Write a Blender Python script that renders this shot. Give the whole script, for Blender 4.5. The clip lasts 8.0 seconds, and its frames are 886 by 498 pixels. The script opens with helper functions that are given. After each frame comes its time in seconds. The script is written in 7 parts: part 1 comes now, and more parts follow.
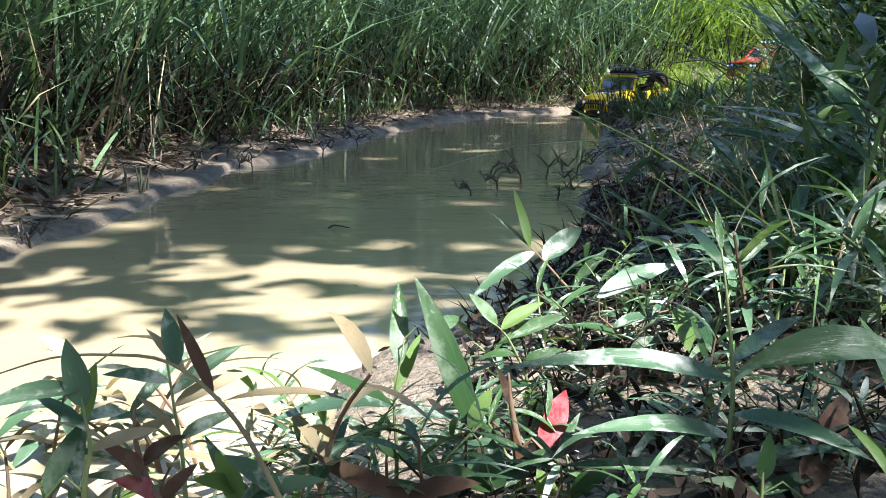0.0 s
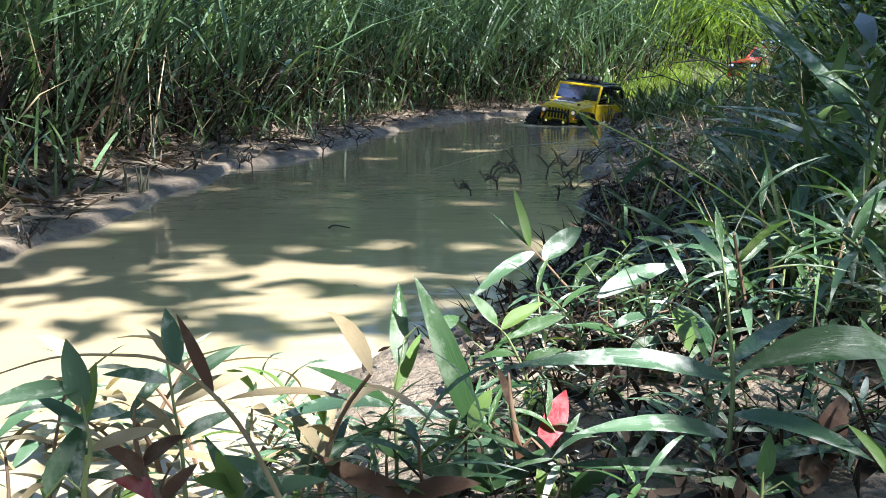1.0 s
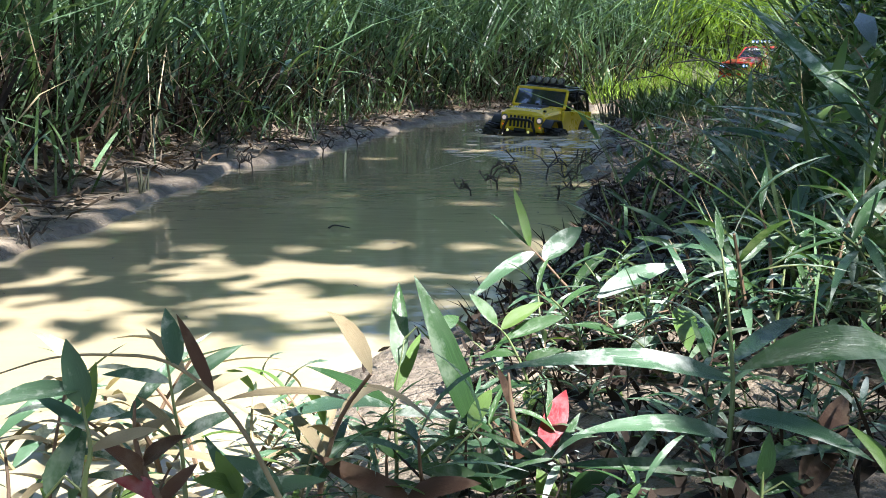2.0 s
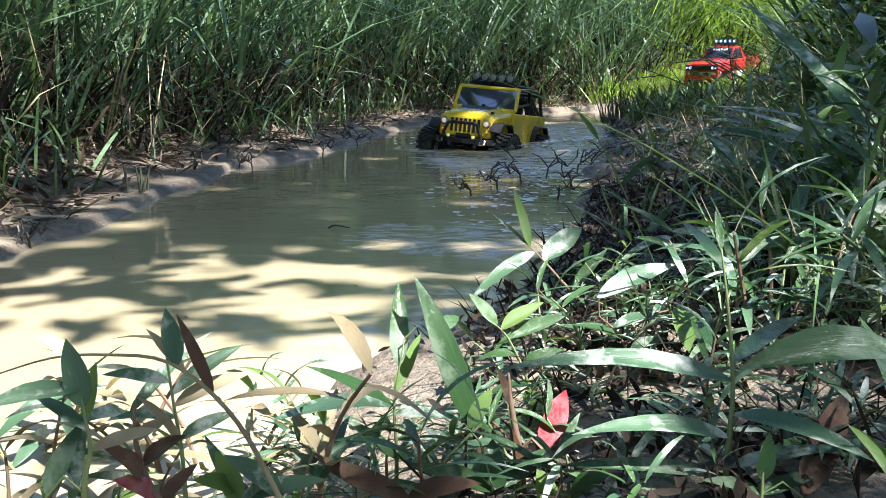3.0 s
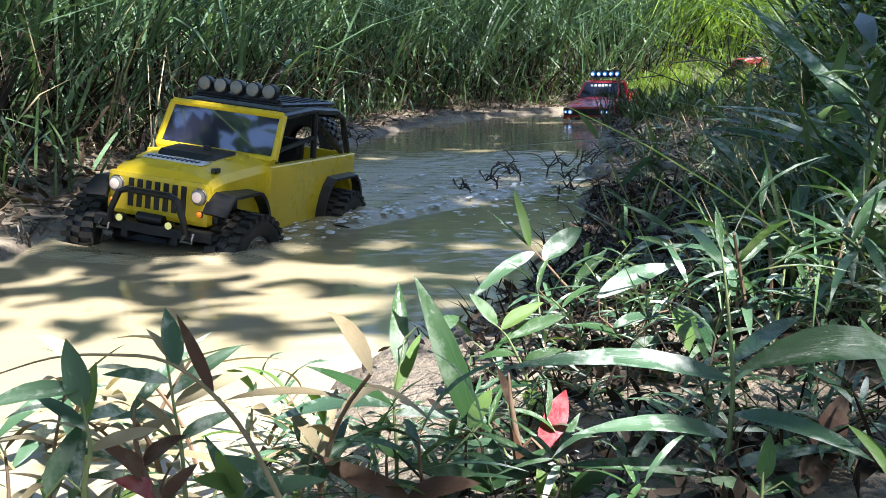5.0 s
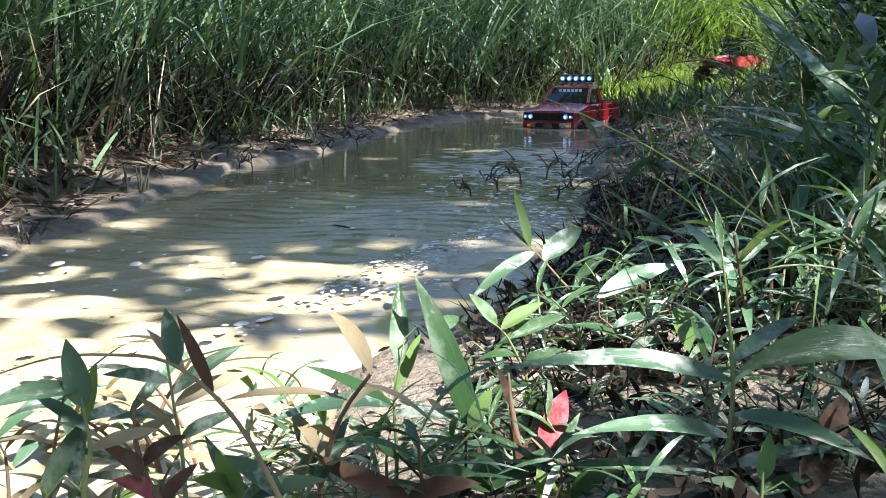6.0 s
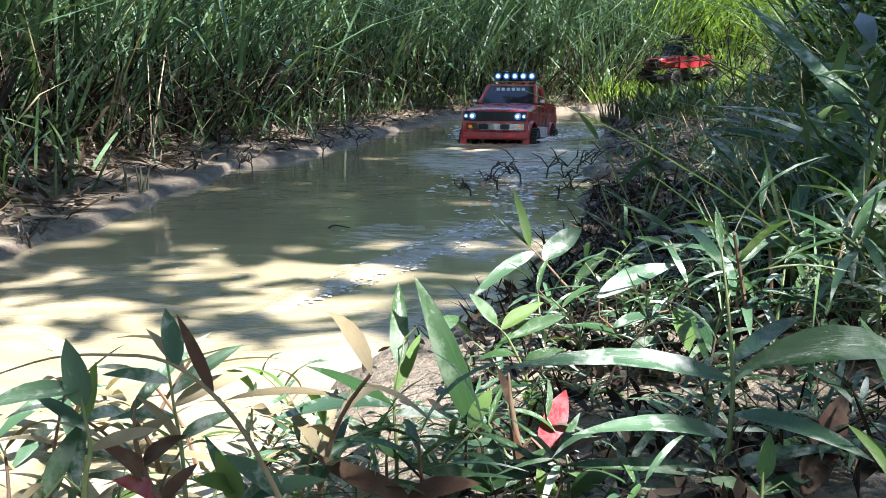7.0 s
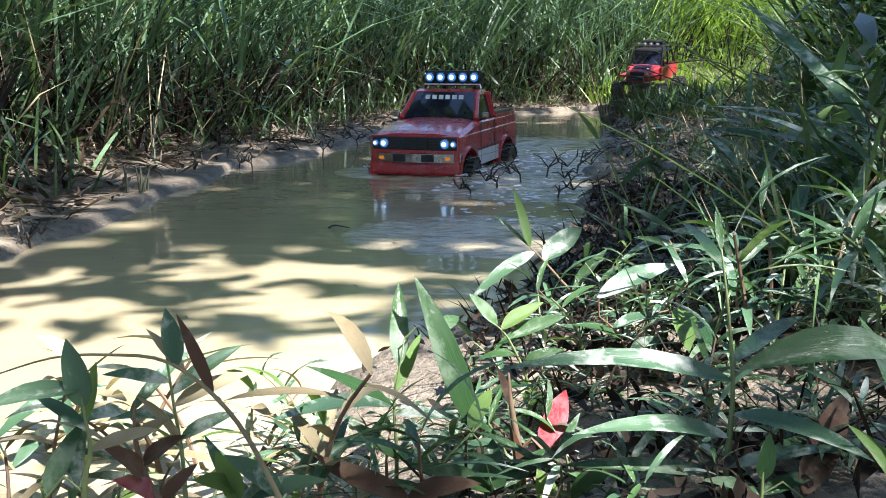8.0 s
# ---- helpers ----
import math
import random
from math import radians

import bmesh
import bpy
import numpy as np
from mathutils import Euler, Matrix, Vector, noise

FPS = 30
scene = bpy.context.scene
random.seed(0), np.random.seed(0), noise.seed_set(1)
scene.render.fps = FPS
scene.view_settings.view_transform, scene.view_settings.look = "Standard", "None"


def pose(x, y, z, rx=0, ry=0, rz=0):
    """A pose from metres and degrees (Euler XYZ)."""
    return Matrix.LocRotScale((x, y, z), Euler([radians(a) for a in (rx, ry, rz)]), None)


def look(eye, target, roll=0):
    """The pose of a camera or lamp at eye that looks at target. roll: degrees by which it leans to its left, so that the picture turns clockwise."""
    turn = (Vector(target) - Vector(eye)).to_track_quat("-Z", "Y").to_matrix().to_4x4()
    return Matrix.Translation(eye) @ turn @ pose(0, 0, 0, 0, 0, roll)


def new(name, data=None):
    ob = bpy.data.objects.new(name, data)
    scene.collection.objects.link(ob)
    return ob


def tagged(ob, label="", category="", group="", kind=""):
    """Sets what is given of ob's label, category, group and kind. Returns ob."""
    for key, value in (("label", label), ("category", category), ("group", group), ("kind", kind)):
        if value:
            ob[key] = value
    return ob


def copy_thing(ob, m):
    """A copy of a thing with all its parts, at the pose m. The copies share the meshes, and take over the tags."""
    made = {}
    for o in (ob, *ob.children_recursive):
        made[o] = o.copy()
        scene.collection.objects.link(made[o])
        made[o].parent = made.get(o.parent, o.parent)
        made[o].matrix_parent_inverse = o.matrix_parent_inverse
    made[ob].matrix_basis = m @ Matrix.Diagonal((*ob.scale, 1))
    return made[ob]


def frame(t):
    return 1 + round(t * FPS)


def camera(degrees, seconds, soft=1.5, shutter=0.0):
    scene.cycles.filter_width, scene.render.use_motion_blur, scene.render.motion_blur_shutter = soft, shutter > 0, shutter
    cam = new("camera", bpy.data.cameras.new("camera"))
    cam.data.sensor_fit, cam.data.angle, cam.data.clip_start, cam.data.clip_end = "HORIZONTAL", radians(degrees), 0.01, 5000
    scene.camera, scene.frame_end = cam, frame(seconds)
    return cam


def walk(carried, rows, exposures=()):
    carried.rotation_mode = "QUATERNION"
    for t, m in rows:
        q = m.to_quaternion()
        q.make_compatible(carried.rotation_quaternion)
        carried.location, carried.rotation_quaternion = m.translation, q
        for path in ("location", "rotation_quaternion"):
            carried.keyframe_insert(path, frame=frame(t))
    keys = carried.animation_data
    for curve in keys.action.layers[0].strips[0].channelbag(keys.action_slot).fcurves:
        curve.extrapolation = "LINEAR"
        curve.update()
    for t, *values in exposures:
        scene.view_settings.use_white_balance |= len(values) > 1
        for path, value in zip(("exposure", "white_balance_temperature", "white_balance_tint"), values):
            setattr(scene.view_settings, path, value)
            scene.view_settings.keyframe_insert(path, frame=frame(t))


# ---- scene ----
cam = camera(46, 8.0, soft=0.7)
STAND = pose(0, 0, 0.229, 79.75, 0, 0)
walk(cam, [(0.0, STAND), (8.0, STAND)], exposures=[(0.0, 1.97, 5750, 14), (8.0, 1.97, 5750, 14)])

# ---- light: high sun from behind the camera's right shoulder, through an added, unseen tree crown ----
SUN_FROM = Vector((0.52, -0.38, 0.90)).normalized()
world = bpy.data.worlds.new("sky")
scene.world = world
world.use_nodes = True
wn = world.node_tree.nodes
sky = wn.new("ShaderNodeTexSky")
sky.sky_type, sky.sun_disc = "NISHITA", False
sky.sun_elevation = math.asin(SUN_FROM.z)
sky.sun_rotation = math.atan2(SUN_FROM.x, SUN_FROM.y)
wn["Background"].inputs["Strength"].default_value = 0.092
world.node_tree.links.new(sky.outputs["Color"], wn["Background"].inputs["Color"])
sun = new("sun", bpy.data.lights.new("sun", "SUN"))
sun.data.energy, sun.data.angle, sun.data.color = 5.0, radians(0.55), (1.0, 0.94, 0.82)
sun.matrix_world = look(SUN_FROM * 20, (0, 0, 0))


# ---- materials ----
class Mat:
    """A small node-tree builder."""

    def __init__(self, name):
        self.m = bpy.data.materials.new(name)
        self.m.use_nodes = True
        self.t = self.m.node_tree
        self.b = self.t.nodes["Principled BSDF"]
        self.out = self.t.nodes["Material Output"]

    def node(self, kind, **inputs):
        n = self.t.nodes.new(kind)
        for k, v in inputs.items():
            self.put(n.inputs[k.replace("_", " ")], v)
        return n

    def put(self, socket, v):
        if isinstance(v, bpy.types.NodeSocket):
            self.t.links.new(v, socket)
        else:
            socket.default_value = v

    def coord(self, which="Object"):
        if which == "Position":
            return self.node("ShaderNodeNewGeometry").outputs["Position"]
        return self.node("ShaderNodeTexCoord").outputs[which]

    def noise(self, vec, scale, detail=4.0, rough=0.6, stretch=None):
        if stretch:
            mp = self.node("ShaderNodeMapping", Vector=vec, Scale=stretch)
            vec = mp.outputs["Vector"]
        n = self.node("ShaderNodeTexNoise", Vector=vec, Scale=scale, Detail=detail, Roughness=rough)
        return n.outputs["Fac"]

    def ramp(self, fac, stops):
        r = self.node("ShaderNodeValToRGB", Fac=fac)
        e = r.color_ramp.elements
        while len(e) < len(stops):
            e.new(0.5)
        for el, (p, c) in zip(e, stops):
            el.position, el.color = p, (*c, 1) if len(c) == 3 else c
        return r.outputs["Color"]

    def grey(self, fac, stops):
        return self.ramp(fac, [(p, (v, v, v)) for p, v in stops])

    def mix(self, fac, a, b, blend="MIX"):
        n = self.t.nodes.new("ShaderNodeMix")
        n.data_type, n.blend_type = "RGBA", blend
        self.put(n.inputs["Factor"], fac)
        for s, v in ((n.inputs["A"], a), (n.inputs["B"], b)):
            src = [i for i in n.inputs if i.name == s.name and i.type == "RGBA"][0]
            self.put(src, v if isinstance(v, bpy.types.NodeSocket) else (*v, 1))
        return [o for o in n.outputs if o.type == "RGBA"][0]

    def math(self, op, a, b=0.0):
        n = self.t.nodes.new("ShaderNodeMath")
        n.operation = op
        self.put(n.inputs[0], a)
        self.put(n.inputs[1], b)
        return n.outputs[0]

    def bump(self, height, strength, dist):
        n = self.node("ShaderNodeBump", Height=height, Strength=strength, Distance=dist)
        self.t.links.new(n.outputs["Normal"], self.b.inputs["Normal"])

    def set(self, **inputs):
        for k, v in inputs.items():
            self.put(self.b.inputs[k.replace("_", " ")], v if not isinstance(v, tuple) or len(v) != 3 else (*v, 1))
        return self


def mat_mud():
    m = Mat("mud")
    p = m.coord("Position")
    big = m.noise(p, 2.3, 5)
    mid = m.noise(p, 14, 6, 0.65)
    fine = m.noise(p, 120, 4, 0.7)
    col = m.ramp(big, [(0.3, (0.14, 0.112, 0.08)), (0.5, (0.25, 0.20, 0.145)), (0.72, (0.38, 0.315, 0.23))])
    col = m.mix(m.grey(mid, [(0.4, 0.0), (0.72, 0.75)]), col, (0.06, 0.046, 0.034))
    clod = m.noise(p, 48, 5, 0.7)
    col = m.mix(m.grey(clod, [(0.48, 0.0), (0.66, 0.7)]), col, (0.075, 0.058, 0.042))
    col = m.mix(m.grey(fine, [(0.5, 0.0), (0.75, 0.4)]), col, (0.38, 0.315, 0.22))
    # moss and low growth take over away from the water
    away = m.node("ShaderNodeVectorMath", Vector=p)
    away.operation = "DISTANCE"
    away.inputs[1].default_value = (0.2, 2.4, 0.0)
    far = m.math("ADD", m.math("MULTIPLY", away.outputs["Value"], 0.1), m.math("MULTIPLY", big, 0.25))
    col = m.mix(m.grey(far, [(0.42, 0.0), (0.55, 0.9)]), col, m.ramp(mid, [(0.3, (0.025, 0.045, 0.014)), (0.7, (0.07, 0.10, 0.03))]))
    m.set(Base_Color=col, Roughness=m.grey(mid, [(0.35, 0.22), (0.65, 0.75)]), Specular_IOR_Level=0.5)
    h = m.math("ADD", m.math("ADD", mid, m.math("MULTIPLY", clod, 0.7)), m.math("MULTIPLY", fine, 0.3))
    m.bump(h, 1.0, 0.016)
    return m.m


def mat_water(name="muddy_water", chop=0.10, fine=42):
    m = Mat(name)
    p = m.coord("Position")
    cloud = m.noise(p, 2.2, 4, 0.55)
    col = m.ramp(cloud, [(0.3, (0.335, 0.280, 0.172)), (0.7, (0.40, 0.338, 0.212))])
    swell = m.noise(p, 9, 2, 0.5, (1.0, 2.6, 1.0))
    rip = m.noise(p, fine, 3, 0.55, (1.0, 2.2, 1.0))
    m.set(Base_Color=col, Roughness=0.05, IOR=1.33, Specular_IOR_Level=0.5)
    m.bump(m.math("ADD", swell, m.math("MULTIPLY", rip, 0.16 if fine < 60 else 0.8)), chop, 0.010)
    return m.m


def mat_leaf(name, dark, light, dust=0.3, rough=0.38, trans=0.22, spots=(0.30, 0.34, 0.27), island=False, spec=0.5):
    m = Mat(name)
    uv = m.coord("UV")
    p = m.coord("Position")
    rnd = m.node("ShaderNodeNewGeometry").outputs["Random Per Island"] if island else m.node("ShaderNodeObjectInfo").outputs["Random"]
    vein = m.noise(uv, 6, 2, 0.5, (14.0, 0.5, 1.0))
    blot = m.noise(p, 38, 5, 0.65)
    col = m.ramp(rnd, [(0.0, dark), (0.55, tuple((a + b) / 2 for a, b in zip(dark, light))), (1.0, light)])
    col = m.mix(m.grey(vein, [(0.4, 0.0), (0.7, 0.22)]), col, tuple(min(1, c * 1.7) for c in light))
    col = m.mix(m.grey(blot, [(0.5, 0.0), (0.62, dust)]), col, spots)
    m.set(Base_Color=col, Roughness=rough, Specular_IOR_Level=spec)
    m.bump(m.math("ADD", vein, m.math("MULTIPLY", blot, 0.6)), 0.35, 0.0012)
    if trans:
        tr = m.node("ShaderNodeBsdfTranslucent", Color=m.mix(1.0, col, (1.0, 1.0, 0.45), "MULTIPLY"))
        mx = m.node("ShaderNodeMixShader", Fac=trans)
        m.t.links.new(m.b.outputs["BSDF"], mx.inputs[1])
        m.t.links.new(tr.outputs["BSDF"], mx.inputs[2])
        m.t.links.new(mx.outputs["Shader"], m.out.inputs["Surface"])
    return m.m


def mat_paint(name, colour, rough=0.3, dirt=0.35, coat=0.25, mud=(0.30, 0.24, 0.15)):
    m = Mat(name)
    o = m.coord("Object")
    splat = m.noise(o, 26, 6, 0.7)
    fine = m.noise(o, 160, 3, 0.6)
    z = m.node("ShaderNodeSeparateXYZ", Vector=o).outputs["Z"]
    low = m.math("MULTIPLY", m.grey(z, [(0.06, 1.0), (0.17, 0.25)]), m.grey(splat, [(0.5, 0.0), (0.72, dirt * 2)]))
    col = m.mix(low, colour, mud)
    col = m.mix(m.math("MULTIPLY", fine, 0.04), col, mud)
    m.set(Base_Color=col, Roughness=m.grey(splat, [(0.4, rough), (0.75, rough + 0.35)]), Coat_Weight=coat, Coat_Roughness=0.12)
    m.bump(fine, 0.08, 0.001)
    return m.m


def mat_plain(name, colour, rough=0.5, metal=0.0, var=0.35, scale=60, bump=0.2):
    m = Mat(name)
    o = m.coord("Object")
    n = m.noise(o, scale, 5, 0.65)
    col = m.mix(m.grey(n, [(0.35, 0.0), (0.75, var)]), colour, (0.26, 0.21, 0.14))
    m.set(Base_Color=col, Roughness=m.grey(n, [(0.3, max(0.03, rough - 0.1)), (0.8, min(1, rough + 0.2))]), Metallic=metal)
    m.bump(n, bump, 0.002)
    return m.m


def mat_lit(name, colour, power, base=(0.8, 0.8, 0.8)):
    m = Mat(name)
    n = m.noise(m.coord("Object"), 240, 2)
    m.set(Base_Color=m.mix(n, base, tuple(c * 0.7 for c in base)), Roughness=0.1, Emission_Color=colour, Emission_Strength=power)
    return m.m


def mat_pane(name, colour, ior=2.2):
    m = Mat(name)
    n = m.noise(m.coord("Object"), 30, 4)
    m.set(Base_Color=m.mix(m.grey(n, [(0.5, 0.0), (0.8, 0.25)]), colour, (0.15, 0.13, 0.12)), Roughness=0.03, IOR=ior, Specular_IOR_Level=0.7)
    return m.m


MUD = mat_mud()
WATER = mat_water()
CHURNED = mat_water("churned_water", 0.20, 80)
LEAF = mat_leaf("broad_leaf", (0.020, 0.056, 0.020), (0.075, 0.15, 0.046), 0.5, rough=0.26, spec=0.5, trans=0.28, spots=(0.30, 0.36, 0.27))
LEAF_PALE = mat_leaf("dusty_leaf", (0.045, 0.10, 0.05), (0.10, 0.18, 0.095), 0.9, rough=0.28, spots=(0.62, 0.66, 0.58))
LEAF_FRESH = mat_leaf("fresh_leaf", (0.09, 0.17, 0.035), (0.17, 0.27, 0.06), 0.15, trans=0.4)
LEAF_RED = mat_leaf("red_leaf", (0.24, 0.012, 0.022), (0.30, 0.025, 0.030), 0.6, trans=0.25, spots=(0.40, 0.22, 0.22))
LEAF_DRY = mat_leaf("dry_leaf", (0.045, 0.027, 0.018), (0.13, 0.068, 0.040), 0.5, rough=0.5, trans=0.12, spots=(0.24, 0.17, 0.11), spec=0.2)
STRAW = mat_leaf("straw", (0.24, 0.19, 0.10), (0.42, 0.35, 0.21), 0.4, rough=0.6, trans=0.15, spots=(0.22, 0.15, 0.08))
GRASS = mat_leaf("grass", (0.014, 0.040, 0.017), (0.155, 0.265, 0.125), 0.35, rough=0.34, trans=0.3, island=True, spec=0.4)
# darker copy of the grass, with the bank's shade put into the colour
GRASS_SHADED = mat_leaf("undergrowth", (0.007, 0.020, 0.008), (0.105, 0.185, 0.060), 0.35, rough=0.28, trans=0.25, island=True, spec=0.36)
# lighter, yellower copy of the grass: sunlight is put into the colour
GRASS_SUNLIT = mat_leaf("sunny_grass", (0.14, 0.25, 0.03), (0.34, 0.48, 0.07), 0.15, trans=0.45, island=True)
LITTER = mat_leaf("litter", (0.012, 0.010, 0.008), (0.13, 0.092, 0.060), 0.4, rough=0.5, trans=0.06, spots=(0.22, 0.18, 0.13), island=True, spec=0.15)
# dark dead matter; its near-black also stands in for shade between plants
LITTER_DARK = mat_leaf("rotting_litter_and_shade", (0.008, 0.006, 0.005), (0.036, 0.025, 0.018), 0.3, rough=0.45, trans=0.05, spots=(0.07, 0.055, 0.04), island=True, spec=0.12)
STEM_GREEN = mat_plain("green_stem", (0.14, 0.20, 0.06), 0.5, var=0.5, scale=90)
STEM_BROWN = mat_plain("brown_stem", (0.16, 0.09, 0.05), 0.7, var=0.5, scale=90)
TWIG = mat_plain("wet_twig", (0.018, 0.013, 0.010), 0.4, var=0.06, scale=140)
BARK = mat_plain("bark", (0.16, 0.12, 0.09), 0.85, var=0.4, scale=18, bump=0.8)
YELLOW = mat_paint("yellow_paint", (0.76, 0.55, 0.010), 0.25, dirt=0.14)
RED = mat_paint("red_paint", (0.50, 0.016, 0.022), 0.22, dirt=0.10, coat=0.8)
DARK_RED = mat_paint("dark_red_paint", (0.30, 0.020, 0.026), 0.3, dirt=0.2)
BLACK = mat_plain("black_plastic", (0.010, 0.010, 0.012), 0.42, var=0.04)
TUBE = mat_plain("black_tube", (0.009, 0.009, 0.012), 0.32, var=0.05)
RUBBER = mat_plain("rubber", (0.012, 0.012, 0.012), 0.5, var=0.14, scale=45, bump=0.4)
STEEL = mat_plain("steel", (0.62, 0.60, 0.57), 0.3, metal=0.9, var=0.35, scale=30)
CHROME = mat_plain("chrome", (0.36, 0.33, 0.30), 0.2, metal=1.0, var=0.2, scale=40, bump=0.05)
# whitish for bubbles, and for sky glints painted onto the ripples
FOAM_GLINT = mat_plain("foam", (0.74, 0.72, 0.70), 0.25, var=0.3, scale=200, bump=0.05)
WHITE = mat_plain("white_vinyl", (0.76, 0.77, 0.80), 0.4, var=0.2, scale=80, bump=0.05)
BLUE_INK = mat_plain("dark_ink", (0.03, 0.035, 0.09), 0.4, var=0.1)
PANE = mat_pane("tinted_pane", (0.022, 0.022, 0.055))
PANE_DARK = mat_pane("dark_pane", (0.012, 0.012, 0.03), 1.5)
LENS_DULL = mat_plain("dull_lens", (0.22, 0.22, 0.21), 0.15, var=0.2, bump=0.05)
LAMP_WARM = mat_lit("warm_lamp", (1.0, 0.74, 0.56), 0.12, (0.6, 0.52, 0.46))
LAMP_BLUE = mat_lit("blue_white_lamp", (0.10, 0.38, 1.0), 0.13, (0.10, 0.25, 0.5))
BULB = mat_lit("white_bulb", (0.72, 0.9, 1.0), 0.45)
LAMP_AMBER = mat_lit("amber_lamp", (1.0, 0.28, 0.02), 0.12, (0.7, 0.2, 0.02))
LAMP_YELLOW = mat_lit("yellow_fog_lamp", (1.0, 0.95, 0.35), 0.12, (0.8, 0.75, 0.2))
TAIL_RED = mat_plain("red_lens", (0.45, 0.02, 0.02), 0.15, var=0.1, bump=0.02)


# ---- mesh helpers ----
def finish(name, bm, material, smooth=False):
    bmesh.ops.recalc_face_normals(bm, faces=bm.faces)
    me = bpy.data.meshes.new(name)
    bm.to_mesh(me)
    bm.free()
    me.materials.append(material)
    if smooth:
        me.polygons.foreach_set("use_smooth", [True] * len(me.polygons))
    return me


def part(name, bm, material, parent, label="", smooth=False, at=None):
    ob = new(name, finish(name, bm, material, smooth))
    ob.parent = parent
    if at is not None:
        ob.matrix_basis = at
    if label:
        tagged(ob, label)
    return ob


def box(bm, x0, x1, y0, y1, z0, z1, bevel=0.002):
    v = bmesh.ops.create_cube(bm, size=1)["verts"]
    bmesh.ops.transform(bm, verts=v, matrix=Matrix.Translation(((x0 + x1) / 2, (y0 + y1) / 2, (z0 + z1) / 2)) @ Matrix.Diagonal((x1 - x0, y1 - y0, z1 - z0, 1)))
    if bevel:
        e = list({e for k in v for e in k.link_edges})
        bmesh.ops.bevel(bm, geom=e, offset=bevel, segments=2, affect="EDGES", profile=0.6)
    return bm


def loft(bm, rings, closed=True, caps=True):
    rows = [[bm.verts.new(p) for p in r] for r in rings]
    n = len(rows[0])
    for a, b in zip(rows, rows[1:]):
        for i in range(n if closed else n - 1):
            bm.faces.new((a[i], a[(i + 1) % n], b[(i + 1) % n], b[i]))
    if caps and closed:
        bm.faces.new(rows[0][::-1])
        bm.faces.new(rows[-1])
    return bm


def tube(bm, pts, r, n=7, taper=1.0):
    pts = [Vector(p) for p in pts]
    rings = []
    side = None
    for i, p in enumerate(pts):
        d = (pts[min(i + 1, len(pts) - 1)] - pts[max(i - 1, 0)]).normalized()
        if side is None:
            side = d.orthogonal().normalized()
        side = (side - d * side.dot(d)).normalized()
        up = d.cross(side)
        q = r * (1 + (taper - 1) * i / max(1, len(pts) - 1))
        rings.append([p + (side * math.cos(a) + up * math.sin(a)) * q for a in (2 * math.pi * k / n for k in range(n))])
    return loft(bm, rings)


def disc(bm, c, axis, r, depth, n=20, dome=0.0):
    """A short cylinder from c along axis, its far end domed."""
    a = Vector(axis).normalized()
    s = a.orthogonal().normalized()
    t = a.cross(s)
    prof = [(r, 0), (r, depth * 0.8), (r * 0.94, depth)]
    if dome:
        prof += [(r * 0.6, depth + dome * 0.7), (r * 0.2, depth + dome)]
    return loft(bm, [[Vector(c) + a * h + (s * math.cos(k) + t * math.sin(k)) * q for k in (2 * math.pi * i / n for i in range(n))] for q, h in prof])


def panel(bm, outline, y0, y1, bevel=0.0015):
    """A plate with an outline in the x-z plane, from y0 to y1."""
    a = [bm.verts.new((x, y0, z)) for x, z in outline]
    b = [bm.verts.new((x, y1, z)) for x, z in outline]
    n = len(a)
    fs = [bm.faces.new(a), bm.faces.new(b[::-1])]
    for i in range(n):
        bm.faces.new((a[i], b[i], b[(i + 1) % n], a[(i + 1) % n]))
    if bevel:
        bmesh.ops.bevel(bm, geom=list({e for f in fs for e in f.edges}), offset=bevel, segments=1, affect="EDGES")
    return bm


def thing(name, label, category, at=None, group=""):
    ob = new(name)
    ob.empty_display_size = 0.05
    if at is not None:
        ob.matrix_basis = at
    return tagged(ob, label, category, group)


def raw_mesh(name, verts, faces, material, uvs=None, smooth=True):
    me = bpy.data.meshes.new(name)
    me.from_pydata([tuple(v) for v in verts], [], faces)
    me.materials.append(material)
    if smooth:
        me.polygons.foreach_set("use_smooth", [True] * len(me.polygons))
    if uvs is not None:
        layer = me.uv_layers.new(name="uv")
        idx = np.empty(len(me.loops), dtype=np.int32)
        me.loops.foreach_get("vertex_index", idx)
        layer.data.foreach_set("uv", np.asarray(uvs, dtype=np.float32)[idx].ravel())
    return me


# ---- the lie of the land ----
SHORE = np.array([(-1.5, 0.45), (-0.80, 0.80), (-0.53, 1.14), (-0.495, 1.32), (-0.485, 1.57), (-0.47, 1.9), (-0.45, 2.2), (-0.31, 2.56),
                  (-0.21, 3.19), (-0.05, 3.93), (0.28, 4.45), (0.62, 4.80), (0.98, 4.86), (0.93, 4.45), (0.69, 4.02), (0.555, 3.51), (0.40, 2.64),
                  (0.265, 1.92), (0.185, 1.45), (0.113, 1.13), (0.04, 0.92), (-0.055, 0.765), (-0.085, 0.66), (-0.115, 0.56), (-0.15, 0.46),
                  (-0.36, 0.2), (-1.2, -0.15)])
TRAIL = np.array([(0.75, 4.6), (0.95, 4.8), (1.3, 5.45), (1.6, 5.85), (2.1, 6.1), (3.2, 6.5), (5.0, 7.0)])


def seg_dist(x, y, a, b):
    ax, ay = a
    dx, dy = b[0] - ax, b[1] - ay
    t = np.clip(((x - ax) * dx + (y - ay) * dy) / (dx * dx + dy * dy), 0, 1)
    return np.hypot(x - ax - t * dx, y - ay - t * dy)


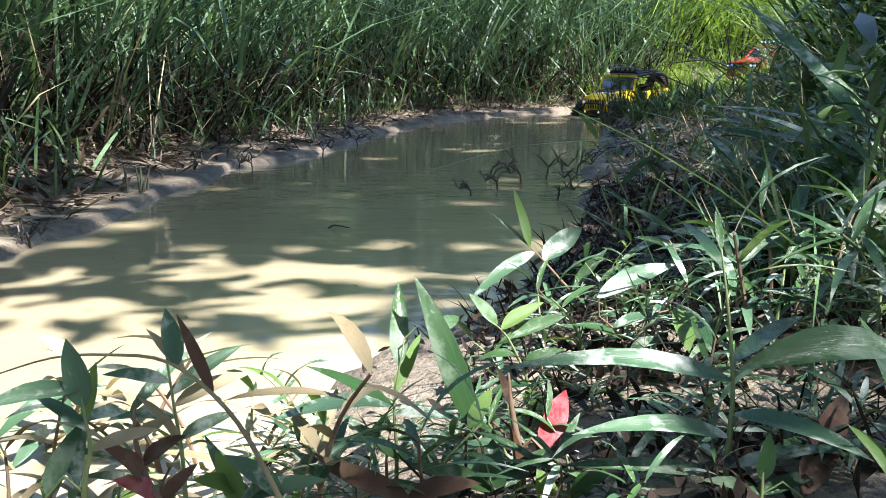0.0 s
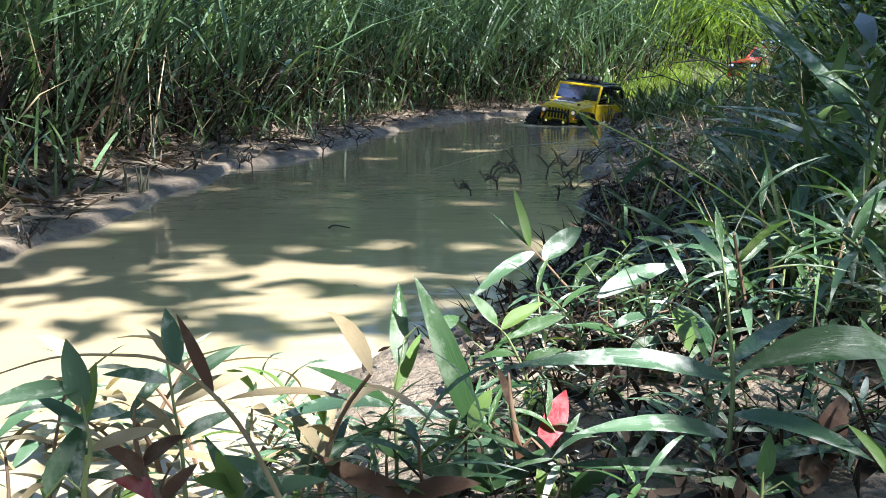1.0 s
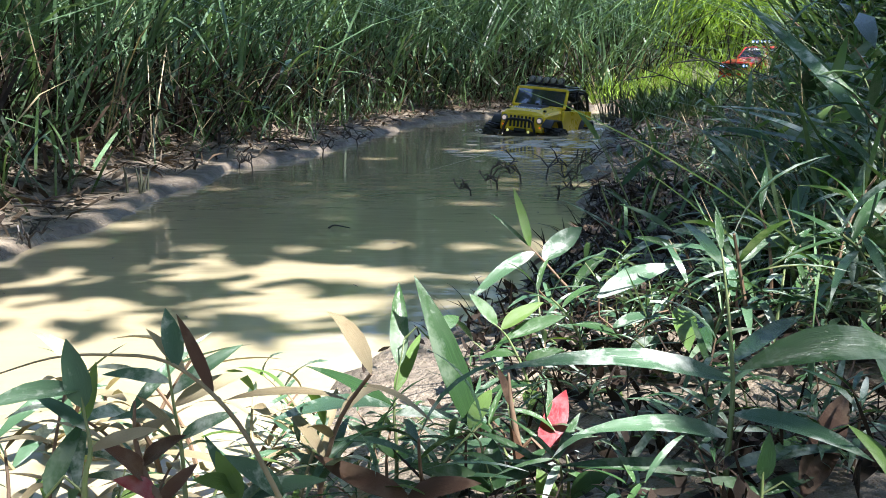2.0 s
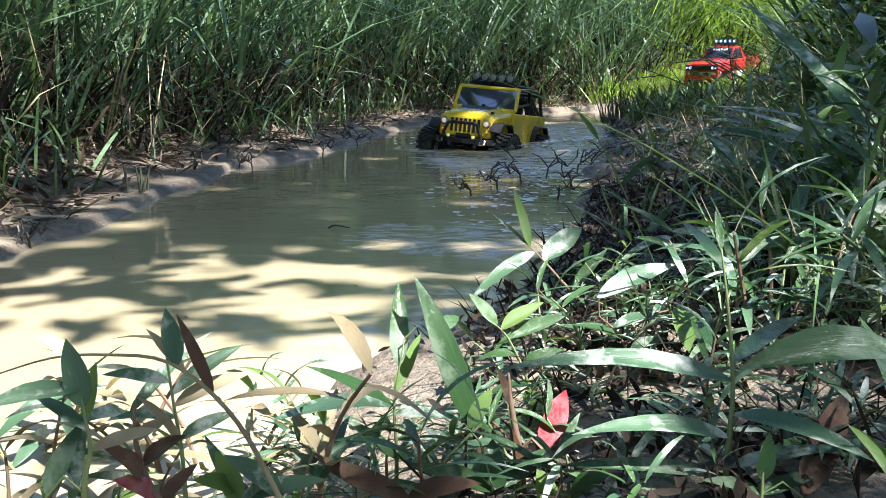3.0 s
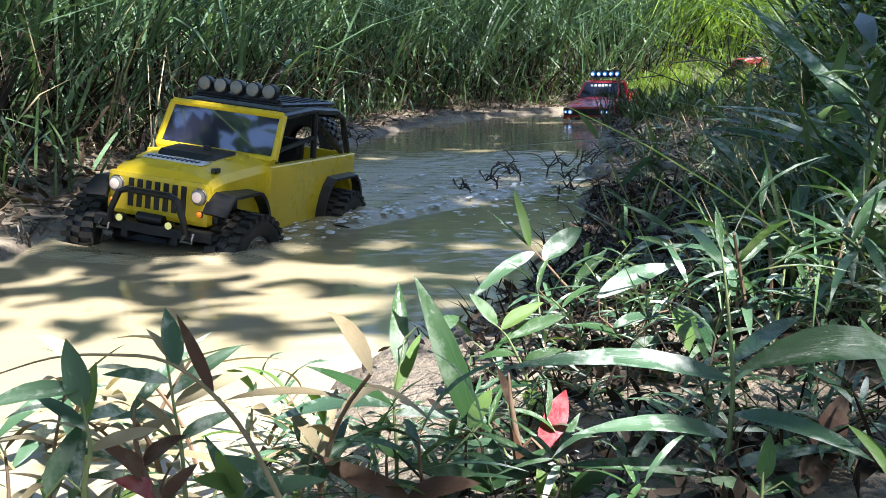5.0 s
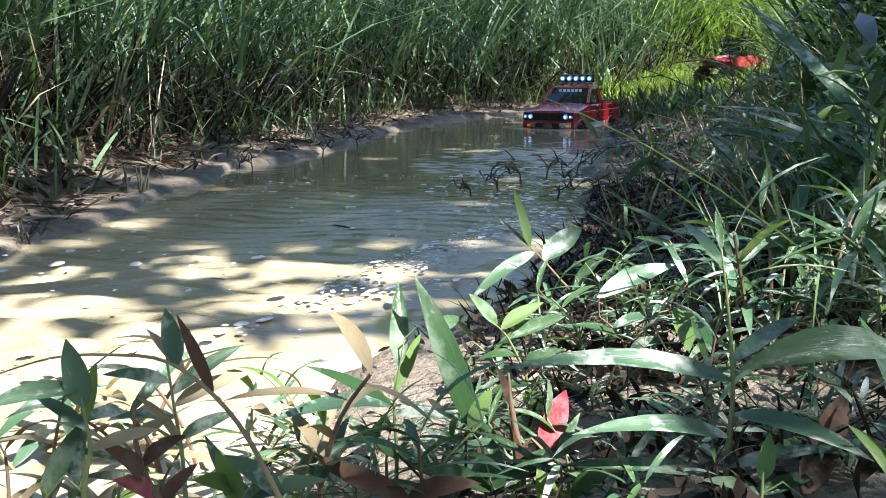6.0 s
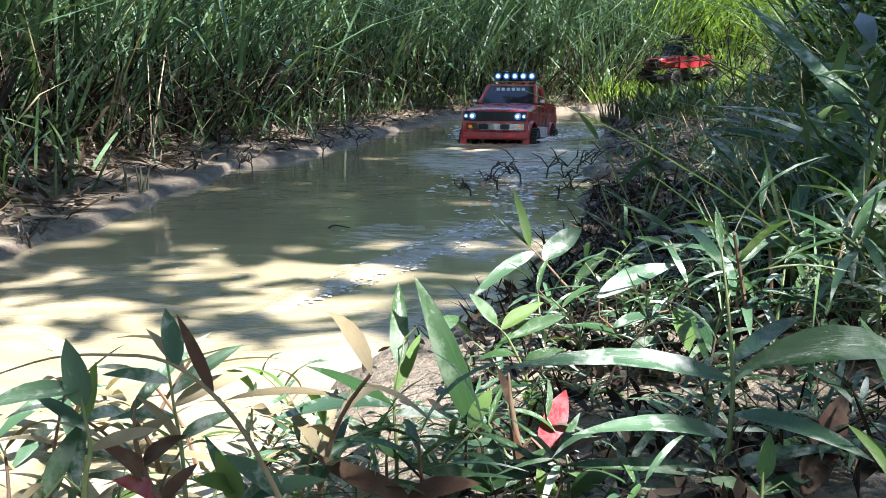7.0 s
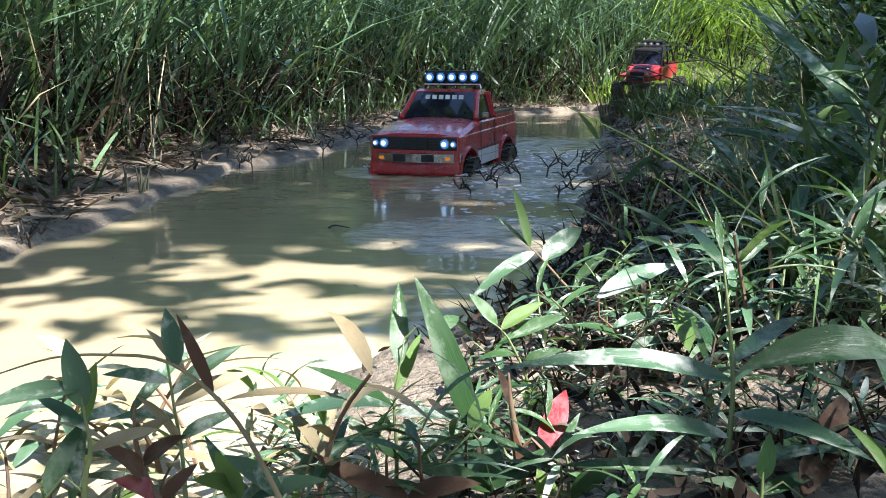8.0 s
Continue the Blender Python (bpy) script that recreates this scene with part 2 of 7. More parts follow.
def shore_distance(x, y):
    """Metres from the water's edge, negative in the pond."""
    x, y = np.asarray(x, float), np.asarray(y, float)
    d = np.full(x.shape, 1e9)
    inside = np.zeros(x.shape, bool)
    n = len(SHORE)
    for i in range(n):
        a, b = SHORE[i], SHORE[(i + 1) % n]
        d = np.minimum(d, seg_dist(x, y, a, b))
        hit = ((a[1] > y) != (b[1] > y)) & (x < (b[0] - a[0]) * (y - a[1]) / (b[1] - a[1] + 1e-12) + a[0])
        inside ^= hit
    return np.where(inside, -d, d)


def trail_distance(x, y):
    d = np.full(np.shape(x), 1e9)
    for a, b in zip(TRAIL, TRAIL[1:]):
        d = np.minimum(d, seg_dist(x, y, a, b))
    return d


def wobble(x, y):
    return (np.sin(x * 7.1 + y * 3.3) * np.sin(y * 6.3 - x * 2.1) + 0.6 * np.sin(x * 17.3 - y * 9.7 + 1.3) * np.sin(y * 19.1 + 0.4) + 0.4 * np.sin(x * 41 + y * 23) * np.sin(y * 37 - x * 29))


def ground_z(x, y):
    x, y = np.asarray(x, float), np.asarray(y, float)
    d = shore_distance(x, y) + 0.018 * wobble(x * 1.3, y * 1.3)
    right = 1 / (1 + np.exp(np.clip(-(x - 0.35 * y + 0.35) * 6, -60, 60)))
    bank = 0.012 + 0.06 * np.clip(d, 0, 0.4) + 0.16 * np.clip(d - 0.25, 0, 2.0) + 0.05 * np.clip(d - 2, 0, 8)
    mound = 0.012 + 0.11 * np.clip(d, 0, 0.25) + 0.26 * np.clip(d - 0.25, 0, 0.25) + 0.10 * np.clip(d - 0.5, 0, 1.5)
    near = np.clip((0.75 - np.hypot(x, y)) / 0.4, 0, 1)
    z = bank * (1 - right) + mound * right
    z = z * (1 - near) + np.minimum(z, 0.045) * near
    z = z + np.clip(d * 8, 0, 1) * 0.012 * wobble(x, y)
    path = np.clip(1.7 - trail_distance(x, y) / 0.22, 0, 1)
    tz = 0.02 + 0.05 * np.clip((np.hypot(x - 0.75, y - 4.6) - 0.1) / 0.9, 0, 1)
    z = z * (1 - path) + tz * path
    out = np.clip((0.7 - np.hypot(x + 1.0, (y + 0.2))) / 0.4, 0, 1)
    z = z * (1 - out) + np.minimum(z, 0.02) * out
    bed = np.maximum(-0.085, 0.9 * d)
    return np.where(d < 0, bed, np.maximum(z, 0.008))


def spaced(lo, hi, core_lo, core_hi, fine, grow=1.25):
    mid = list(np.arange(core_lo, core_hi, fine))
    step, p = fine, core_hi
    right = []
    while p < hi:
        right.append(p)
        step *= grow
        p += step
    step, p = fine, core_lo
    left = []
    while p > lo:
        step *= grow
        p -= step
        left.append(p)
    return np.array(left[::-1] + mid + right + [hi])


def build_ground():
    xs = spaced(-300, 300, -2.2, 2.6, 0.028)
    ys = spaced(-200, 400, -0.7, 7.0, 0.032)
    gx, gy = np.meshgrid(xs, ys)
    gz = ground_z(gx, gy)
    nx, ny = len(xs), len(ys)
    faces = [(j * nx + i, j * nx + i + 1, (j + 1) * nx + i + 1, (j + 1) * nx + i) for j in range(ny - 1) for i in range(nx - 1)]
    me = raw_mesh("ground", np.stack([gx, gy, gz], -1).reshape(-1, 3), faces, MUD)
    tagged(new("ground", me), "wet brown mud bank and forest floor round a pond", "ground", kind="structure")


def build_water():
    xs, ys = np.arange(-2.2, 1.7, 0.05), np.arange(-0.7, 5.4, 0.05)
    gx, gy = np.meshgrid(xs, ys)
    gz = 0.0002 * np.sin(gx * 31 + 3 * np.sin(gy * 7)) * np.sin(gy * 43 + 2 * np.sin(gx * 5))
    nx, ny = len(xs), len(ys)
    faces = [(j * nx + i, j * nx + i + 1, (j + 1) * nx + i + 1, (j + 1) * nx + i) for j in range(ny - 1) for i in range(nx - 1)]
    me = raw_mesh("water", np.stack([gx, gy, gz], -1).reshape(-1, 3), faces, WATER)
    tagged(new("water", me), "shallow milky brown puddle water with faint ripples", "water", kind="structure")


build_ground()
build_water()


# ---- vehicles (x forward, y left, z up, origin on the ground between the axles) ----
def wheel_meshes(radius, width, lugs=26):
    """Rim and tyre, axle along y."""
    def lathe(bm, prof, n):
        loft(bm, [[(q * math.cos(2 * math.pi * i / n), y, q * math.sin(2 * math.pi * i / n)) for i in range(n)] for q, y in prof], caps=False)
    h = width / 2
    bm = bmesh.new()
    lathe(bm, [(radius * 0.50, -h * 0.7), (radius * 0.56, -h * 0.92), (radius * 0.80, -h), (radius * 0.90, -h * 0.86), (radius * 0.93, -h * 0.5),
               (radius * 0.94, 0), (radius * 0.93, h * 0.5), (radius * 0.90, h * 0.86), (radius * 0.80, h), (radius * 0.56, h * 0.92), (radius * 0.50, h * 0.7)], 36)
    for i in range(lugs):
        a = 2 * math.pi * i / lugs
        for row, (y0, y1, tw) in enumerate(((-h * 1.02, -h * 0.34, 0.5), (-h * 0.26, h * 0.26, -0.4), (h * 0.34, h * 1.02, 0.5))):
            b = a + (math.pi / lugs if row == 1 else 0)
            lug = bmesh.new()
            box(lug, radius * 0.88, radius * 1.0, y0, y1, -radius * 0.062, radius * 0.062, 0)
            bmesh.ops.transform(lug, verts=lug.verts, matrix=Matrix.Rotation(-b, 4, "Y") @ Matrix.Rotation(0.22 * tw, 4, "X"))
            tmp = bpy.data.meshes.new("lug")
            lug.to_mesh(tmp)
            lug.free()
            bm.from_mesh(tmp)
            bpy.data.meshes.remove(tmp)
    tyre = finish("tyre", bm, RUBBER)
    bm = bmesh.new()
    lathe(bm, [(radius * 0.52, -h * 0.75), (radius * 0.47, -h * 0.8), (radius * 0.44, -h * 0.55), (radius * 0.16, -h * 0.42), (radius * 0.15, -h * 0.8), (0.0015, -h * 0.84)], 24)
    lathe(bm, [(radius * 0.52, h * 0.75), (radius * 0.47, h * 0.8), (radius * 0.44, h * 0.55), (radius * 0.16, h * 0.42), (radius * 0.15, h * 0.8), (0.0015, h * 0.84)], 24)
    lathe(bm, [(radius * 0.52, -h * 0.75), (radius * 0.46, 0), (radius * 0.52, h * 0.75)], 24)
    for s in (-1, 1):
        for i in range(6):
            a = math.pi * i / 3
            disc(bm, (radius * 0.29 * math.cos(a), s * h * 0.42, radius * 0.29 * math.sin(a)), (0, s, 0), radius * 0.05, h * 0.14, 6)
    return finish("wheel", bm, STEEL), tyre


def add_wheels(car, radius, width, axle, track, rim_material=None):
    rim, tyre = wheel_meshes(radius, width)
    if rim_material:
        rim.materials[0] = rim_material
    out = []
    for x in (axle, -axle):
        for y in (track, -track):
            w = new("wheel", rim)
            w.parent = car
            w.matrix_basis = pose(x, y, radius)
            t = new("tyre", tyre)
            t.parent = w
            tagged(t, "muddy black rubber tyre with chunky lugs")
            out.append((w, x, y, radius))
        part("axle", tube(bmesh.new(), [(x, -track, radius), (x, track, radius)], 0.009), BLACK, car)
        part("differential", disc(bmesh.new(), (x - 0.012, 0.012, radius), (1, 0, 0), 0.019, 0.024, 14, 0.006), BLACK, car, smooth=True)
    for y in (0.035, -0.035):
        part("chassis_rail", box(bmesh.new(), -axle - 0.05, axle + 0.06, y - 0.005, y + 0.005, radius + 0.012, radius + 0.03), BLACK, car)
    for x in (axle, -axle):
        for y in (0.052, -0.052):
            part("shock_absorber", tube(bmesh.new(), [(x, y, radius), (x * 0.82, y * 0.9, radius + 0.075)], 0.007), STEEL, car)
    return out


def arch(bm, cx, cz, r, y0, y1, thick, a0=8, a1=172, n=13, flat=1.0):
    """A wheel-arch flare: a bent strip over a wheel."""
    rings = []
    for i in range(n):
        a = radians(a0 + (a1 - a0) * i / (n - 1))
        c, s = math.cos(a), min(math.sin(a), flat)
        rings.append([(cx + c * r, y0, cz + s * r), (cx + c * r, y1, cz + s * r * 0.97), (cx + c * (r + thick), y1, cz + s * (r + thick) * 0.97 - thick * 0.2), (cx + c * (r + thick), y0, cz + s * (r + thick))])
    return loft(bm, rings)


def arched_outline(x0, x1, z0, z1, arches, r, n=10, cz=0.058):
    """Outline in x-z with round wheel openings along its lower edge."""
    pts = [(x0, z1), (x1, z1), (x1, z0)]
    for cx in sorted(arches, reverse=True):
        half = math.sqrt(max(r * r - (z0 - cz) ** 2, 1e-6))
        a0 = math.atan2(z0 - cz, half)
        for i in range(n + 1):
            a = a0 + (math.pi - 2 * a0) * i / n
            pts.append((cx + r * math.cos(a), cz + r * math.sin(a)))
    pts.append((x0, z0))
    return pts


def round_lamp(car, at, axis, r, lens, name, label, can=BLACK, depth=0.012):
    holder = part(name, disc(bmesh.new(), at, axis, r, depth, 20), can, car, label)
    tip = Vector(at) + Vector(axis).normalized() * (depth + 0.0004)
    part("lens", disc(bmesh.new(), tip, axis, r * 0.84, 0.002, 18, 0.002), LENS_DULL if lens is LAMP_WARM else lens, holder, smooth=True)
    if lens is LAMP_WARM:
        part("bulb", disc(bmesh.new(), tip + Vector(axis).normalized() * 0.0034, axis, r * 0.6, 0.001, 14, 0.001), LAMP_WARM, holder, smooth=True)
    if lens is LAMP_BLUE:
        part("bulb", disc(bmesh.new(), tip + Vector(axis).normalized() * 0.0034, axis, r * 0.5, 0.001, 14, 0.001), BULB, holder, smooth=True)
    return holder


def build_jeep():
    car = thing("toy_jeep", "bright yellow open-top radio-controlled off-road car with black roll cage", "toy car")
    wheels = add_wheels(car, 0.058, 0.044, 0.150, 0.101)
    # tub: two flanks, floor, tailgate
    for s in (1, -1):
        out = arched_outline(-0.208, 0.080, 0.078, 0.166, (-0.150,), 0.070, cz=0.068)
        part("flank", panel(bmesh.new(), out, s * 0.081, s * 0.0935), YELLOW, car)
        part("sill_guard", tube(bmesh.new(), [(0.075, s * 0.098, 0.075), (0.06, s * 0.104, 0.07), (-0.065, s * 0.104, 0.07), (-0.08, s * 0.098, 0.075)], 0.0055), TUBE, car)
        part("front_flare", arch(bmesh.new(), 0.146, 0.080, 0.064, s * 0.068, s * 0.099, 0.006, 32, 178, n=17, flat=0.86), BLACK, car, "black plastic wheel-arch flare")
        part("rear_flare", arch(bmesh.new(), -0.150, 0.078, 0.070, s * 0.0925, s * 0.107, 0.0055, 0, 165, flat=0.80), BLACK, car, "black plastic wheel-arch flare")
        part("tail_lamp", box(bmesh.new(), -0.216, -0.207, s * 0.082 - 0.008, s * 0.082 + 0.008, 0.125, 0.15, 0.002), TAIL_RED, car)
        part("inner_arch", box(bmesh.new(), 0.085, 0.185, min(s * 0.04, s * 0.078), max(s * 0.04, s * 0.078), 0.10, 0.128), BLACK, car)
    part("floor_pan", box(bmesh.new(), -0.205, 0.09, -0.081, 0.081, 0.088, 0.097), BLACK, car)
    part("tailgate", box(bmesh.new(), -0.208, -0.196, -0.081, 0.081, 0.085, 0.166, 0.003), YELLOW, car)
    # bonnet and nose
    def ring(x, w, top, crown):
        return [(x, -w, 0.098), (x, w, 0.098), (x, w, top - 0.012), (x, w - 0.006, top - 0.003), (x, w * 0.55, top + crown), (x, 0, top + crown * 1.3), (x, -w * 0.55, top + crown), (x, -w + 0.006, top - 0.003), (x, -w, top - 0.012)]
    part("bonnet", loft(bmesh.new(), [ring(0.052, 0.0885, 0.172, 0.004), ring(0.085, 0.0855, 0.170, 0.005), ring(0.130, 0.079, 0.165, 0.006), ring(0.170, 0.073, 0.160, 0.005),
                                      ring(0.186, 0.071, 0.155, 0.003), ring(0.193, 0.069, 0.148, 0.001)]), YELLOW, car, "glossy yellow bonnet with a white sticker")
    part("grille_panel", box(bmesh.new(), 0.186, 0.1965, -0.071, 0.071, 0.096, 0.150, 0.006), YELLOW, car)
    for i in range(7):
        y = (i - 3) * 0.0122
        part("grille_slot", box(bmesh.new(), 0.1955, 0.198, y - 0.0036, y + 0.0036, 0.108, 0.143, 0.001), BLACK, car)
    for s in (1, -1):
        round_lamp(car, (0.194, s * 0.0575, 0.133), (1, 0, 0), 0.0108, LAMP_WARM, "headlight", "round warm glowing headlight", CHROME, 0.004)
        round_lamp(car, (0.194, s * 0.0605, 0.112), (1, 0, 0), 0.0045, LAMP_AMBER, "indicator", "small amber indicator lamp", BLACK, 0.004)
    part("bonnet_scoop", loft(bmesh.new(), [[(0.085, -0.046, 0.172), (0.085, 0.046, 0.172), (0.085, 0.041, 0.179), (0.085, -0.041, 0.179)], [(0.135, -0.042, 0.169), (0.135, 0.042, 0.169), (0.135, 0.037, 0.1765), (0.135, -0.037, 0.1765)],
                                            [(0.146, -0.034, 0.167), (0.146, 0.034, 0.167), (0.146, 0.031, 0.1705), (0.146, -0.031, 0.1705)]]), BLACK, car, "matt black bonnet scoop")
    part("scoop_camera", disc(bmesh.new(), (0.105, 0.012, 0.178), (0, 0, 1), 0.005, 0.006, 12), BLACK, car)
    strip = part("bonnet_sticker", loft(bmesh.new(), [[(0.150, -0.044, 0.1690), (0.150, 0.044, 0.1690), (0.150, 0.044, 0.1702), (0.150, -0.044, 0.1702)],
                                                      [(0.168, -0.042, 0.1662), (0.168, 0.042, 0.1662), (0.168, 0.042, 0.1676), (0.168, -0.042, 0.1676)]]), WHITE, car, "white sticker with dark unreadable marks")
    for i in range(11):
        y = -0.036 + i * 0.0068
        part("mark", box(bmesh.new(), 0.154, 0.164, y - 0.002, y + 0.0014, 0.1676, 0.1698, 0), BLUE_INK, strip)
    for y in (-0.046, 0.046):
        part("bonnet_catch", box(bmesh.new(), 0.158, 0.172, y + (0.014 if y > 0 else -0.014) - 0.003, y + (0.014 if y > 0 else -0.014) + 0.003, 0.160, 0.166, 0.001), BLACK, car)
    # windscreen
    b0, b1, t0, t1 = Vector((0.062, -0.087, 0.172)), Vector((0.062, 0.087, 0.172)), Vector((0.035, -0.083, 0.229)), Vector((0.035, 0.083, 0.229))
    fr = bmesh.new()
    for p, q in ((b0, t0), (b1, t1), (t0, t1), (b0, b1)):
        tube(fr, [p, q], 0.0052, 8)
    part("windscreen_frame", fr, YELLOW, car)
    n = Vector((0.057, 0, 0.027)).normalized() * 0.0016
    part("windscreen", loft(bmesh.new(), [[b0 + n, b1 + n, t1 + n, t0 + n], [b0 - n, b1 - n, t1 - n, t0 - n]]), PANE, car, "dark tinted windscreen with bluish reflections")
    part("dashboard", box(bmesh.new(), 0.02, 0.055, -0.078, 0.078, 0.135, 0.168, 0.005), BLACK, car)
    for y in (0.04, -0.04):
        part("seat", box(bmesh.new(), -0.075, -0.02, y - 0.024, y + 0.024, 0.097, 0.125, 0.006), BLACK, car)
        part("seat_back", box(bmesh.new(), -0.088, -0.07, y - 0.023, y + 0.023, 0.11, 0.19, 0.006), BLACK, car)
    part("steering_wheel", disc(bmesh.new(), (0.012, 0.04, 0.158), (-1, 0, 0.5), 0.017, 0.004, 16), BLACK, car)
    # roll cage, roof and rack
    for s in (1, -1):
        part("cage_side", tube(bmesh.new(), [(0.034, s * 0.080, 0.228), (-0.06, s * 0.080, 0.234), (-0.150, s * 0.079, 0.230), (-0.178, s * 0.079, 0.220), (-0.200, s * 0.083, 0.166)], 0.0048), TUBE, car)
        part("cage_post", tube(bmesh.new(), [(-0.072, s * 0.080, 0.232), (-0.072, s * 0.083, 0.166)], 0.0048), TUBE, car)
        part("cage_brace", tube(bmesh.new(), [(-0.076, s * 0.079, 0.222), (-0.178, s * 0.082, 0.168)], 0.0042), TUBE, car)
        part("cage_rail", tube(bmesh.new(), [(-0.072, s * 0.082, 0.196), (0.045, s * 0.084, 0.184)], 0.0035), TUBE, car)
        part("rack_rail", tube(bmesh.new(), [(0.012, s * 0.066, 0.241), (-0.165, s * 0.066, 0.240)], 0.003), TUBE, car)
    for x in (-0.072, -0.150, -0.178):
        part("cage_hoop", tube(bmesh.new(), [(x, -0.079, 0.222 if x < -0.16 else 0.231), (x, 0.079, 0.222 if x < -0.16 else 0.231)], 0.0045), TUBE, car)
    part("roof_panel", box(bmesh.new(), -0.150, 0.030, -0.076, 0.076, 0.2305, 0.2355, 0.002), BLACK, car)
    for i in range(6):
        x = 0.010 - i * 0.034
        part("rack_bar", tube(bmesh.new(), [(x, -0.066, 0.241), (x, 0.066, 0.241)], 0.0024, 6), TUBE, car)
    part("lamp_bar", tube(bmesh.new(), [(0.010, -0.062, 0.2445), (0.010, 0.062, 0.2445)], 0.0034), TUBE, car)
    for i in range(5):
        round_lamp(car, (0.004, (i - 2) * 0.0245, 0.2565), (1, 0, 0.06), 0.0108, LENS_DULL, "roof_lamp", "round black roof lamp, unlit", BLACK, 0.012)
    # bumpers
    part("front_bumper", loft(bmesh.new(), [[(0.196, y, 0.078), (0.214 - abs(y) * 0.12, y, 0.080), (0.214 - abs(y) * 0.12, y, 0.092), (0.196, y, 0.094)] for y in (-0.082, -0.05, 0.0, 0.05, 0.082)]), BLACK, car)
    part("bull_bar", tube(bmesh.new(), [(0.214, -0.052, 0.088), (0.217, -0.050, 0.105), (0.217, -0.040, 0.128), (0.217, -0.030, 0.132), (0.217, 0.030, 0.132), (0.217, 0.040, 0.128), (0.217, 0.050, 0.105), (0.214, 0.052, 0.088)], 0.0042, 8), TUBE, car)
    for s in (1, -1):
        round_lamp(car, (0.216, s * 0.034, 0.097), (1, 0, 0), 0.0052, LAMP_YELLOW, "fog_lamp", "small yellow fog lamp", BLACK, 0.006)
        part("shackle", tube(bmesh.new(), [(0.214, s * 0.058 - 0.005, 0.090), (0.220, s * 0.058 - 0.007, 0.080), (0.220, s * 0.058 + 0.007, 0.080), (0.214, s * 0.058 + 0.005, 0.090)], 0.0024, 6), CHROME, car)
    part("winch", disc(bmesh.new(), (0.207, -0.018, 0.099), (0, 1, 0), 0.006, 0.036, 14), BLACK, car)
    part("rear_bumper", box(bmesh.new(), -0.226, -0.208, -0.08, 0.08, 0.078, 0.096, 0.004), BLACK, car)
    spare = part("spare_tyre", bmesh.new(), RUBBER, car, "black spare tyre on the tailgate")
    spare.data = wheel_meshes(0.054, 0.036)[1]
    spare.matrix_basis = pose(-0.232, 0.0, 0.168, 0, 0, 90)
    return car, wheels


def build_pickup():
    car = thing("toy_pickup", "red radio-controlled pickup truck with a row of lit roof lamps", "toy car")
    wheels = add_wheels(car, 0.054, 0.040, 0.146, 0.090)
    for s in (1, -1):
        part("flank", panel(bmesh.new(), arched_outline(-0.240, 0.212, 0.080, 0.152, (0.146, -0.146), 0.064, cz=0.062), s * 0.082, s * 0.0935, 0.002), RED, car)
        part("shoulder", panel(bmesh.new(), [(-0.238, 0.150), (0.06, 0.150), (0.065, 0.160), (0.062, 0.172), (-0.238, 0.172)], s * 0.080, s * 0.0915, 0.003), RED, car)
        part("front_arch", arch(bmesh.new(), 0.146, 0.062, 0.0635, s * 0.080, s * 0.0985, 0.0045, 0, 180), RED, car)
        part("rear_arch", arch(bmesh.new(), -0.146, 0.062, 0.0635, s * 0.080, s * 0.0985, 0.0045, 0, 180), RED, car)
        part("side_stripe", panel(bmesh.new(), [(-0.080, 0.082), (0.080, 0.082), (0.080, 0.112), (-0.080, 0.112)], s * 0.0932, s * 0.0945, 0), WHITE, car, "silver-white lower door stripe")
        part("stripe_edge", panel(bmesh.new(), [(-0.235, 0.1145), (0.080, 0.1145), (0.080, 0.1175), (-0.235, 0.1175)], s * 0.0932, s * 0.0943, 0), BLACK, car)
        part("door_seam", box(bmesh.new(), 0.058, 0.0595, s * 0.0928, s * 0.0946, 0.084, 0.172, 0), BLACK, car)
        part("door_seam", box(bmesh.new(), -0.052, -0.0505, s * 0.0928, s * 0.0946, 0.084, 0.172, 0), BLACK, car)
        mir = part("wing_mirror", box(bmesh.new(), 0.044, 0.052, s * 0.1005 - 0.008, s * 0.1005 + 0.008, 0.178, 0.190, 0.003), CHROME, car)
        part("arm", tube(bmesh.new(), [(0.048, s * 0.088, 0.174), (0.048, s * 0.097, 0.180)], 0.0025, 6), BLACK, mir)
        part("bed_wall", box(bmesh.new(), -0.238, -0.070, s * 0.0855 - 0.005, s * 0.0855 + 0.005, 0.120, 0.178, 0.002), RED, car)
        part("bed_rail", tube(bmesh.new(), [(-0.236, s * 0.084, 0.181), (-0.074, s * 0.084, 0.183)], 0.0034), TUBE, car)
        part("tail_lamp", box(bmesh.new(), -0.2445, -0.237, s * 0.078 - 0.009, s * 0.078 + 0.009, 0.118, 0.138, 0.002), TAIL_RED, car)
    part("bed_floor", box(bmesh.new(), -0.238, -0.062, -0.081, 0.081, 0.112, 0.120), BLACK, car)
    part("tailgate", box(bmesh.new(), -0.242, -0.232, -0.082, 0.082, 0.085, 0.178, 0.003), RED, car)
    part("floor_pan", box(bmesh.new(), -0.23, 0.20, -0.05, 0.05, 0.072, 0.082), BLACK, car)

    def ring(x, w, top, low=0.118):
        return [(x, -w, low), (x, w, low), (x, w, top - 0.010), (x, w - 0.008, top - 0.002), (x, w * 0.5, top + 0.002), (x, 0, top + 0.0025), (x, -w * 0.5, top + 0.002), (x, -w + 0.008, top - 0.002), (x, -w, top - 0.010)]
    part("bonnet", loft(bmesh.new(), [ring(0.055, 0.0905, 0.177), ring(0.085, 0.0915, 0.175), ring(0.14, 0.0925, 0.167), ring(0.19, 0.0925, 0.159), ring(0.206, 0.0915, 0.154)]), RED, car, "red bonnet with pale sheen")
    # cab: pillars, roof, panes
    t, b = 0.2285, 0.176
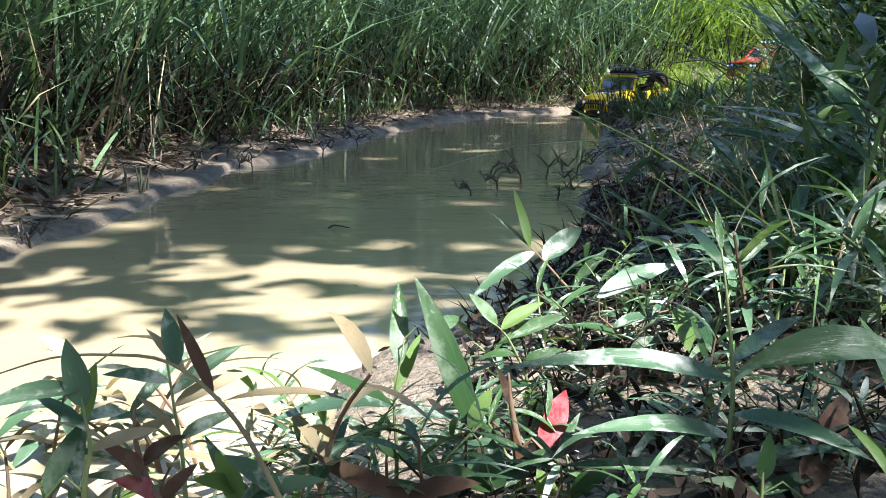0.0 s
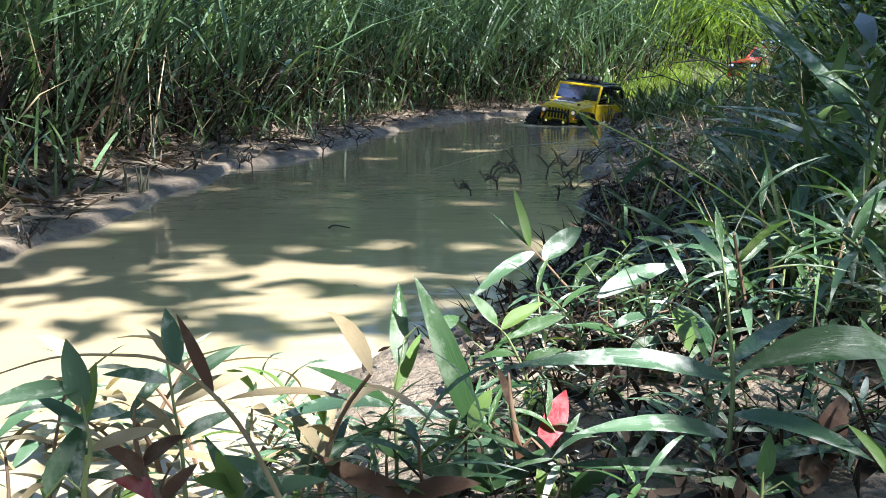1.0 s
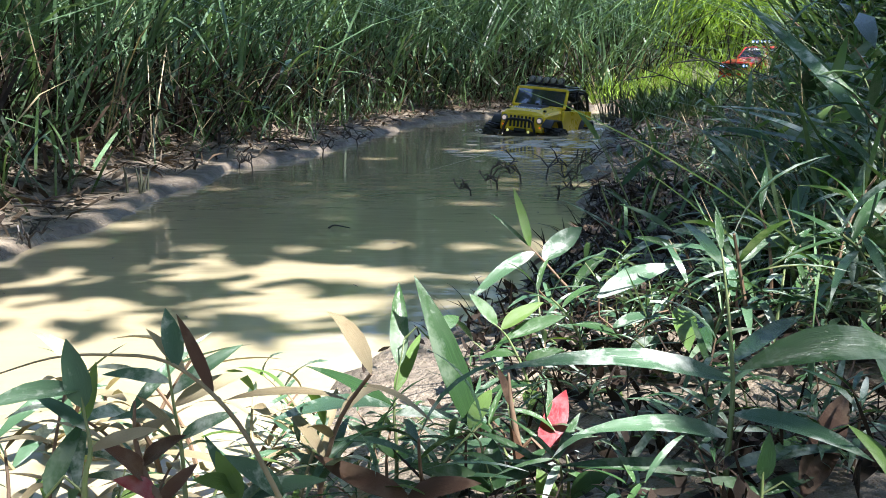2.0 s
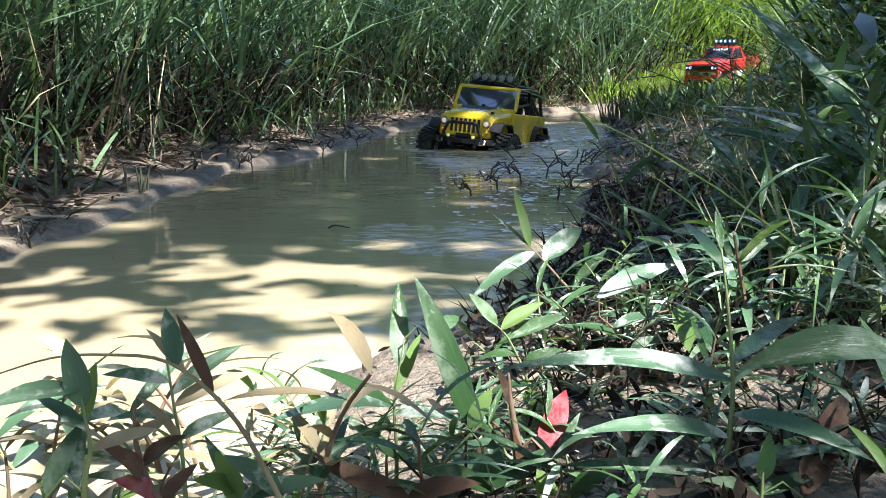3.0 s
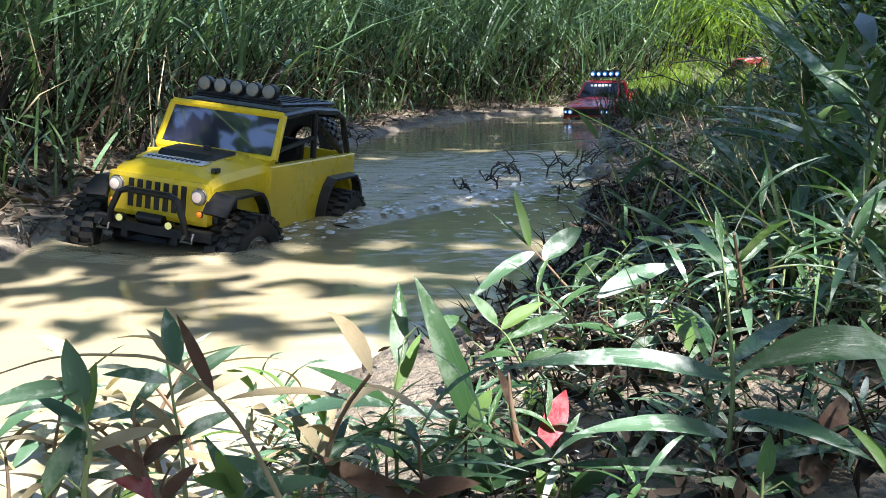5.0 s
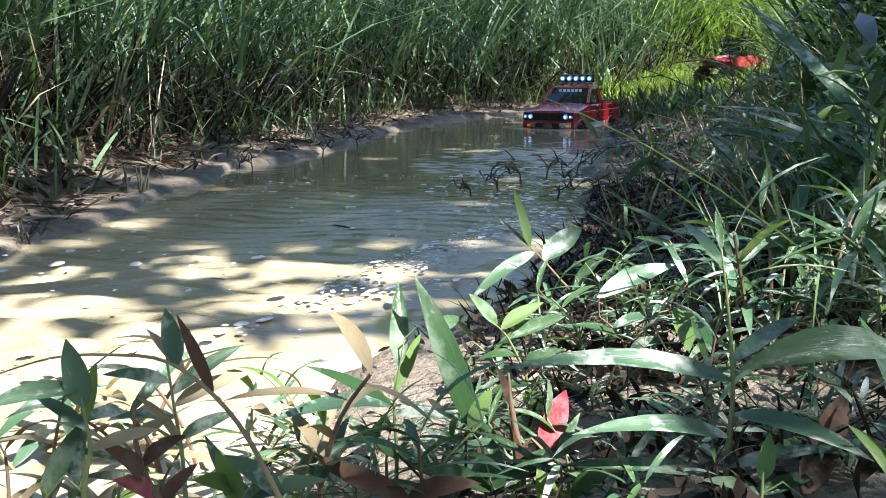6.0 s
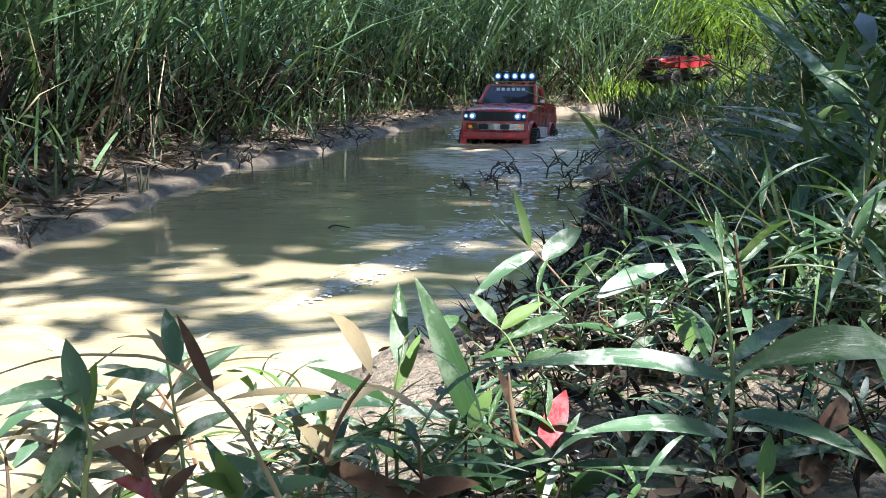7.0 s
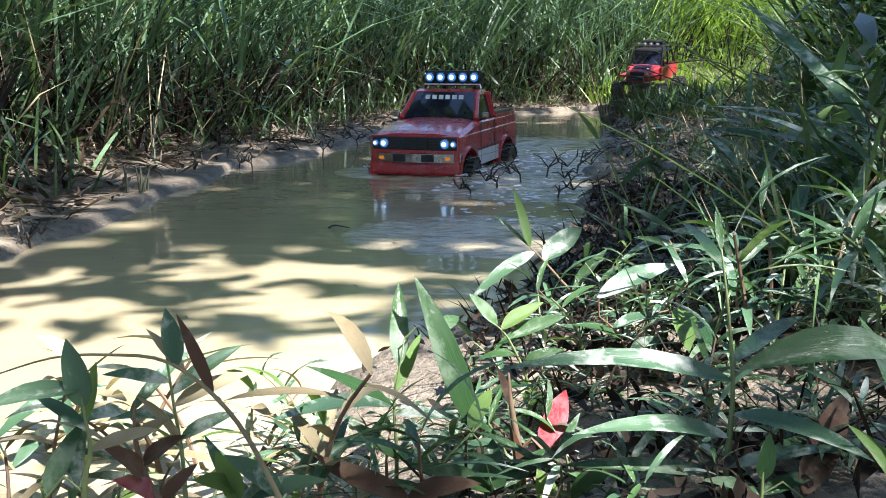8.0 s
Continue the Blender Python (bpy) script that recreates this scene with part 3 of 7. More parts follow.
    A = {1: (Vector((0.062, 0.083, b)), Vector((0.006, 0.070, t))), -1: (Vector((0.062, -0.083, b)), Vector((0.006, -0.070, t)))}
    C = {1: (Vector((-0.060, 0.084, b)), Vector((-0.054, 0.071, t))), -1: (Vector((-0.060, -0.084, b)), Vector((-0.054, -0.071, t)))}
    for s in (1, -1):
        part("front_pillar", tube(bmesh.new(), [A[s][0], A[s][1]], 0.0058, 8), RED, car)
        part("rear_pillar", tube(bmesh.new(), [C[s][0], C[s][1]], 0.009, 8), RED, car)
        o = Vector((0, s * 0.0012, 0))
        part("side_window", loft(bmesh.new(), [[A[s][0] + o, A[s][1] + o, C[s][1] + o, C[s][0] + o], [A[s][0] - o, A[s][1] - o, C[s][1] - o, C[s][0] - o]]), PANE_DARK, car)
    part("roof", loft(bmesh.new(), [[(0.012, -0.071, t - 0.004), (0.012, 0.071, t - 0.004), (0.004, 0.070, t + 0.003), (0.004, -0.070, t + 0.003)],
                                    [(-0.02, -0.074, t - 0.004), (-0.02, 0.074, t - 0.004), (-0.02, 0.069, t + 0.007), (-0.02, -0.069, t + 0.007)],
                                    [(-0.062, -0.073, t - 0.004), (-0.062, 0.073, t - 0.004), (-0.058, 0.069, t + 0.005), (-0.058, -0.069, t + 0.005)]]), RED, car)
    n = Vector((0.052, 0, 0.056)).normalized() * 0.0014
    q = [A[-1][0], A[1][0], A[1][1], A[-1][1]]
    ws = part("windscreen", loft(bmesh.new(), [[p + n for p in q], [p - n for p in q]]), PANE_DARK, car, "dark tinted windscreen with a white sticker band")
    # the maker's word on the glass, as plain white blocks
    slope = (A[1][1] - A[1][0]).normalized()
    for i in range(6):
        c = A[1][0].lerp(A[1][1], 0.80)
        y = -0.0375 + i * 0.015
        u, w = slope * 0.0062, Vector((0, 0.0052, 0))
        k = Vector((c.x, y, c.z)) + n * 1.1
        ring0 = [k - u - w, k - u + w, k + u + w, k + u - w]
        part("sticker_block", loft(bmesh.new(), [ring0, [p + n * 0.5 for p in ring0]]), WHITE, ws)
    qb = [C[-1][0], C[1][0], C[1][1], C[-1][1]]
    part("rear_window", loft(bmesh.new(), [[p + Vector((0.001, 0, 0)) for p in qb], [p - Vector((0.001, 0, 0)) for p in qb]]), PANE_DARK, car)
    # nose
    part("nose", box(bmesh.new(), 0.185, 0.211, -0.092, 0.092, 0.082, 0.153, 0.004), RED, car)
    part("grille", box(bmesh.new(), 0.2095, 0.2135, -0.089, 0.089, 0.124, 0.150, 0.002), BLACK, car, "black radiator grille")
    for z in (0.131, 0.137, 0.143):
        part("grille_bar", box(bmesh.new(), 0.2130, 0.2150, -0.050, 0.050, z - 0.0009, z + 0.0009, 0), BLACK, car)
    for y in (-0.026, 0.0, 0.026):
        part("grille_divider", box(bmesh.new(), 0.2130, 0.2158, y - 0.0022, y + 0.0022, 0.126, 0.148, 0.0005), BLACK, car)
    for s in (1, -1):
        round_lamp(car, (0.2125, s * 0.064, 0.137), (1, 0, 0), 0.0102, LAMP_BLUE, "headlight", "round blue-white glowing headlight", CHROME, 0.003)
        round_lamp(car, (0.2125, s * 0.0820, 0.137), (1, 0, 0), 0.0068, LAMP_BLUE, "headlight", "round blue-white glowing headlight", CHROME, 0.003)
    bump = part("front_bumper", loft(bmesh.new(), [[(0.206 - abs(y) ** 2 * 1.2, y, 0.098), (0.222 - abs(y) ** 2 * 1.6, y, 0.100), (0.222 - abs(y) ** 2 * 1.6, y, 0.117), (0.206 - abs(y) ** 2 * 1.2, y, 0.119)] for y in (-0.096, -0.07, -0.035, 0, 0.035, 0.07, 0.096)]), CHROME, car, "worn chrome front bumper")
    for y in (-0.030, 0.030):
        part("bumper_pad", box(bmesh.new(), 0.2195, 0.2235, y - 0.013, y + 0.013, 0.101, 0.116, 0.002), BLACK, bump)
    for y in (-0.070, 0.070):
        part("indicator", box(bmesh.new(), 0.212, 0.2175, y - 0.005, y + 0.005, 0.105, 0.111, 0.001), LAMP_AMBER, bump)
    part("valance", box(bmesh.new(), 0.186, 0.2145, -0.0955, 0.0955, 0.073, 0.0985, 0.006), RED, car)
    # lamp bar
    part("lamp_bar", tube(bmesh.new(), [(-0.036, -0.066, 0.236), (-0.036, -0.064, 0.2445), (-0.036, 0.064, 0.2445), (-0.036, 0.066, 0.236)], 0.0032), CHROME, car)
    part("lamp_bar_back", box(bmesh.new(), -0.050, -0.044, -0.064, 0.064, 0.246, 0.274, 0.002), BLACK, car)
    for i in range(5):
        round_lamp(car, (-0.044, (i - 2) * 0.0255, 0.260), (1, 0, 0), 0.0112, LAMP_BLUE, "roof_lamp", "round blue-white glowing roof lamp", BLACK, 0.010)
    return car, wheels


def build_crawler():
    car = thing("toy_crawler", "dark red lifted radio-controlled rock crawler with tube cage", "toy car")
    wheels = add_wheels(car, 0.070, 0.052, 0.160, 0.112, BLACK)
    for s in (1, -1):
        part("flank", panel(bmesh.new(), arched_outline(-0.20, 0.075, 0.140, 0.208, (-0.155,), 0.080, cz=0.078), s * 0.076, s * 0.0875), DARK_RED, car)
        part("front_wing", box(bmesh.new(), 0.095, 0.205, min(s * 0.052, s * 0.094), max(s * 0.052, s * 0.094), 0.172, 0.182, 0.003), DARK_RED, car)
        part("cage_side", tube(bmesh.new(), [(0.052, s * 0.079, 0.208), (0.022, s * 0.074, 0.285), (-0.120, s * 0.074, 0.285), (-0.190, s * 0.078, 0.208)], 0.005), TUBE, car)
        part("cage_post", tube(bmesh.new(), [(-0.052, s * 0.074, 0.285), (-0.052, s * 0.080, 0.205)], 0.0045), TUBE, car)
        part("rack_rail", tube(bmesh.new(), [(0.03, s * 0.07, 0.308), (-0.13, s * 0.07, 0.308)], 0.0035), TUBE, car)
        for x in (0.02, -0.05, -0.12):
            part("rack_leg", tube(bmesh.new(), [(x, s * 0.071, 0.285), (x, s * 0.070, 0.308)], 0.003, 6), TUBE, car)
        round_lamp(car, (0.203, s * 0.046, 0.190), (1, 0, 0), 0.010, LENS_DULL, "headlight", "round pale headlight", CHROME, 0.004)
        part("seat", box(bmesh.new(), -0.07, -0.055, s * 0.037 - 0.022, s * 0.037 + 0.022, 0.16, 0.235, 0.005), BLACK, car)
    part("windscreen", loft(bmesh.new(), [[(0.052, -0.076, 0.212), (0.052, 0.076, 0.212), (0.024, 0.071, 0.281), (0.024, -0.071, 0.281)], [(0.049, -0.076, 0.212), (0.049, 0.076, 0.212), (0.021, 0.071, 0.281), (0.021, -0.071, 0.281)]]), PANE_DARK, car, "dark windscreen")
    part("screen_frame", box(bmesh.new(), 0.046, 0.056, -0.082, 0.082, 0.204, 0.216, 0.003), DARK_RED, car)
    part("roof_panel", box(bmesh.new(), -0.120, 0.020, -0.070, 0.070, 0.287, 0.292, 0.002), BLACK, car)
    for x in (0.022, -0.052, -0.120):
        part("cage_hoop", tube(bmesh.new(), [(x, -0.074, 0.285), (x, 0.074, 0.285)], 0.0045), TUBE, car)
    part("floor_pan", box(bmesh.new(), -0.198, 0.08, -0.076, 0.076, 0.146, 0.154), BLACK, car)
    part("tailgate", box(bmesh.new(), -0.20, -0.19, -0.076, 0.076, 0.142, 0.208), DARK_RED, car)

    def ring(x, w, top):
        return [(x, -w, 0.150), (x, w, 0.150), (x, w, top - 0.010), (x, w - 0.007, top), (x, 0, top + 0.004), (x, -w + 0.007, top), (x, -w, top - 0.010)]
    part("bonnet", loft(bmesh.new(), [ring(0.05, 0.080, 0.216), ring(0.12, 0.068, 0.212), ring(0.19, 0.058, 0.205), ring(0.202, 0.057, 0.198)]), DARK_RED, car)
    part("bonnet_plate", loft(bmesh.new(), [[(0.085, -0.045, 0.2165), (0.085, 0.045, 0.2165), (0.085, 0.040, 0.2205), (0.085, -0.040, 0.2205)], [(0.175, -0.038, 0.2085), (0.175, 0.038, 0.2085), (0.175, 0.034, 0.2125), (0.175, -0.034, 0.2125)]]), PANE, car, "dark glossy plate on the bonnet")
    part("grille", box(bmesh.new(), 0.200, 0.205, -0.034, 0.034, 0.158, 0.198, 0.002), BLACK, car)
    part("front_bumper", box(bmesh.new(), 0.208, 0.226, -0.075, 0.075, 0.135, 0.152, 0.004), BLACK, car)
    part("bull_bar", tube(bmesh.new(), [(0.222, -0.04, 0.15), (0.224, -0.036, 0.178), (0.224, 0.036, 0.178), (0.222, 0.04, 0.15)], 0.004), TUBE, car)
    for i in range(5):
        x = 0.03 - i * 0.04
        part("rack_bar", tube(bmesh.new(), [(x, -0.07, 0.308), (x, 0.07, 0.308)], 0.003, 6), TUBE, car)
    for i in range(4):
        round_lamp(car, (0.032, (i - 1.5) * 0.032, 0.318), (1, 0, 0), 0.011, LENS_DULL, "roof_lamp", "round black roof lamp, unlit", BLACK, 0.012)
    part("cargo_roll", tube(bmesh.new(), [(-0.06, -0.05, 0.322), (-0.06, 0.05, 0.322)], 0.012, 12), BLACK, car)
    # a narrower model than the other two
    small = 0.86
    for me in {o.data for o in car.children_recursive if o.data}:
        me.transform(Matrix.Scale(small, 4))
    return car, [(w, x * small, y * small, r * small) for w, x, y, r in wheels]


JEEP, JEEP_WHEELS = build_jeep()
PICKUP, PICKUP_WHEELS = build_pickup()
CRAWLER, CRAWLER_WHEELS = build_crawler()


# ---- blades and leaves ----
LEAF_LEVELS = (0.0, 0.07, 0.2, 0.38, 0.56, 0.74, 0.89, 1.0)
LEAF_WIDTHS = (0.10, 0.48, 0.86, 1.0, 0.90, 0.66, 0.32, 0.0)


def leaf_mesh(name, root, tip, width, bow, material, face=(0.05, -0.45, 0.85), fold=0.16, twist=0.0):
    """One lance-shaped leaf with a folded midrib from root to tip, arched by bow."""
    root, tip = Vector(root), Vector(tip)
    d = (tip - root).normalized()
    n = Vector(face)
    n = (n - d * n.dot(d)).normalized()
    verts, uvs, faces = [], [], []
    for k, (t, q) in enumerate(zip(LEAF_LEVELS, LEAF_WIDTHS)):
        nn = Matrix.Rotation(twist * t, 3, d) @ n
        s = d.cross(nn)
        c = root.lerp(tip, t) + n * bow * 4 * t * (1 - t)
        h = width * 0.5 * max(q, 0.02)
        wav = 1 + 0.06 * math.sin(9 * t + root.x * 90)
        verts += [c - s * h * wav + nn * h * fold * 2, c, c + s * h + nn * h * fold * 2]
        uvs += [(0, t), (0.5, t), (1, t)]
        if k:
            a = 3 * k
            faces += [(a - 3, a - 2, a + 1, a), (a - 2, a - 1, a + 2, a + 1)]
    return raw_mesh(name, verts, faces, material, uvs)


def smooth_line(pts, n=4):
    """A curve through points, n steps between each two."""
    P = [Vector(p) for p in pts]
    out = []
    for i in range(len(P) - 1):
        a, b, c, d = P[max(i - 1, 0)], P[i], P[i + 1], P[min(i + 2, len(P) - 1)]
        for k in range(n):
            t = k / n
            out.append(0.5 * ((2 * b) + (c - a) * t + (2 * a - 5 * b + 4 * c - d) * t * t + (3 * b - a - 3 * c + d) * t**3))
    return out + [P[-1]]


def stalk_plant(name, label, stem, radius, stem_material, leaves):
    foot = Vector(stem[0])
    g = float(ground_z(foot.x, foot.y)) - 0.006
    line = [Vector(p) for p in stem]
    if foot.z > g + 0.01:
        line.insert(0, Vector((foot.x, foot.y + 0.004, g)))
    base = line[0].copy()
    plant = thing(name, label, "plant", Matrix.Translation(base))
    part("stem", tube(bmesh.new(), [p - base for p in smooth_line(line)], radius, 7, 0.2), stem_material, plant, smooth=True)
    path = smooth_line(line, 8)
    for root, tip, width, bow, material in leaves:
        root = Vector(root)
        near = min(path, key=lambda p: (p - root).length)
        if (near - root).length < 0.010:
            root = near
        else:
            part("leaf_stalk", tube(bmesh.new(), [near - base, (near + root) / 2 - base + Vector((0, 0, 0.006)), root - base], radius * 0.4, 5), stem_material, plant)
        ob = new("leaf", leaf_mesh("leaf", root - base, Vector(tip) - base, width, bow, material, twist=random.uniform(-0.5, 0.5)))
        ob.parent = plant
    return plant


def random_plant(name, label, height, count, length, width, materials, stem_material, rng, lean=0.25):
    plant = thing(name, label, "plant")
    a = rng.uniform(0, 6.28)
    tipx, tipy = lean * height * math.cos(a), lean * height * math.sin(a)
    line = smooth_line([(0, 0, -0.01), (tipx * 0.15, tipy * 0.15, height * 0.4), (tipx * 0.5, tipy * 0.5, height * 0.75), (tipx, tipy, height)], 3)
    part("stem", tube(bmesh.new(), line, 0.0022, 5, 0.5), stem_material, plant)
    for i in range(count):
        t = 0.25 + 0.75 * (i + 1) / count
        p = line[min(len(line) - 1, int(t * (len(line) - 1)))]
        b = a + i * 2.6 + rng.uniform(-0.5, 0.5)
        rise = rng.uniform(-0.25, 0.5) if i < count - 1 else 0.6
        L = length * rng.uniform(0.65, 1.15)
        d = Vector((math.cos(b), math.sin(b), rise)).normalized() * L
        m = materials[int(rng.integers(len(materials)))]
        ob = new("leaf", leaf_mesh("leaf", p, p + d, width * rng.uniform(0.75, 1.2), L * rng.uniform(0.05, 0.16), m, face=(0, -0.15, 1), twist=rng.uniform(-0.8, 0.8)))
        ob.parent = plant
    return plant


def blades(name, label, material, xyz, height, width, rng, lean=0.35, droop=0.5, levels=5, category="grass"):
    """Many grass blades in one mesh: bent tapering strips."""
    n = len(xyz)
    a = rng.uniform(0, 2 * np.pi, n)
    lean = lean * rng.uniform(0.1, 1.0, n) ** 1.3
    dr = droop * rng.uniform(0.0, 1.0, n) ** 2
    ux, uy = np.cos(a), np.sin(a)
    b = rng.uniform(0, 2 * np.pi, n)
    sx, sy = np.cos(b), np.sin(b)
    verts = np.empty((n, levels * 2 + 1, 3))
    uvs = np.empty((n, levels * 2 + 1, 2))
    for k in range(levels + 1):
        t = k / levels
        out = (lean * t + dr * t * t * 1.2) * height
        up = height * (t - dr * t**3 * 0.85)
        c = np.stack([xyz[:, 0] + ux * out, xyz[:, 1] + uy * out, xyz[:, 2] + up], -1)
        if k == levels:
            verts[:, -1], uvs[:, -1] = c, (0.5, 1)
        else:
            h = width * 0.5 * (0.55 + 0.9 * t) * (1 - t) ** 0.6
            s = np.stack([sx * h, sy * h, np.zeros(n)], -1)
            verts[:, 2 * k], verts[:, 2 * k + 1] = c - s, c + s
            uvs[:, 2 * k], uvs[:, 2 * k + 1] = (0, t), (1, t)
    m = levels * 2 + 1
    quad = [(2 * k, 2 * k + 1, 2 * k + 3, 2 * k + 2) for k in range(levels - 1)]
    faces = []
    for i in range(n):
        o = i * m
        faces += [(o + p, o + q, o + r, o + s) for p, q, r, s in quad]
        faces.append((o + m - 3, o + m - 2, o + m - 1))
    me = raw_mesh(name, verts.reshape(-1, 3), faces, material, uvs.reshape(-1, 2))
    return tagged(new(name, me), label, category, kind="stuff")


def leaf_cloud(name, label, material, centres, length, width, rng, parent=None, flat=0.6, category="leaves"):
    """Many small pointed leaves, each a folded diamond strip."""
    n = len(centres)
    a = rng.uniform(0, 2 * np.pi, n)
    el = rng.normal(0, flat, n)
    d = np.stack([np.cos(a) * np.cos(el), np.sin(a) * np.cos(el), np.sin(el)], -1)
    r = rng.normal(0, 1, (n, 3)) * flat + np.array([0, 0, 1.0])
    s = np.cross(d, r)
    s /= np.linalg.norm(s, axis=1, keepdims=True)
    nrm = np.cross(s, d)
    L = (length * rng.uniform(0.6, 1.3, n))[:, None]
    W = (width * rng.uniform(0.6, 1.3, n))[:, None]
    bend = nrm * L * rng.uniform(-0.12, 0.2, n)[:, None]
    c = np.asarray(centres)
    v = np.stack([c - d * L / 2, c - d * L * 0.12 - s * W / 2 + bend, c - d * L * 0.1 + bend * 0.75, c - d * L * 0.12 + s * W / 2 + bend,
                  c + d * L * 0.22 - s * W * 0.36 + bend * 0.8, c + d * L * 0.22 + bend * 0.6, c + d * L * 0.22 + s * W * 0.36 + bend * 0.8, c + d * L / 2], 1)
    uv = np.tile(np.array([(0.5, 0), (0, 0.4), (0.5, 0.4), (1, 0.4), (0.1, 0.7), (0.5, 0.7), (0.9, 0.7), (0.5, 1)]), (n, 1))
    faces = []
    for i in range(n):
        o = 8 * i
        faces += [(o, o + 2, o + 1), (o, o + 3, o + 2), (o + 1, o + 2, o + 5, o + 4), (o + 2, o + 3, o + 6, o + 5), (o + 4, o + 5, o + 7), (o + 5, o + 6, o + 7)]
    me = raw_mesh(name, v.reshape(-1, 3), faces, material, uv)
    ob = new(name, me)
    if parent:
        ob.parent = parent
        return ob
    return tagged(ob, label, category, kind="stuff")


# ---- where plants grow ----
POND_Y = [-0.5, 0.5, 0.9, 1.3, 1.9, 2.6, 3.2, 3.9, 4.6, 5.2]
POND_X = [-0.8, -0.6, -0.25, -0.18, -0.1, 0.05, 0.15, 0.32, 0.7, 1.1]


def on_ground(x, y, sink=0.006):
    return np.stack([x, y, ground_z(x, y) - sink], -1)


def scatter(rng, n, x0, x1, y0, y1):
    return rng.uniform(x0, x1, n), rng.uniform(y0, y1, n)


def left_side(x, y):
    return x < np.interp(y, POND_Y, POND_X) + np.clip(y - 5.2, 0, 9) * 3.0


def headroom(x, y):
    """Metres that a plant of the right bank may grow: the bank's skyline climbs away from the water."""
    drop = np.interp(np.asarray(x) / np.asarray(y), [-0.42, -0.15, 0.03, 0.09, 0.144, 0.17, 0.225, 0.28, 0.31, 0.36, 0.5], [0.32, 0.32, 0.28, 0.22, 0.10, 0.07, 0.035, 0.01, -0.04, -0.12, -0.25])
    # close to the camera the plants stay low, so that the mud slope behind them shows
    low = np.interp(np.asarray(x) / np.asarray(y), [-0.42, 0.03, 0.117, 0.17, 0.225, 0.27, 0.30, 0.33, 0.40], [0.30, 0.26, 0.17, 0.175, 0.165, 0.13, 0.06, 0.02, -0.05])
    drop = np.where(np.asarray(y) < 1.7, np.maximum(drop, low), drop)
    return 0.229 - drop * y - ground_z(x, y)


def clumpy(x, y, k=1.0):
    return 0.5 + 0.5 * np.sin(x * 5.3 * k + 1.7 * np.sin(y * 3.1 * k)) * np.sin(y * 4.7 * k + 2.1 * np.sin(x * 2.3 * k))


def build_back_grass():
    rng = np.random.default_rng(5)
    x, y = scatter(rng, 100000, -4.2, 5.0, 0.9, 9.0)
    d, td = shore_distance(x, y), trail_distance(x, y)
    ok = (d > 0.22 + 0.25 * clumpy(x, y) + 0.2 * np.clip(2.2 - y, 0, 1)) & (td > 0.30) & left_side(x, y) & (np.abs(x) < 0.55 * y + 0.5) & (rng.random(len(x)) < 0.25 + 0.75 * clumpy(x, y, 2.2))
    ok &= ~((y < 2.0) & (x > -0.9))
    x, y, d = x[ok], y[ok], d[ok]
    h = rng.uniform(0.30, 0.95, len(x)) * np.clip(0.45 + d * 0.9, 0.4, 1.15)
    # areas whose blades take the colour with sunlight painted in
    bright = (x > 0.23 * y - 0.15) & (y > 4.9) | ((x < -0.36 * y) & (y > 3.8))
    blades("tall_grass", "dense tall green grass in broken shade on the bank", GRASS, on_ground(x, y)[~bright], h[~bright], rng.uniform(0.005, 0.018, (~bright).sum()), rng, 0.95, 1.0, 6)
    blades("sunlit_grass", "tall grass beyond the trail, sunlight put into its yellow-green", GRASS_SUNLIT, on_ground(x, y)[bright], h[bright], rng.uniform(0.006, 0.018, bright.sum()), rng, 0.9, 1.0, 6)
    # near-black blades low in the grass, put in for the shade between its stems
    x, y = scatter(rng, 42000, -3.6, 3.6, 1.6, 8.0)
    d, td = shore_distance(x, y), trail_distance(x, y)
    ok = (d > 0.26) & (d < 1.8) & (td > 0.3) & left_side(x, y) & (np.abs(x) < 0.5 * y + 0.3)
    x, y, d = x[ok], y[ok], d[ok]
    blades("grass_thatch", "near-black blades low in the tall grass that stand in for shade", LITTER_DARK, on_ground(x, y), rng.uniform(0.08, 0.40, len(x)) * np.clip(0.35 + d, 0.4, 1.0), rng.uniform(0.006, 0.016, len(x)), rng, 0.9, 0.9, 4)
    # low weeds and dark stubble at the foot of the bank
    x, y = scatter(rng, 30000, -2.6, 2.2, 0.9, 6.5)
    d, td = shore_distance(x, y), trail_distance(x, y)
    ok = (d > 0.07 + 0.12 * clumpy(x, y, 1.7)) & (d < 0.75) & (td > 0.24) & left_side(x, y) & (rng.random(len(x)) < 0.75 * clumpy(x, y, 3.1) + 0.25)
    ok &= ~((y < 2.3) & (d < 0.30) & (clumpy(x, y, 4) < 0.6))
    x, y = x[ok], y[ok]
    blades("bank_weeds", "low dark weeds along the foot of the bank", GRASS_SHADED, on_ground(x, y), rng.uniform(0.04, 0.17, len(x)), rng.uniform(0.004, 0.009, len(x)), rng, 0.9, 0.8, 4)
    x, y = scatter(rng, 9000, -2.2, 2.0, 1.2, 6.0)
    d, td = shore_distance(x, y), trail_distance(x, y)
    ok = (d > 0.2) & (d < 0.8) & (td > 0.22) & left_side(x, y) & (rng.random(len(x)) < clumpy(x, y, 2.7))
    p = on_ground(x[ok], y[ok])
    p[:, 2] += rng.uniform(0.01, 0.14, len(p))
    leaf_cloud("bank_leaves", "small dark leaves of weeds on the bank", GRASS_SHADED, p, 0.055, 0.014, rng, flat=0.5)
    x, y = scatter(rng, 15000, -2.4, 2.2, 1.2, 6.2)
    d, td = shore_distance(x, y), trail_distance(x, y)
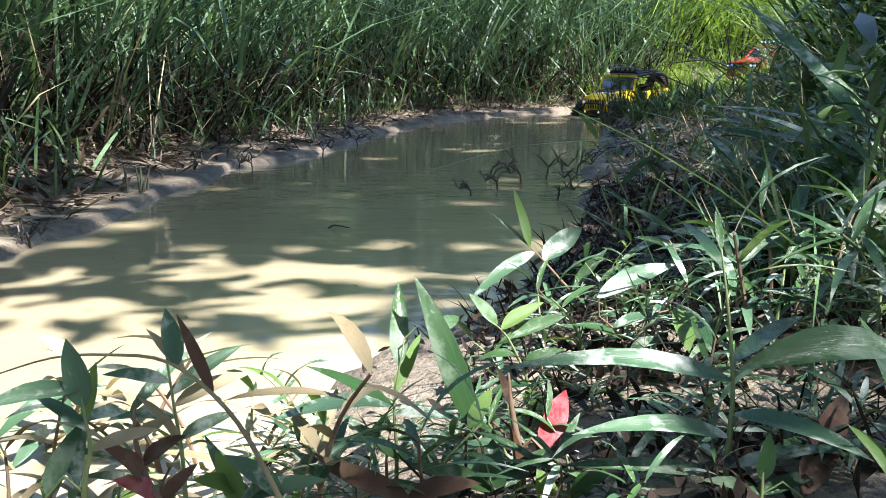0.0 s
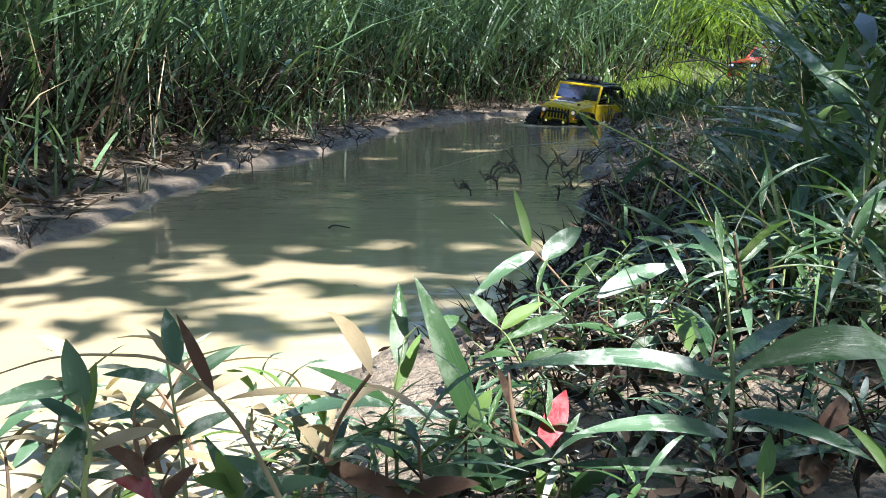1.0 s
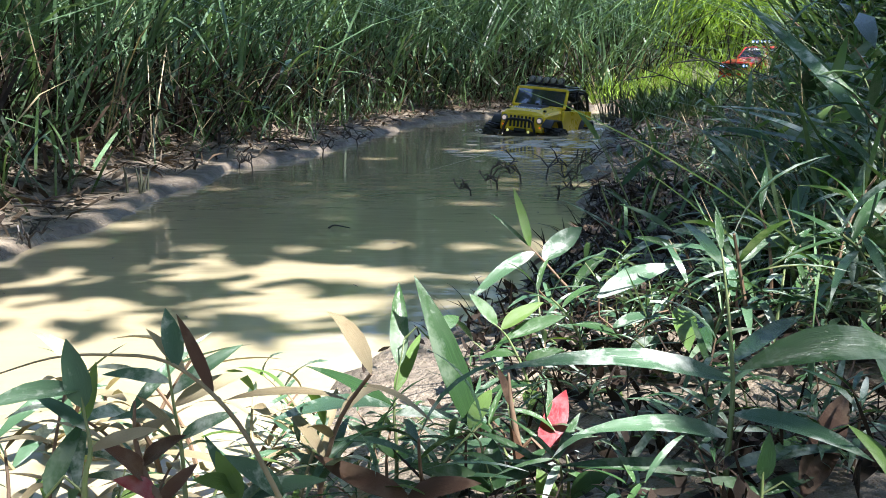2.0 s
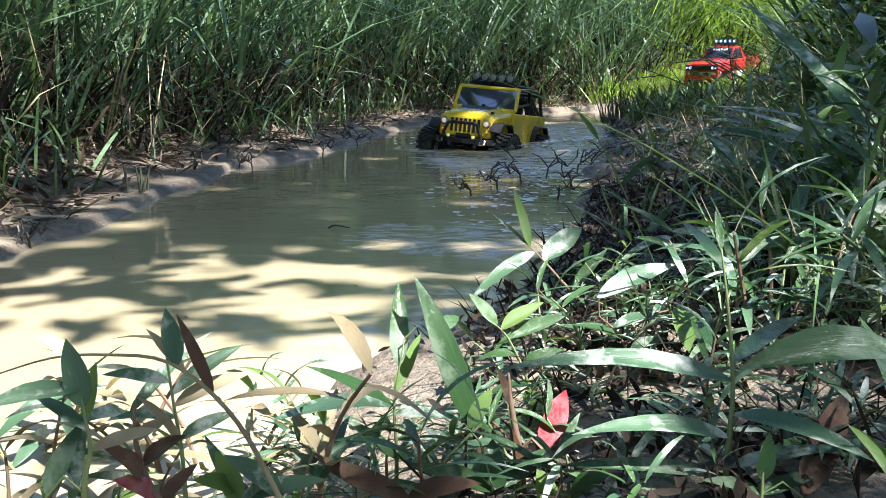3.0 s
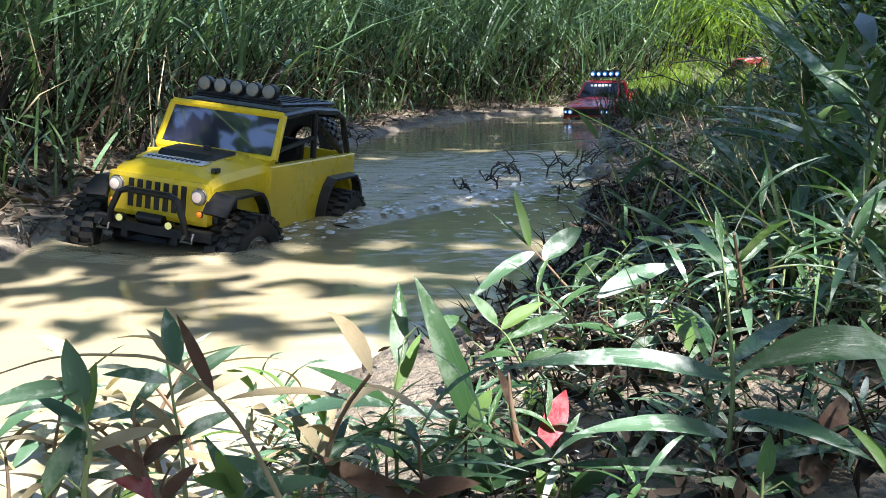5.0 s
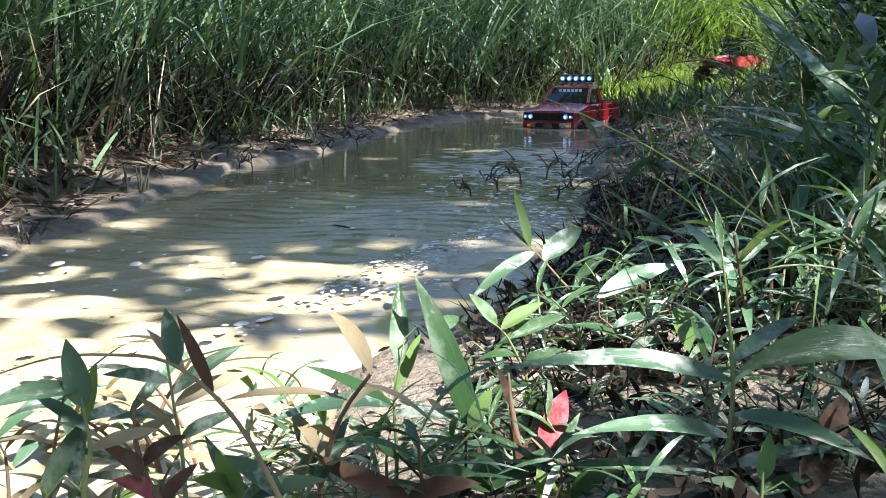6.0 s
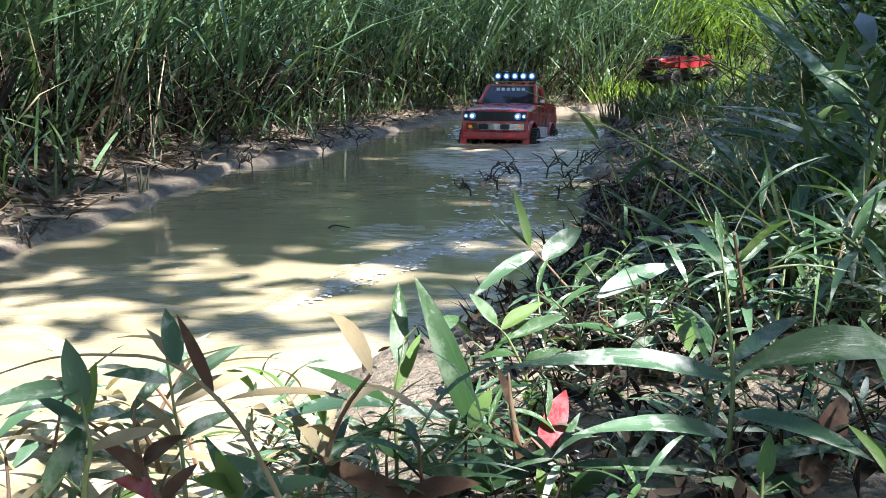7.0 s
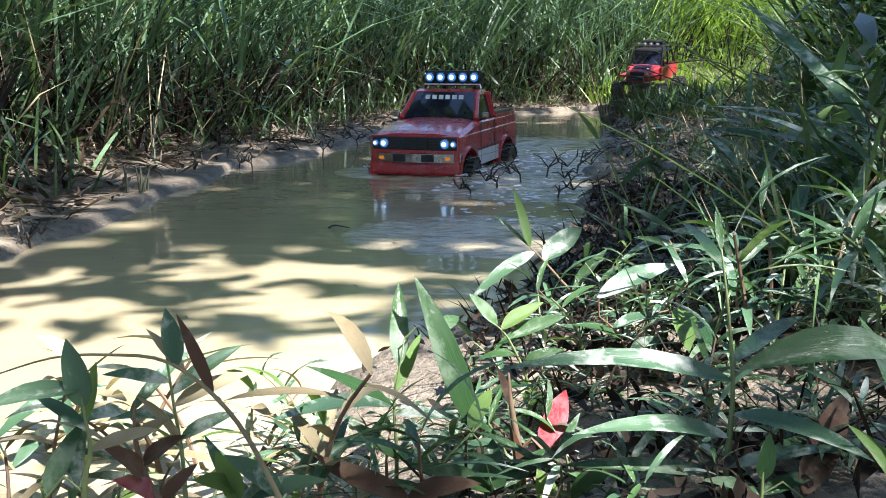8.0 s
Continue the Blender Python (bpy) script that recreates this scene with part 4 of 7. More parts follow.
    ok = (d > 0.10 + 0.1 * clumpy(x, y, 2.3)) & (d < 0.62) & (td > 0.2) & left_side(x, y) & (rng.random(len(x)) < 0.2 + 0.8 * clumpy(x, y, 3.7))
    p = on_ground(x[ok], y[ok])
    p[:, 2] += rng.uniform(0.005, 1.0, len(p)) ** 1.6 * np.clip(d[ok] * 0.28, 0.02, 0.13)
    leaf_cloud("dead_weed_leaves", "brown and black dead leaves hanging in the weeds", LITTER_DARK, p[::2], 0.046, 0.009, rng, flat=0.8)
    leaf_cloud("withered_weed_leaves", "curled light brown dead leaves hanging in the weeds", LITTER, p[1::2], 0.040, 0.008, rng, flat=0.8)
    x, y = scatter(rng, 4200, -2.4, 2.2, 1.2, 6.2)
    d, td = shore_distance(x, y), trail_distance(x, y)
    ok = (d > 0.16) & (d < 0.7) & (td > 0.24) & left_side(x, y) & (rng.random(len(x)) < clumpy(x, y, 2.9) ** 2)
    x, y = x[ok], y[ok]
    blades("bank_tufts", "broad-bladed green tufts rooted at the foot of the bank", GRASS, on_ground(x, y), rng.uniform(0.08, 0.26, len(x)), rng.uniform(0.008, 0.016, len(x)), rng, 1.1, 1.0, 5)
    # dead straw leaning in the grass
    x, y = scatter(rng, 3600, -2.5, 2.6, 1.5, 7.0)
    d, td = shore_distance(x, y), trail_distance(x, y)
    ok = (d > 0.18) & (d < 1.2) & (td > 0.2) & left_side(x, y)
    x, y = x[ok], y[ok]
    blades("dead_grass", "dry straw-coloured dead grass blades", STRAW, on_ground(x, y), rng.uniform(0.10, 0.42, len(x)), rng.uniform(0.003, 0.007, len(x)), rng, 1.2, 0.9, 4)


def build_trail_grass():
    """Short trodden grass on the way down to the pond."""
    rng = np.random.default_rng(63)
    x, y = scatter(rng, 34000, 0.7, 4.0, 4.7, 7.4)
    td = trail_distance(x, y)
    ok = (shore_distance(x, y) > 0.12) & (td < 0.36) & (rng.random(len(x)) < 0.25 + 2.2 * td)
    x, y, td = x[ok], y[ok], td[ok]
    blades("trodden_grass", "short trodden yellow-green grass on the trail", GRASS_SUNLIT, on_ground(x, y), rng.uniform(0.02, 0.07, len(x)) * (1 + 3.5 * td), rng.uniform(0.004, 0.010, len(x)), rng, 1.0, 0.9, 4)


def build_right_bank():
    rng = np.random.default_rng(9)
    x, y = scatter(rng, 46000, 0.05, 4.0, 0.75, 6.2)
    d, td = shore_distance(x, y), trail_distance(x, y)
    base = (d > 0.05) & ~left_side(x, y) & (td > 0.28) & (x < 0.62 * y + 0.1)
    k = x / y
    tall = np.clip((k - 0.30) / 0.10, 0, 1)
    keep = base & (rng.random(len(x)) < 0.05 + 0.62 * tall)
    x, y, tall, d = x[keep], y[keep], tall[keep], d[keep]
    h = rng.uniform(0.03, 0.12, len(x)) * (1 - tall) * np.clip(d * 6, 0.3, 1) + tall * rng.uniform(0.12, 0.75, len(x)) * np.clip(y * 0.6, 0.3, 1)
    h = np.clip(h, 0.015, np.maximum(headroom(x, y) * rng.uniform(0.4, 1.15, len(x)), 0.015))
    blades("undergrowth", "tangled grass on the right bank, shade put into its dark green", GRASS_SHADED, on_ground(x, y), h, rng.uniform(0.003, 0.007, len(x)) + rng.uniform(0.0, 0.006, len(x)) * tall, rng, 1.1, 0.95, 6)
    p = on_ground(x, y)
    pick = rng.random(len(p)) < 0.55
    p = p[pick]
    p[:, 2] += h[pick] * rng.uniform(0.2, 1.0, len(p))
    leaf_cloud("undergrowth_leaves", "broad leaves tangled on the right bank, shade put into their dark green", GRASS_SHADED, p, 0.095, 0.0155, rng, flat=0.6)
    # green weeds here and there on the bare slope
    x, y = scatter(rng, 5000, 0.1, 1.6, 1.1, 4.2)
    d = shore_distance(x, y)
    ok = (d > 0.06) & ~left_side(x, y) & (trail_distance(x, y) > 0.3) & (x < 0.30 * y) & (rng.random(len(x)) < clumpy(x, y, 4.9) ** 2)
    x, y = x[ok], y[ok]
    blades("slope_weeds", "small green weeds in patches on the muddy slope", GRASS, on_ground(x, y), rng.uniform(0.025, 0.10, len(x)), rng.uniform(0.004, 0.010, len(x)), rng, 1.0, 0.9, 4)
    # a dark weedy lip in front of the trail
    x, y = scatter(rng, 2600, 0.66, 1.25, 3.6, 4.6)
    d = shore_distance(x, y)
    ok = (d > 0.03) & ~left_side(x, y) & (trail_distance(x, y) > 0.16) & (x < 0.27 * y)
    x, y = x[ok], y[ok]
    blades("lip_weeds", "dark leafy weeds on the lip of the bank before the trail", GRASS_SHADED, on_ground(x, y), rng.uniform(0.05, 0.15, len(x)), rng.uniform(0.006, 0.014, len(x)), rng, 0.8, 0.9, 4)
    # thin dry stalks
    x, y = scatter(rng, 1800, 0.1, 2.5, 0.9, 5.0)
    d = shore_distance(x, y)
    ok = (d > 0.03) & ~left_side(x, y) & (trail_distance(x, y) > 0.25)
    x, y = x[ok], y[ok]
    k = np.clip((x / y - 0.24) / 0.08, 0, 1)
    blades("dry_stalks", "thin dry stalks and dead blades in the undergrowth", STRAW, on_ground(x, y), rng.uniform(0.03, 0.09, len(x)) * (1 + 2.0 * k) * np.clip(y * 0.6, 0.4, 1), rng.uniform(0.0018, 0.004, len(x)), rng, 1.0, 0.8, 4)


def build_near_grass():
    rng = np.random.default_rng(17)
    x, y = scatter(rng, 4200, 0.03, 1.0, 0.62, 2.1)
    ok = (shore_distance(x, y) > 0.02) & ~left_side(x, y) & (x < 0.5 * y) & (rng.random(len(x)) < np.where(x < 0.27 * y, 0.22, 0.7))
    x, y = x[ok], y[ok]
    h = np.clip(rng.uniform(0.04, 0.20, len(x)), 0.02, np.maximum(headroom(x, y) * rng.uniform(0.5, 1.2, len(x)), 0.02))
    cut = len(x) * 2 // 3
    p, w = on_ground(x, y), rng.uniform(0.0014, 0.0042, len(x))
    blades("thin_grass", "thin long grass blades crossing over the near bank", GRASS, p[:cut], h[:cut], w[:cut], rng, 1.3, 0.9, 6)
    blades("thin_straw", "thin dry straws crossing over the near bank", STRAW, p[cut:], h[cut:] * 0.8, w[cut:] * 0.7, rng, 1.3, 0.6, 5)


def build_rough_grass():
    """Low rough growth on the ground round about, outside the pond's banks."""
    rng = np.random.default_rng(27)
    x, y = scatter(rng, 42000, -4.5, 5.5, -3.0, 8.0)
    ok = (shore_distance(x, y) > 0.25) & (trail_distance(x, y) > 0.3) & (np.hypot(x, y) > 0.5)
    ok &= ~((np.abs(x) < 0.5 * y + 0.12) & (y > -0.1)) & (seg_dist(x, y, (-0.6, 0.6), (-1.1, -0.5)) > 0.28)
    x, y = x[ok], y[ok]
    blades("rough_grass", "low rough green grass on the ground round the pond", GRASS, on_ground(x, y), rng.uniform(0.06, 0.28, len(x)), rng.uniform(0.008, 0.018, len(x)), rng, 0.8, 0.8, 4)


def build_litter():
    rng = np.random.default_rng(13)
    x, y = scatter(rng, 60000, -2.4, 2.4, 0.35, 6.2)
    d = shore_distance(x, y)
    ok = (d > 0.012) & (d < 1.0) & (rng.random(len(x)) < np.where(left_side(x, y), 0.20 + 0.8 * np.clip(d * 4 - 0.15, 0, 1), 0.4)) & (trail_distance(x, y) > 0.03 + 0.1 * clumpy(x, y, 6)) & (y > 0.8)
    p = on_ground(x[ok], y[ok], -0.003)
    p[:, 2] += rng.uniform(0, 0.012, len(p))
    leaf_cloud("leaf_litter", "brown and grey dead leaves scattered on wet mud", LITTER, p, np.where(p[:, 1] < 1.0, 0.024, 0.042), 0.010, rng, flat=0.28)
    x, y = scatter(rng, 7000, -2.2, 2.2, 0.4, 6.0)
    d = shore_distance(x, y)
    ok = (d > 0.02) & (d < 0.7) & (y > 1.15)
    x, y = x[ok], y[ok]
    blades("fallen_stalks", "dark rotting stalks lying on the mud", LITTER, on_ground(x, y, -0.002), rng.uniform(0.015, 0.05, len(x)), rng.uniform(0.003, 0.006, len(x)), rng, 4.5, 0.5, 3)
    # litter under the near plants, coloured near-black to paint the shaded gaps
    x, y = scatter(rng, 15000, -0.4, 0.8, 0.38, 1.7)
    d = shore_distance(x, y)
    ok = (d > 0.015) & ~(left_side(x, y) & (y > 0.8)) & (rng.random(len(x)) < np.where(x < 0.02 * y, 0.06, 0.9))
    p = on_ground(x[ok], y[ok], -0.002)
    p[:, 2] += rng.uniform(0, 0.016, len(p))
    leaf_cloud("near_litter", "near-black dead leaves under the near plants, shade put into their colour", LITTER_DARK, p, 0.017, 0.005, rng, flat=0.6)
    blades("near_stalks", "thin dead stalks under the near plants, shade put into their colour", LITTER_DARK, p[::3], rng.uniform(0.015, 0.04, len(p[::3])), rng.uniform(0.0012, 0.003, len(p[::3])), rng, 1.6, 0.9, 4)
    # black debris on the mud slope of the right bank and along the left shore
    x, y = scatter(rng, 26000, -2.0, 2.0, 0.8, 5.6)
    d = shore_distance(x, y)
    ok = (d > 0.02) & (d < 0.7) & (trail_distance(x, y) > 0.1) & (rng.random(len(x)) < np.where(left_side(x, y), clumpy(x, y, 4.3) ** 2 * np.clip(d * 6, 0.1, 1), 0.30))
    p = on_ground(x[ok], y[ok], -0.003)
    p[:, 2] += rng.uniform(0, 0.009, len(p))
    leaf_cloud("mud_debris", "black rotting debris matted on the wet mud", LITTER_DARK, p[::2], 0.034, 0.008, rng, flat=0.28)
    leaf_cloud("leaf_scraps", "brown leaf scraps matted on the wet mud", LITTER, p[1::2], 0.030, 0.009, rng, flat=0.25)
    # bits afloat on the water
    x, y = scatter(rng, 260, -0.6, 0.5, 0.6, 4.2)
    ok = shore_distance(x, y) < -0.03
    p = np.stack([x[ok], y[ok], np.full(ok.sum(), 0.0018)], -1)
    leaf_cloud("floating_bits", "tiny dark bits of leaf afloat on the water", LITTER, p, 0.008, 0.003, rng, flat=0.06)


def build_clods():
    """Lumps of wet mud and small stones along the shore, too many to count."""
    rng = np.random.default_rng(57)
    x, y = scatter(rng, 5200, -1.4, 1.2, 0.9, 5.2)
    d = shore_distance(x, y)
    ok = (d > 0.004) & (d < 0.45) & (rng.random(len(x)) < 0.15 + 0.85 * clumpy(x, y, 5.1))
    p = on_ground(x[ok], y[ok], 0.001)
    ball = bmesh.new()
    bmesh.ops.create_icosphere(ball, subdivisions=1, radius=1.0)
    bv = np.array([v.co[:] for v in ball.verts])
    bf = [[v.index for v in f.verts] for f in ball.faces]
    ball.free()
    n = len(p)
    size = (0.0025 + 0.010 * rng.random(n) ** 4)[:, None, None] * rng.uniform(0.6, 1.5, (n, 1, 3)) * np.array([1.2, 1.2, 0.6])
    v = p[:, None, :] + bv[None] * size * rng.uniform(0.75, 1.2, (n, len(bv), 1))
    faces = [tuple(i * len(bv) + k for k in f) for i in range(n) for f in bf]
    me = raw_mesh("mud_clods", v.reshape(-1, 3), faces, MUD)
    tagged(new("mud_clods", me), "small wet clods of brown mud along the shore", "mud", kind="stuff")


def build_random_plants():
    rng = np.random.default_rng(21)
    kinds = []
    for i in range(7):
        kinds.append(random_plant("bamboo_grass", "bamboo-like grass plant with lance-shaped green leaves", 0.13 + 0.05 * (i % 4), 7 + i % 4, 0.10, 0.0115, [LEAF, LEAF, LEAF_PALE] if i % 3 else [LEAF, LEAF_FRESH, LEAF], STEM_GREEN if i % 2 else STEM_BROWN, rng, 0.5))
        tagged(kinds[-1], group="bamboo grass of the bank")
    spots = []
    while len(spots) < 150:
        y = rng.uniform(0.72, 3.4)
        x = y * rng.uniform(0.10, 0.50) + 0.03
        d = float(shore_distance(x, y))
        if d < 0.04 or left_side(x, y):
            continue
        if 0.15 < x / y < 0.34 and y > 1.3:
            continue
        spots.append((x, y))
    for i, (x, y) in enumerate(spots):
        low = x / y < 0.30
        s = rng.uniform(0.5, 0.9) if low else rng.uniform(0.45, 1.0) * min(1.0, 0.35 + y * 0.35)
        if x / y > 0.35 and y > 1.3:
            s *= 1.9
        s = max(0.12, min(s, float(headroom(x, y)) / 0.30))
        m = pose(x, y, float(ground_z(x, y)), rng.uniform(-10, 10), rng.uniform(-10, 10), rng.uniform(0, 360))
        k = kinds[i % 7]
        if i < 7:
            k.matrix_basis = m @ Matrix.Diagonal((s, s, s, 1))
        else:
            copy = copy_thing(k, m)
            copy.scale = (s, s, s)
    # taller plants that stand out of the bank grass on the far side
    for i in range(26):
        y = rng.uniform(1.9, 5.0)
        x = float(np.interp(y, [1.9, 2.6, 3.9, 4.5, 5.0], [-0.55, -0.36, -0.12, 0.2, 0.4])) - rng.uniform(0.12, 0.9)
        copy = copy_thing(kinds[i % 7], pose(x, y, float(ground_z(x, y)), 0, 0, rng.uniform(0, 360)))
        s = rng.uniform(0.6, 1.3)
        copy.scale = (s, s, s)

    # the thicket of small plants that crowds the near bank
    small = []
    for i in range(8):
        small.append(random_plant("bamboo_grass", "small bamboo-like grass plant with crowded narrow leaves", 0.07 + 0.02 * (i % 3), 7 + i % 3, 0.080, 0.0092, [LEAF, LEAF_PALE, LEAF_PALE, LEAF, LEAF_FRESH][: 3 + 2 * (i % 4 == 1)], STEM_GREEN if i % 2 else STEM_BROWN, rng, 0.6))
        tagged(small[-1], group="small plants of the near bank")
    count = 0
    while count < 175:
        y = rng.uniform(0.40, 1.25)
        px = rng.uniform(-0.44, 0.46)
        x = px * y
        if shore_distance(x, y) < 0.02 or left_side(x, y) and y > 0.75:
            continue
        if px < -0.08 and rng.random() < 0.72 or px > 0.10 and rng.random() < 0.35:
            continue
        # what stays below the view over the water
        room = float(headroom(x, y)) * 0.8
        if room < 0.03:
            continue
        s = min(room / 0.11, 0.85 if px < 0.0 or y > 0.58 else 0.42) * rng.uniform(0.5, 1.0)
        m = pose(x, y, float(ground_z(x, y)) - 0.004, rng.uniform(-15, 15), rng.uniform(-15, 15), rng.uniform(0, 360))
        if count < 8:
            small[count].matrix_basis = m @ Matrix.Diagonal((s, s, s, 1))
        else:
            copy = copy_thing(small[count % 8], m)
            copy.scale = (s, s, s)
        count += 1

    # bleached and withered plants in the sun at the near left
    dry = []
    for i in range(5):
        dry.append(random_plant("withered_plant", "bleached half-withered plant with straw-coloured leaves in full sun", 0.09 + 0.02 * (i % 3), 7, 0.07, 0.010, [[STRAW, LEAF_PALE, LEAF_PALE, STRAW], [LEAF_PALE, STRAW, LEAF_PALE, LEAF_FRESH]][i % 2], STRAW if i % 2 else STEM_BROWN, rng, 0.5))
        tagged(dry[-1], group="withered plants at the water")
    count = 0
    while count < 34:
        y = rng.uniform(0.40, 0.68)
        x = y * rng.uniform(-0.46, -0.10)
        room = 0.229 - 0.29 * y - float(ground_z(x, y))
        if shore_distance(x, y) < -0.16 or room < 0.03:
            continue
        s = min(room / 0.12, 1.0) * rng.uniform(0.55, 1.0)
        m = pose(x, y, float(ground_z(x, y)) - 0.004, rng.uniform(-18, 18), rng.uniform(-18, 18), rng.uniform(0, 360))
        if count < 5:
            dry[count].matrix_basis = m @ Matrix.Diagonal((s, s, s, 1))
        else:
            copy = copy_thing(dry[count % 5], m)
            copy.scale = (s, s, s)
        count += 1


def rush_clump(x, y, n, h, spread, rng):
    clump = thing("rush_clump", "upright clump of dark thin rush stems at the water's edge", "plant", pose(x, y, float(ground_z(x, y)) - 0.01))
    for i in range(n):
        a = rng.uniform(0, 6.28)
        q = rng.uniform(0, spread)
        hh = h * rng.uniform(0.5, 1.1)
        p = Vector((q * math.cos(a), q * math.sin(a), 0))
        out = Vector((math.cos(a), math.sin(a), 0)) * hh * rng.uniform(0.02, 0.35)
        part("rush_stem", tube(bmesh.new(), smooth_line([p, p + out * 0.3 + Vector((0, 0, hh * 0.5)), p + out + Vector((0, 0, hh))], 3), 0.003, 5, 0.35), STEM_DARK, clump)
    return clump


def twig(name, label, pts, r, side=(), bend=3):
    base = Vector(pts[0])
    t = thing(name, label, "twig", Matrix.Translation(base))
    part("stem", tube(bmesh.new(), [Vector(p) - base for p in smooth_line(pts, bend)], r, 6, 0.5), TWIG, t)
    for s in side:
        part("shoot", tube(bmesh.new(), [Vector(p) - base for p in smooth_line(s, bend)], r * 0.8, 5, 0.5), TWIG, t)
    return t


def build_twigs():
    rng = np.random.default_rng(31)
    for x, y, s in ((0.09, 2.04, 1.0), (0.15, 1.98, 0.8), (0.20, 2.05, 1.1), (0.235, 1.9, 0.9), (0.27, 2.12, 1.0), (0.10, 1.86, 0.7), (0.30, 2.3, 0.9), (0.19, 1.74, 0.7), (0.05, 1.78, 0.5), (-0.29, 2.5, 0.9), (-0.23, 2.85, 0.8),
                    (-0.40, 2.2, 0.7), (-0.20, 2.92, 0.7), (-0.44, 2.24, 0.6), (-0.525, 1.30, 0.7), (-0.51, 1.27, 0.6)):
        z = -0.02 if shore_distance(x, y) < 0 else float(ground_z(x, y)) - 0.005
        a = rng.uniform(0, 6.28)
        base, main = Vector((x, y, z)), Vector((math.cos(a), 0.6 * math.sin(a), 0)) * 0.028 * s
        joints = [base, base + main * 0.25 + Vector((0, 0, 0.020 * s - z)), base + main * 0.9 + Vector((0, 0, 0.030 * s - z)), base + main * 1.5 + Vector((0, 0, 0.022 * s - z)), base + main * 2.1 + Vector((0, 0, 0.040 * s - z))]
        shoots = []
        for k in range(7):
            p = joints[1 + k % 4]
            b, q = rng.uniform(0, 6.28), rng.uniform(0.018, 0.04) * s
            out = Vector((math.cos(b) * q, math.sin(b) * q * 0.6, rng.uniform(-0.1, 0.9) * q))
            shoots.append([p, p + out * 0.5 + Vector((0, 0, 0.006)), p + out])
        twig("sprouting_twig", "dark crooked twig sprouting from the muddy water", joints, 0.0019, shoots, 1)
    rush_clump(0.655, 4.02, 30, 0.17, 0.05, rng)
    rush_clump(0.71, 4.12, 22, 0.21, 0.05, rng)
    rush_clump(0.60, 3.86, 12, 0.12, 0.04, rng)
    rush_clump(-0.50, 1.72, 9, 0.05, 0.03, rng)
    for i in range(84):
        left = i % 2
        y = rng.uniform(1.1, 3.6)
        x = (float(np.interp(y, [1.1, 2.2, 2.6, 3.9], [-0.56, -0.5, -0.36, -0.12])) - rng.uniform(0.03, 0.45)) if left else float(np.interp(y, [1.1, 1.9, 2.6, 3.5], [0.12, 0.25, 0.4, 0.55])) + rng.uniform(0.02, 0.3)
        z = float(ground_z(x, y)) + 0.005
        a, L = rng.uniform(0, 6.28), rng.uniform(0.05, 0.16)
        c, q = math.cos(a) * L, math.sin(a) * L
        twig("fallen_twig", "thin dark fallen twig lying on the mud", [(x - c / 2, y - q / 2, float(ground_z(x - c / 2, y - q / 2)) + 0.003), (x, y, z + 0.006), (x + c / 2, y + q / 2, float(ground_z(x + c / 2, y + q / 2)) + 0.005)], 0.0028)
    # a stick afloat
    twig("floating_stick", "small dark stick floating in the puddle", [(-0.158, 1.425, 0.001), (-0.150, 1.43, 0.004), (-0.128, 1.418, 0.002)], 0.0016)
    # thin bent branches hanging in front of the trail
    for x, y, z, dx, dz in ((0.95, 3.6, 0.12, -0.35, 0.10), (1.10, 3.8, 0.16, -0.30, 0.13), (0.86, 3.3, 0.14, 0.3, 0.12), (1.0, 3.5, 0.2, -0.25, 0.05), (1.18, 3.9, 0.1, 0.12, 0.3), (1.05, 3.7, 0.08, -0.1, 0.28), (0.8, 3.2, 0.08, 0.2, 0.2)):
        g = float(ground_z(x, y)) - 0.01
        twig("bent_branch", "thin dark bent branch in the undergrowth", [(x, y, g), (x + dx * 0.2, y, z), (x + dx * 0.7, y - 0.05, z + dz * 0.7), (x + dx, y - 0.08, z + dz)], 0.0028,
             [[(x + dx * 0.4, y, z + dz * 0.35), (x + dx * 0.5, y + 0.05, z + dz * 0.9)], [(x + dx * 0.6, y - 0.04, z + dz * 0.6), (x + dx * 1.1, y - 0.1, z + dz * 0.4)]])


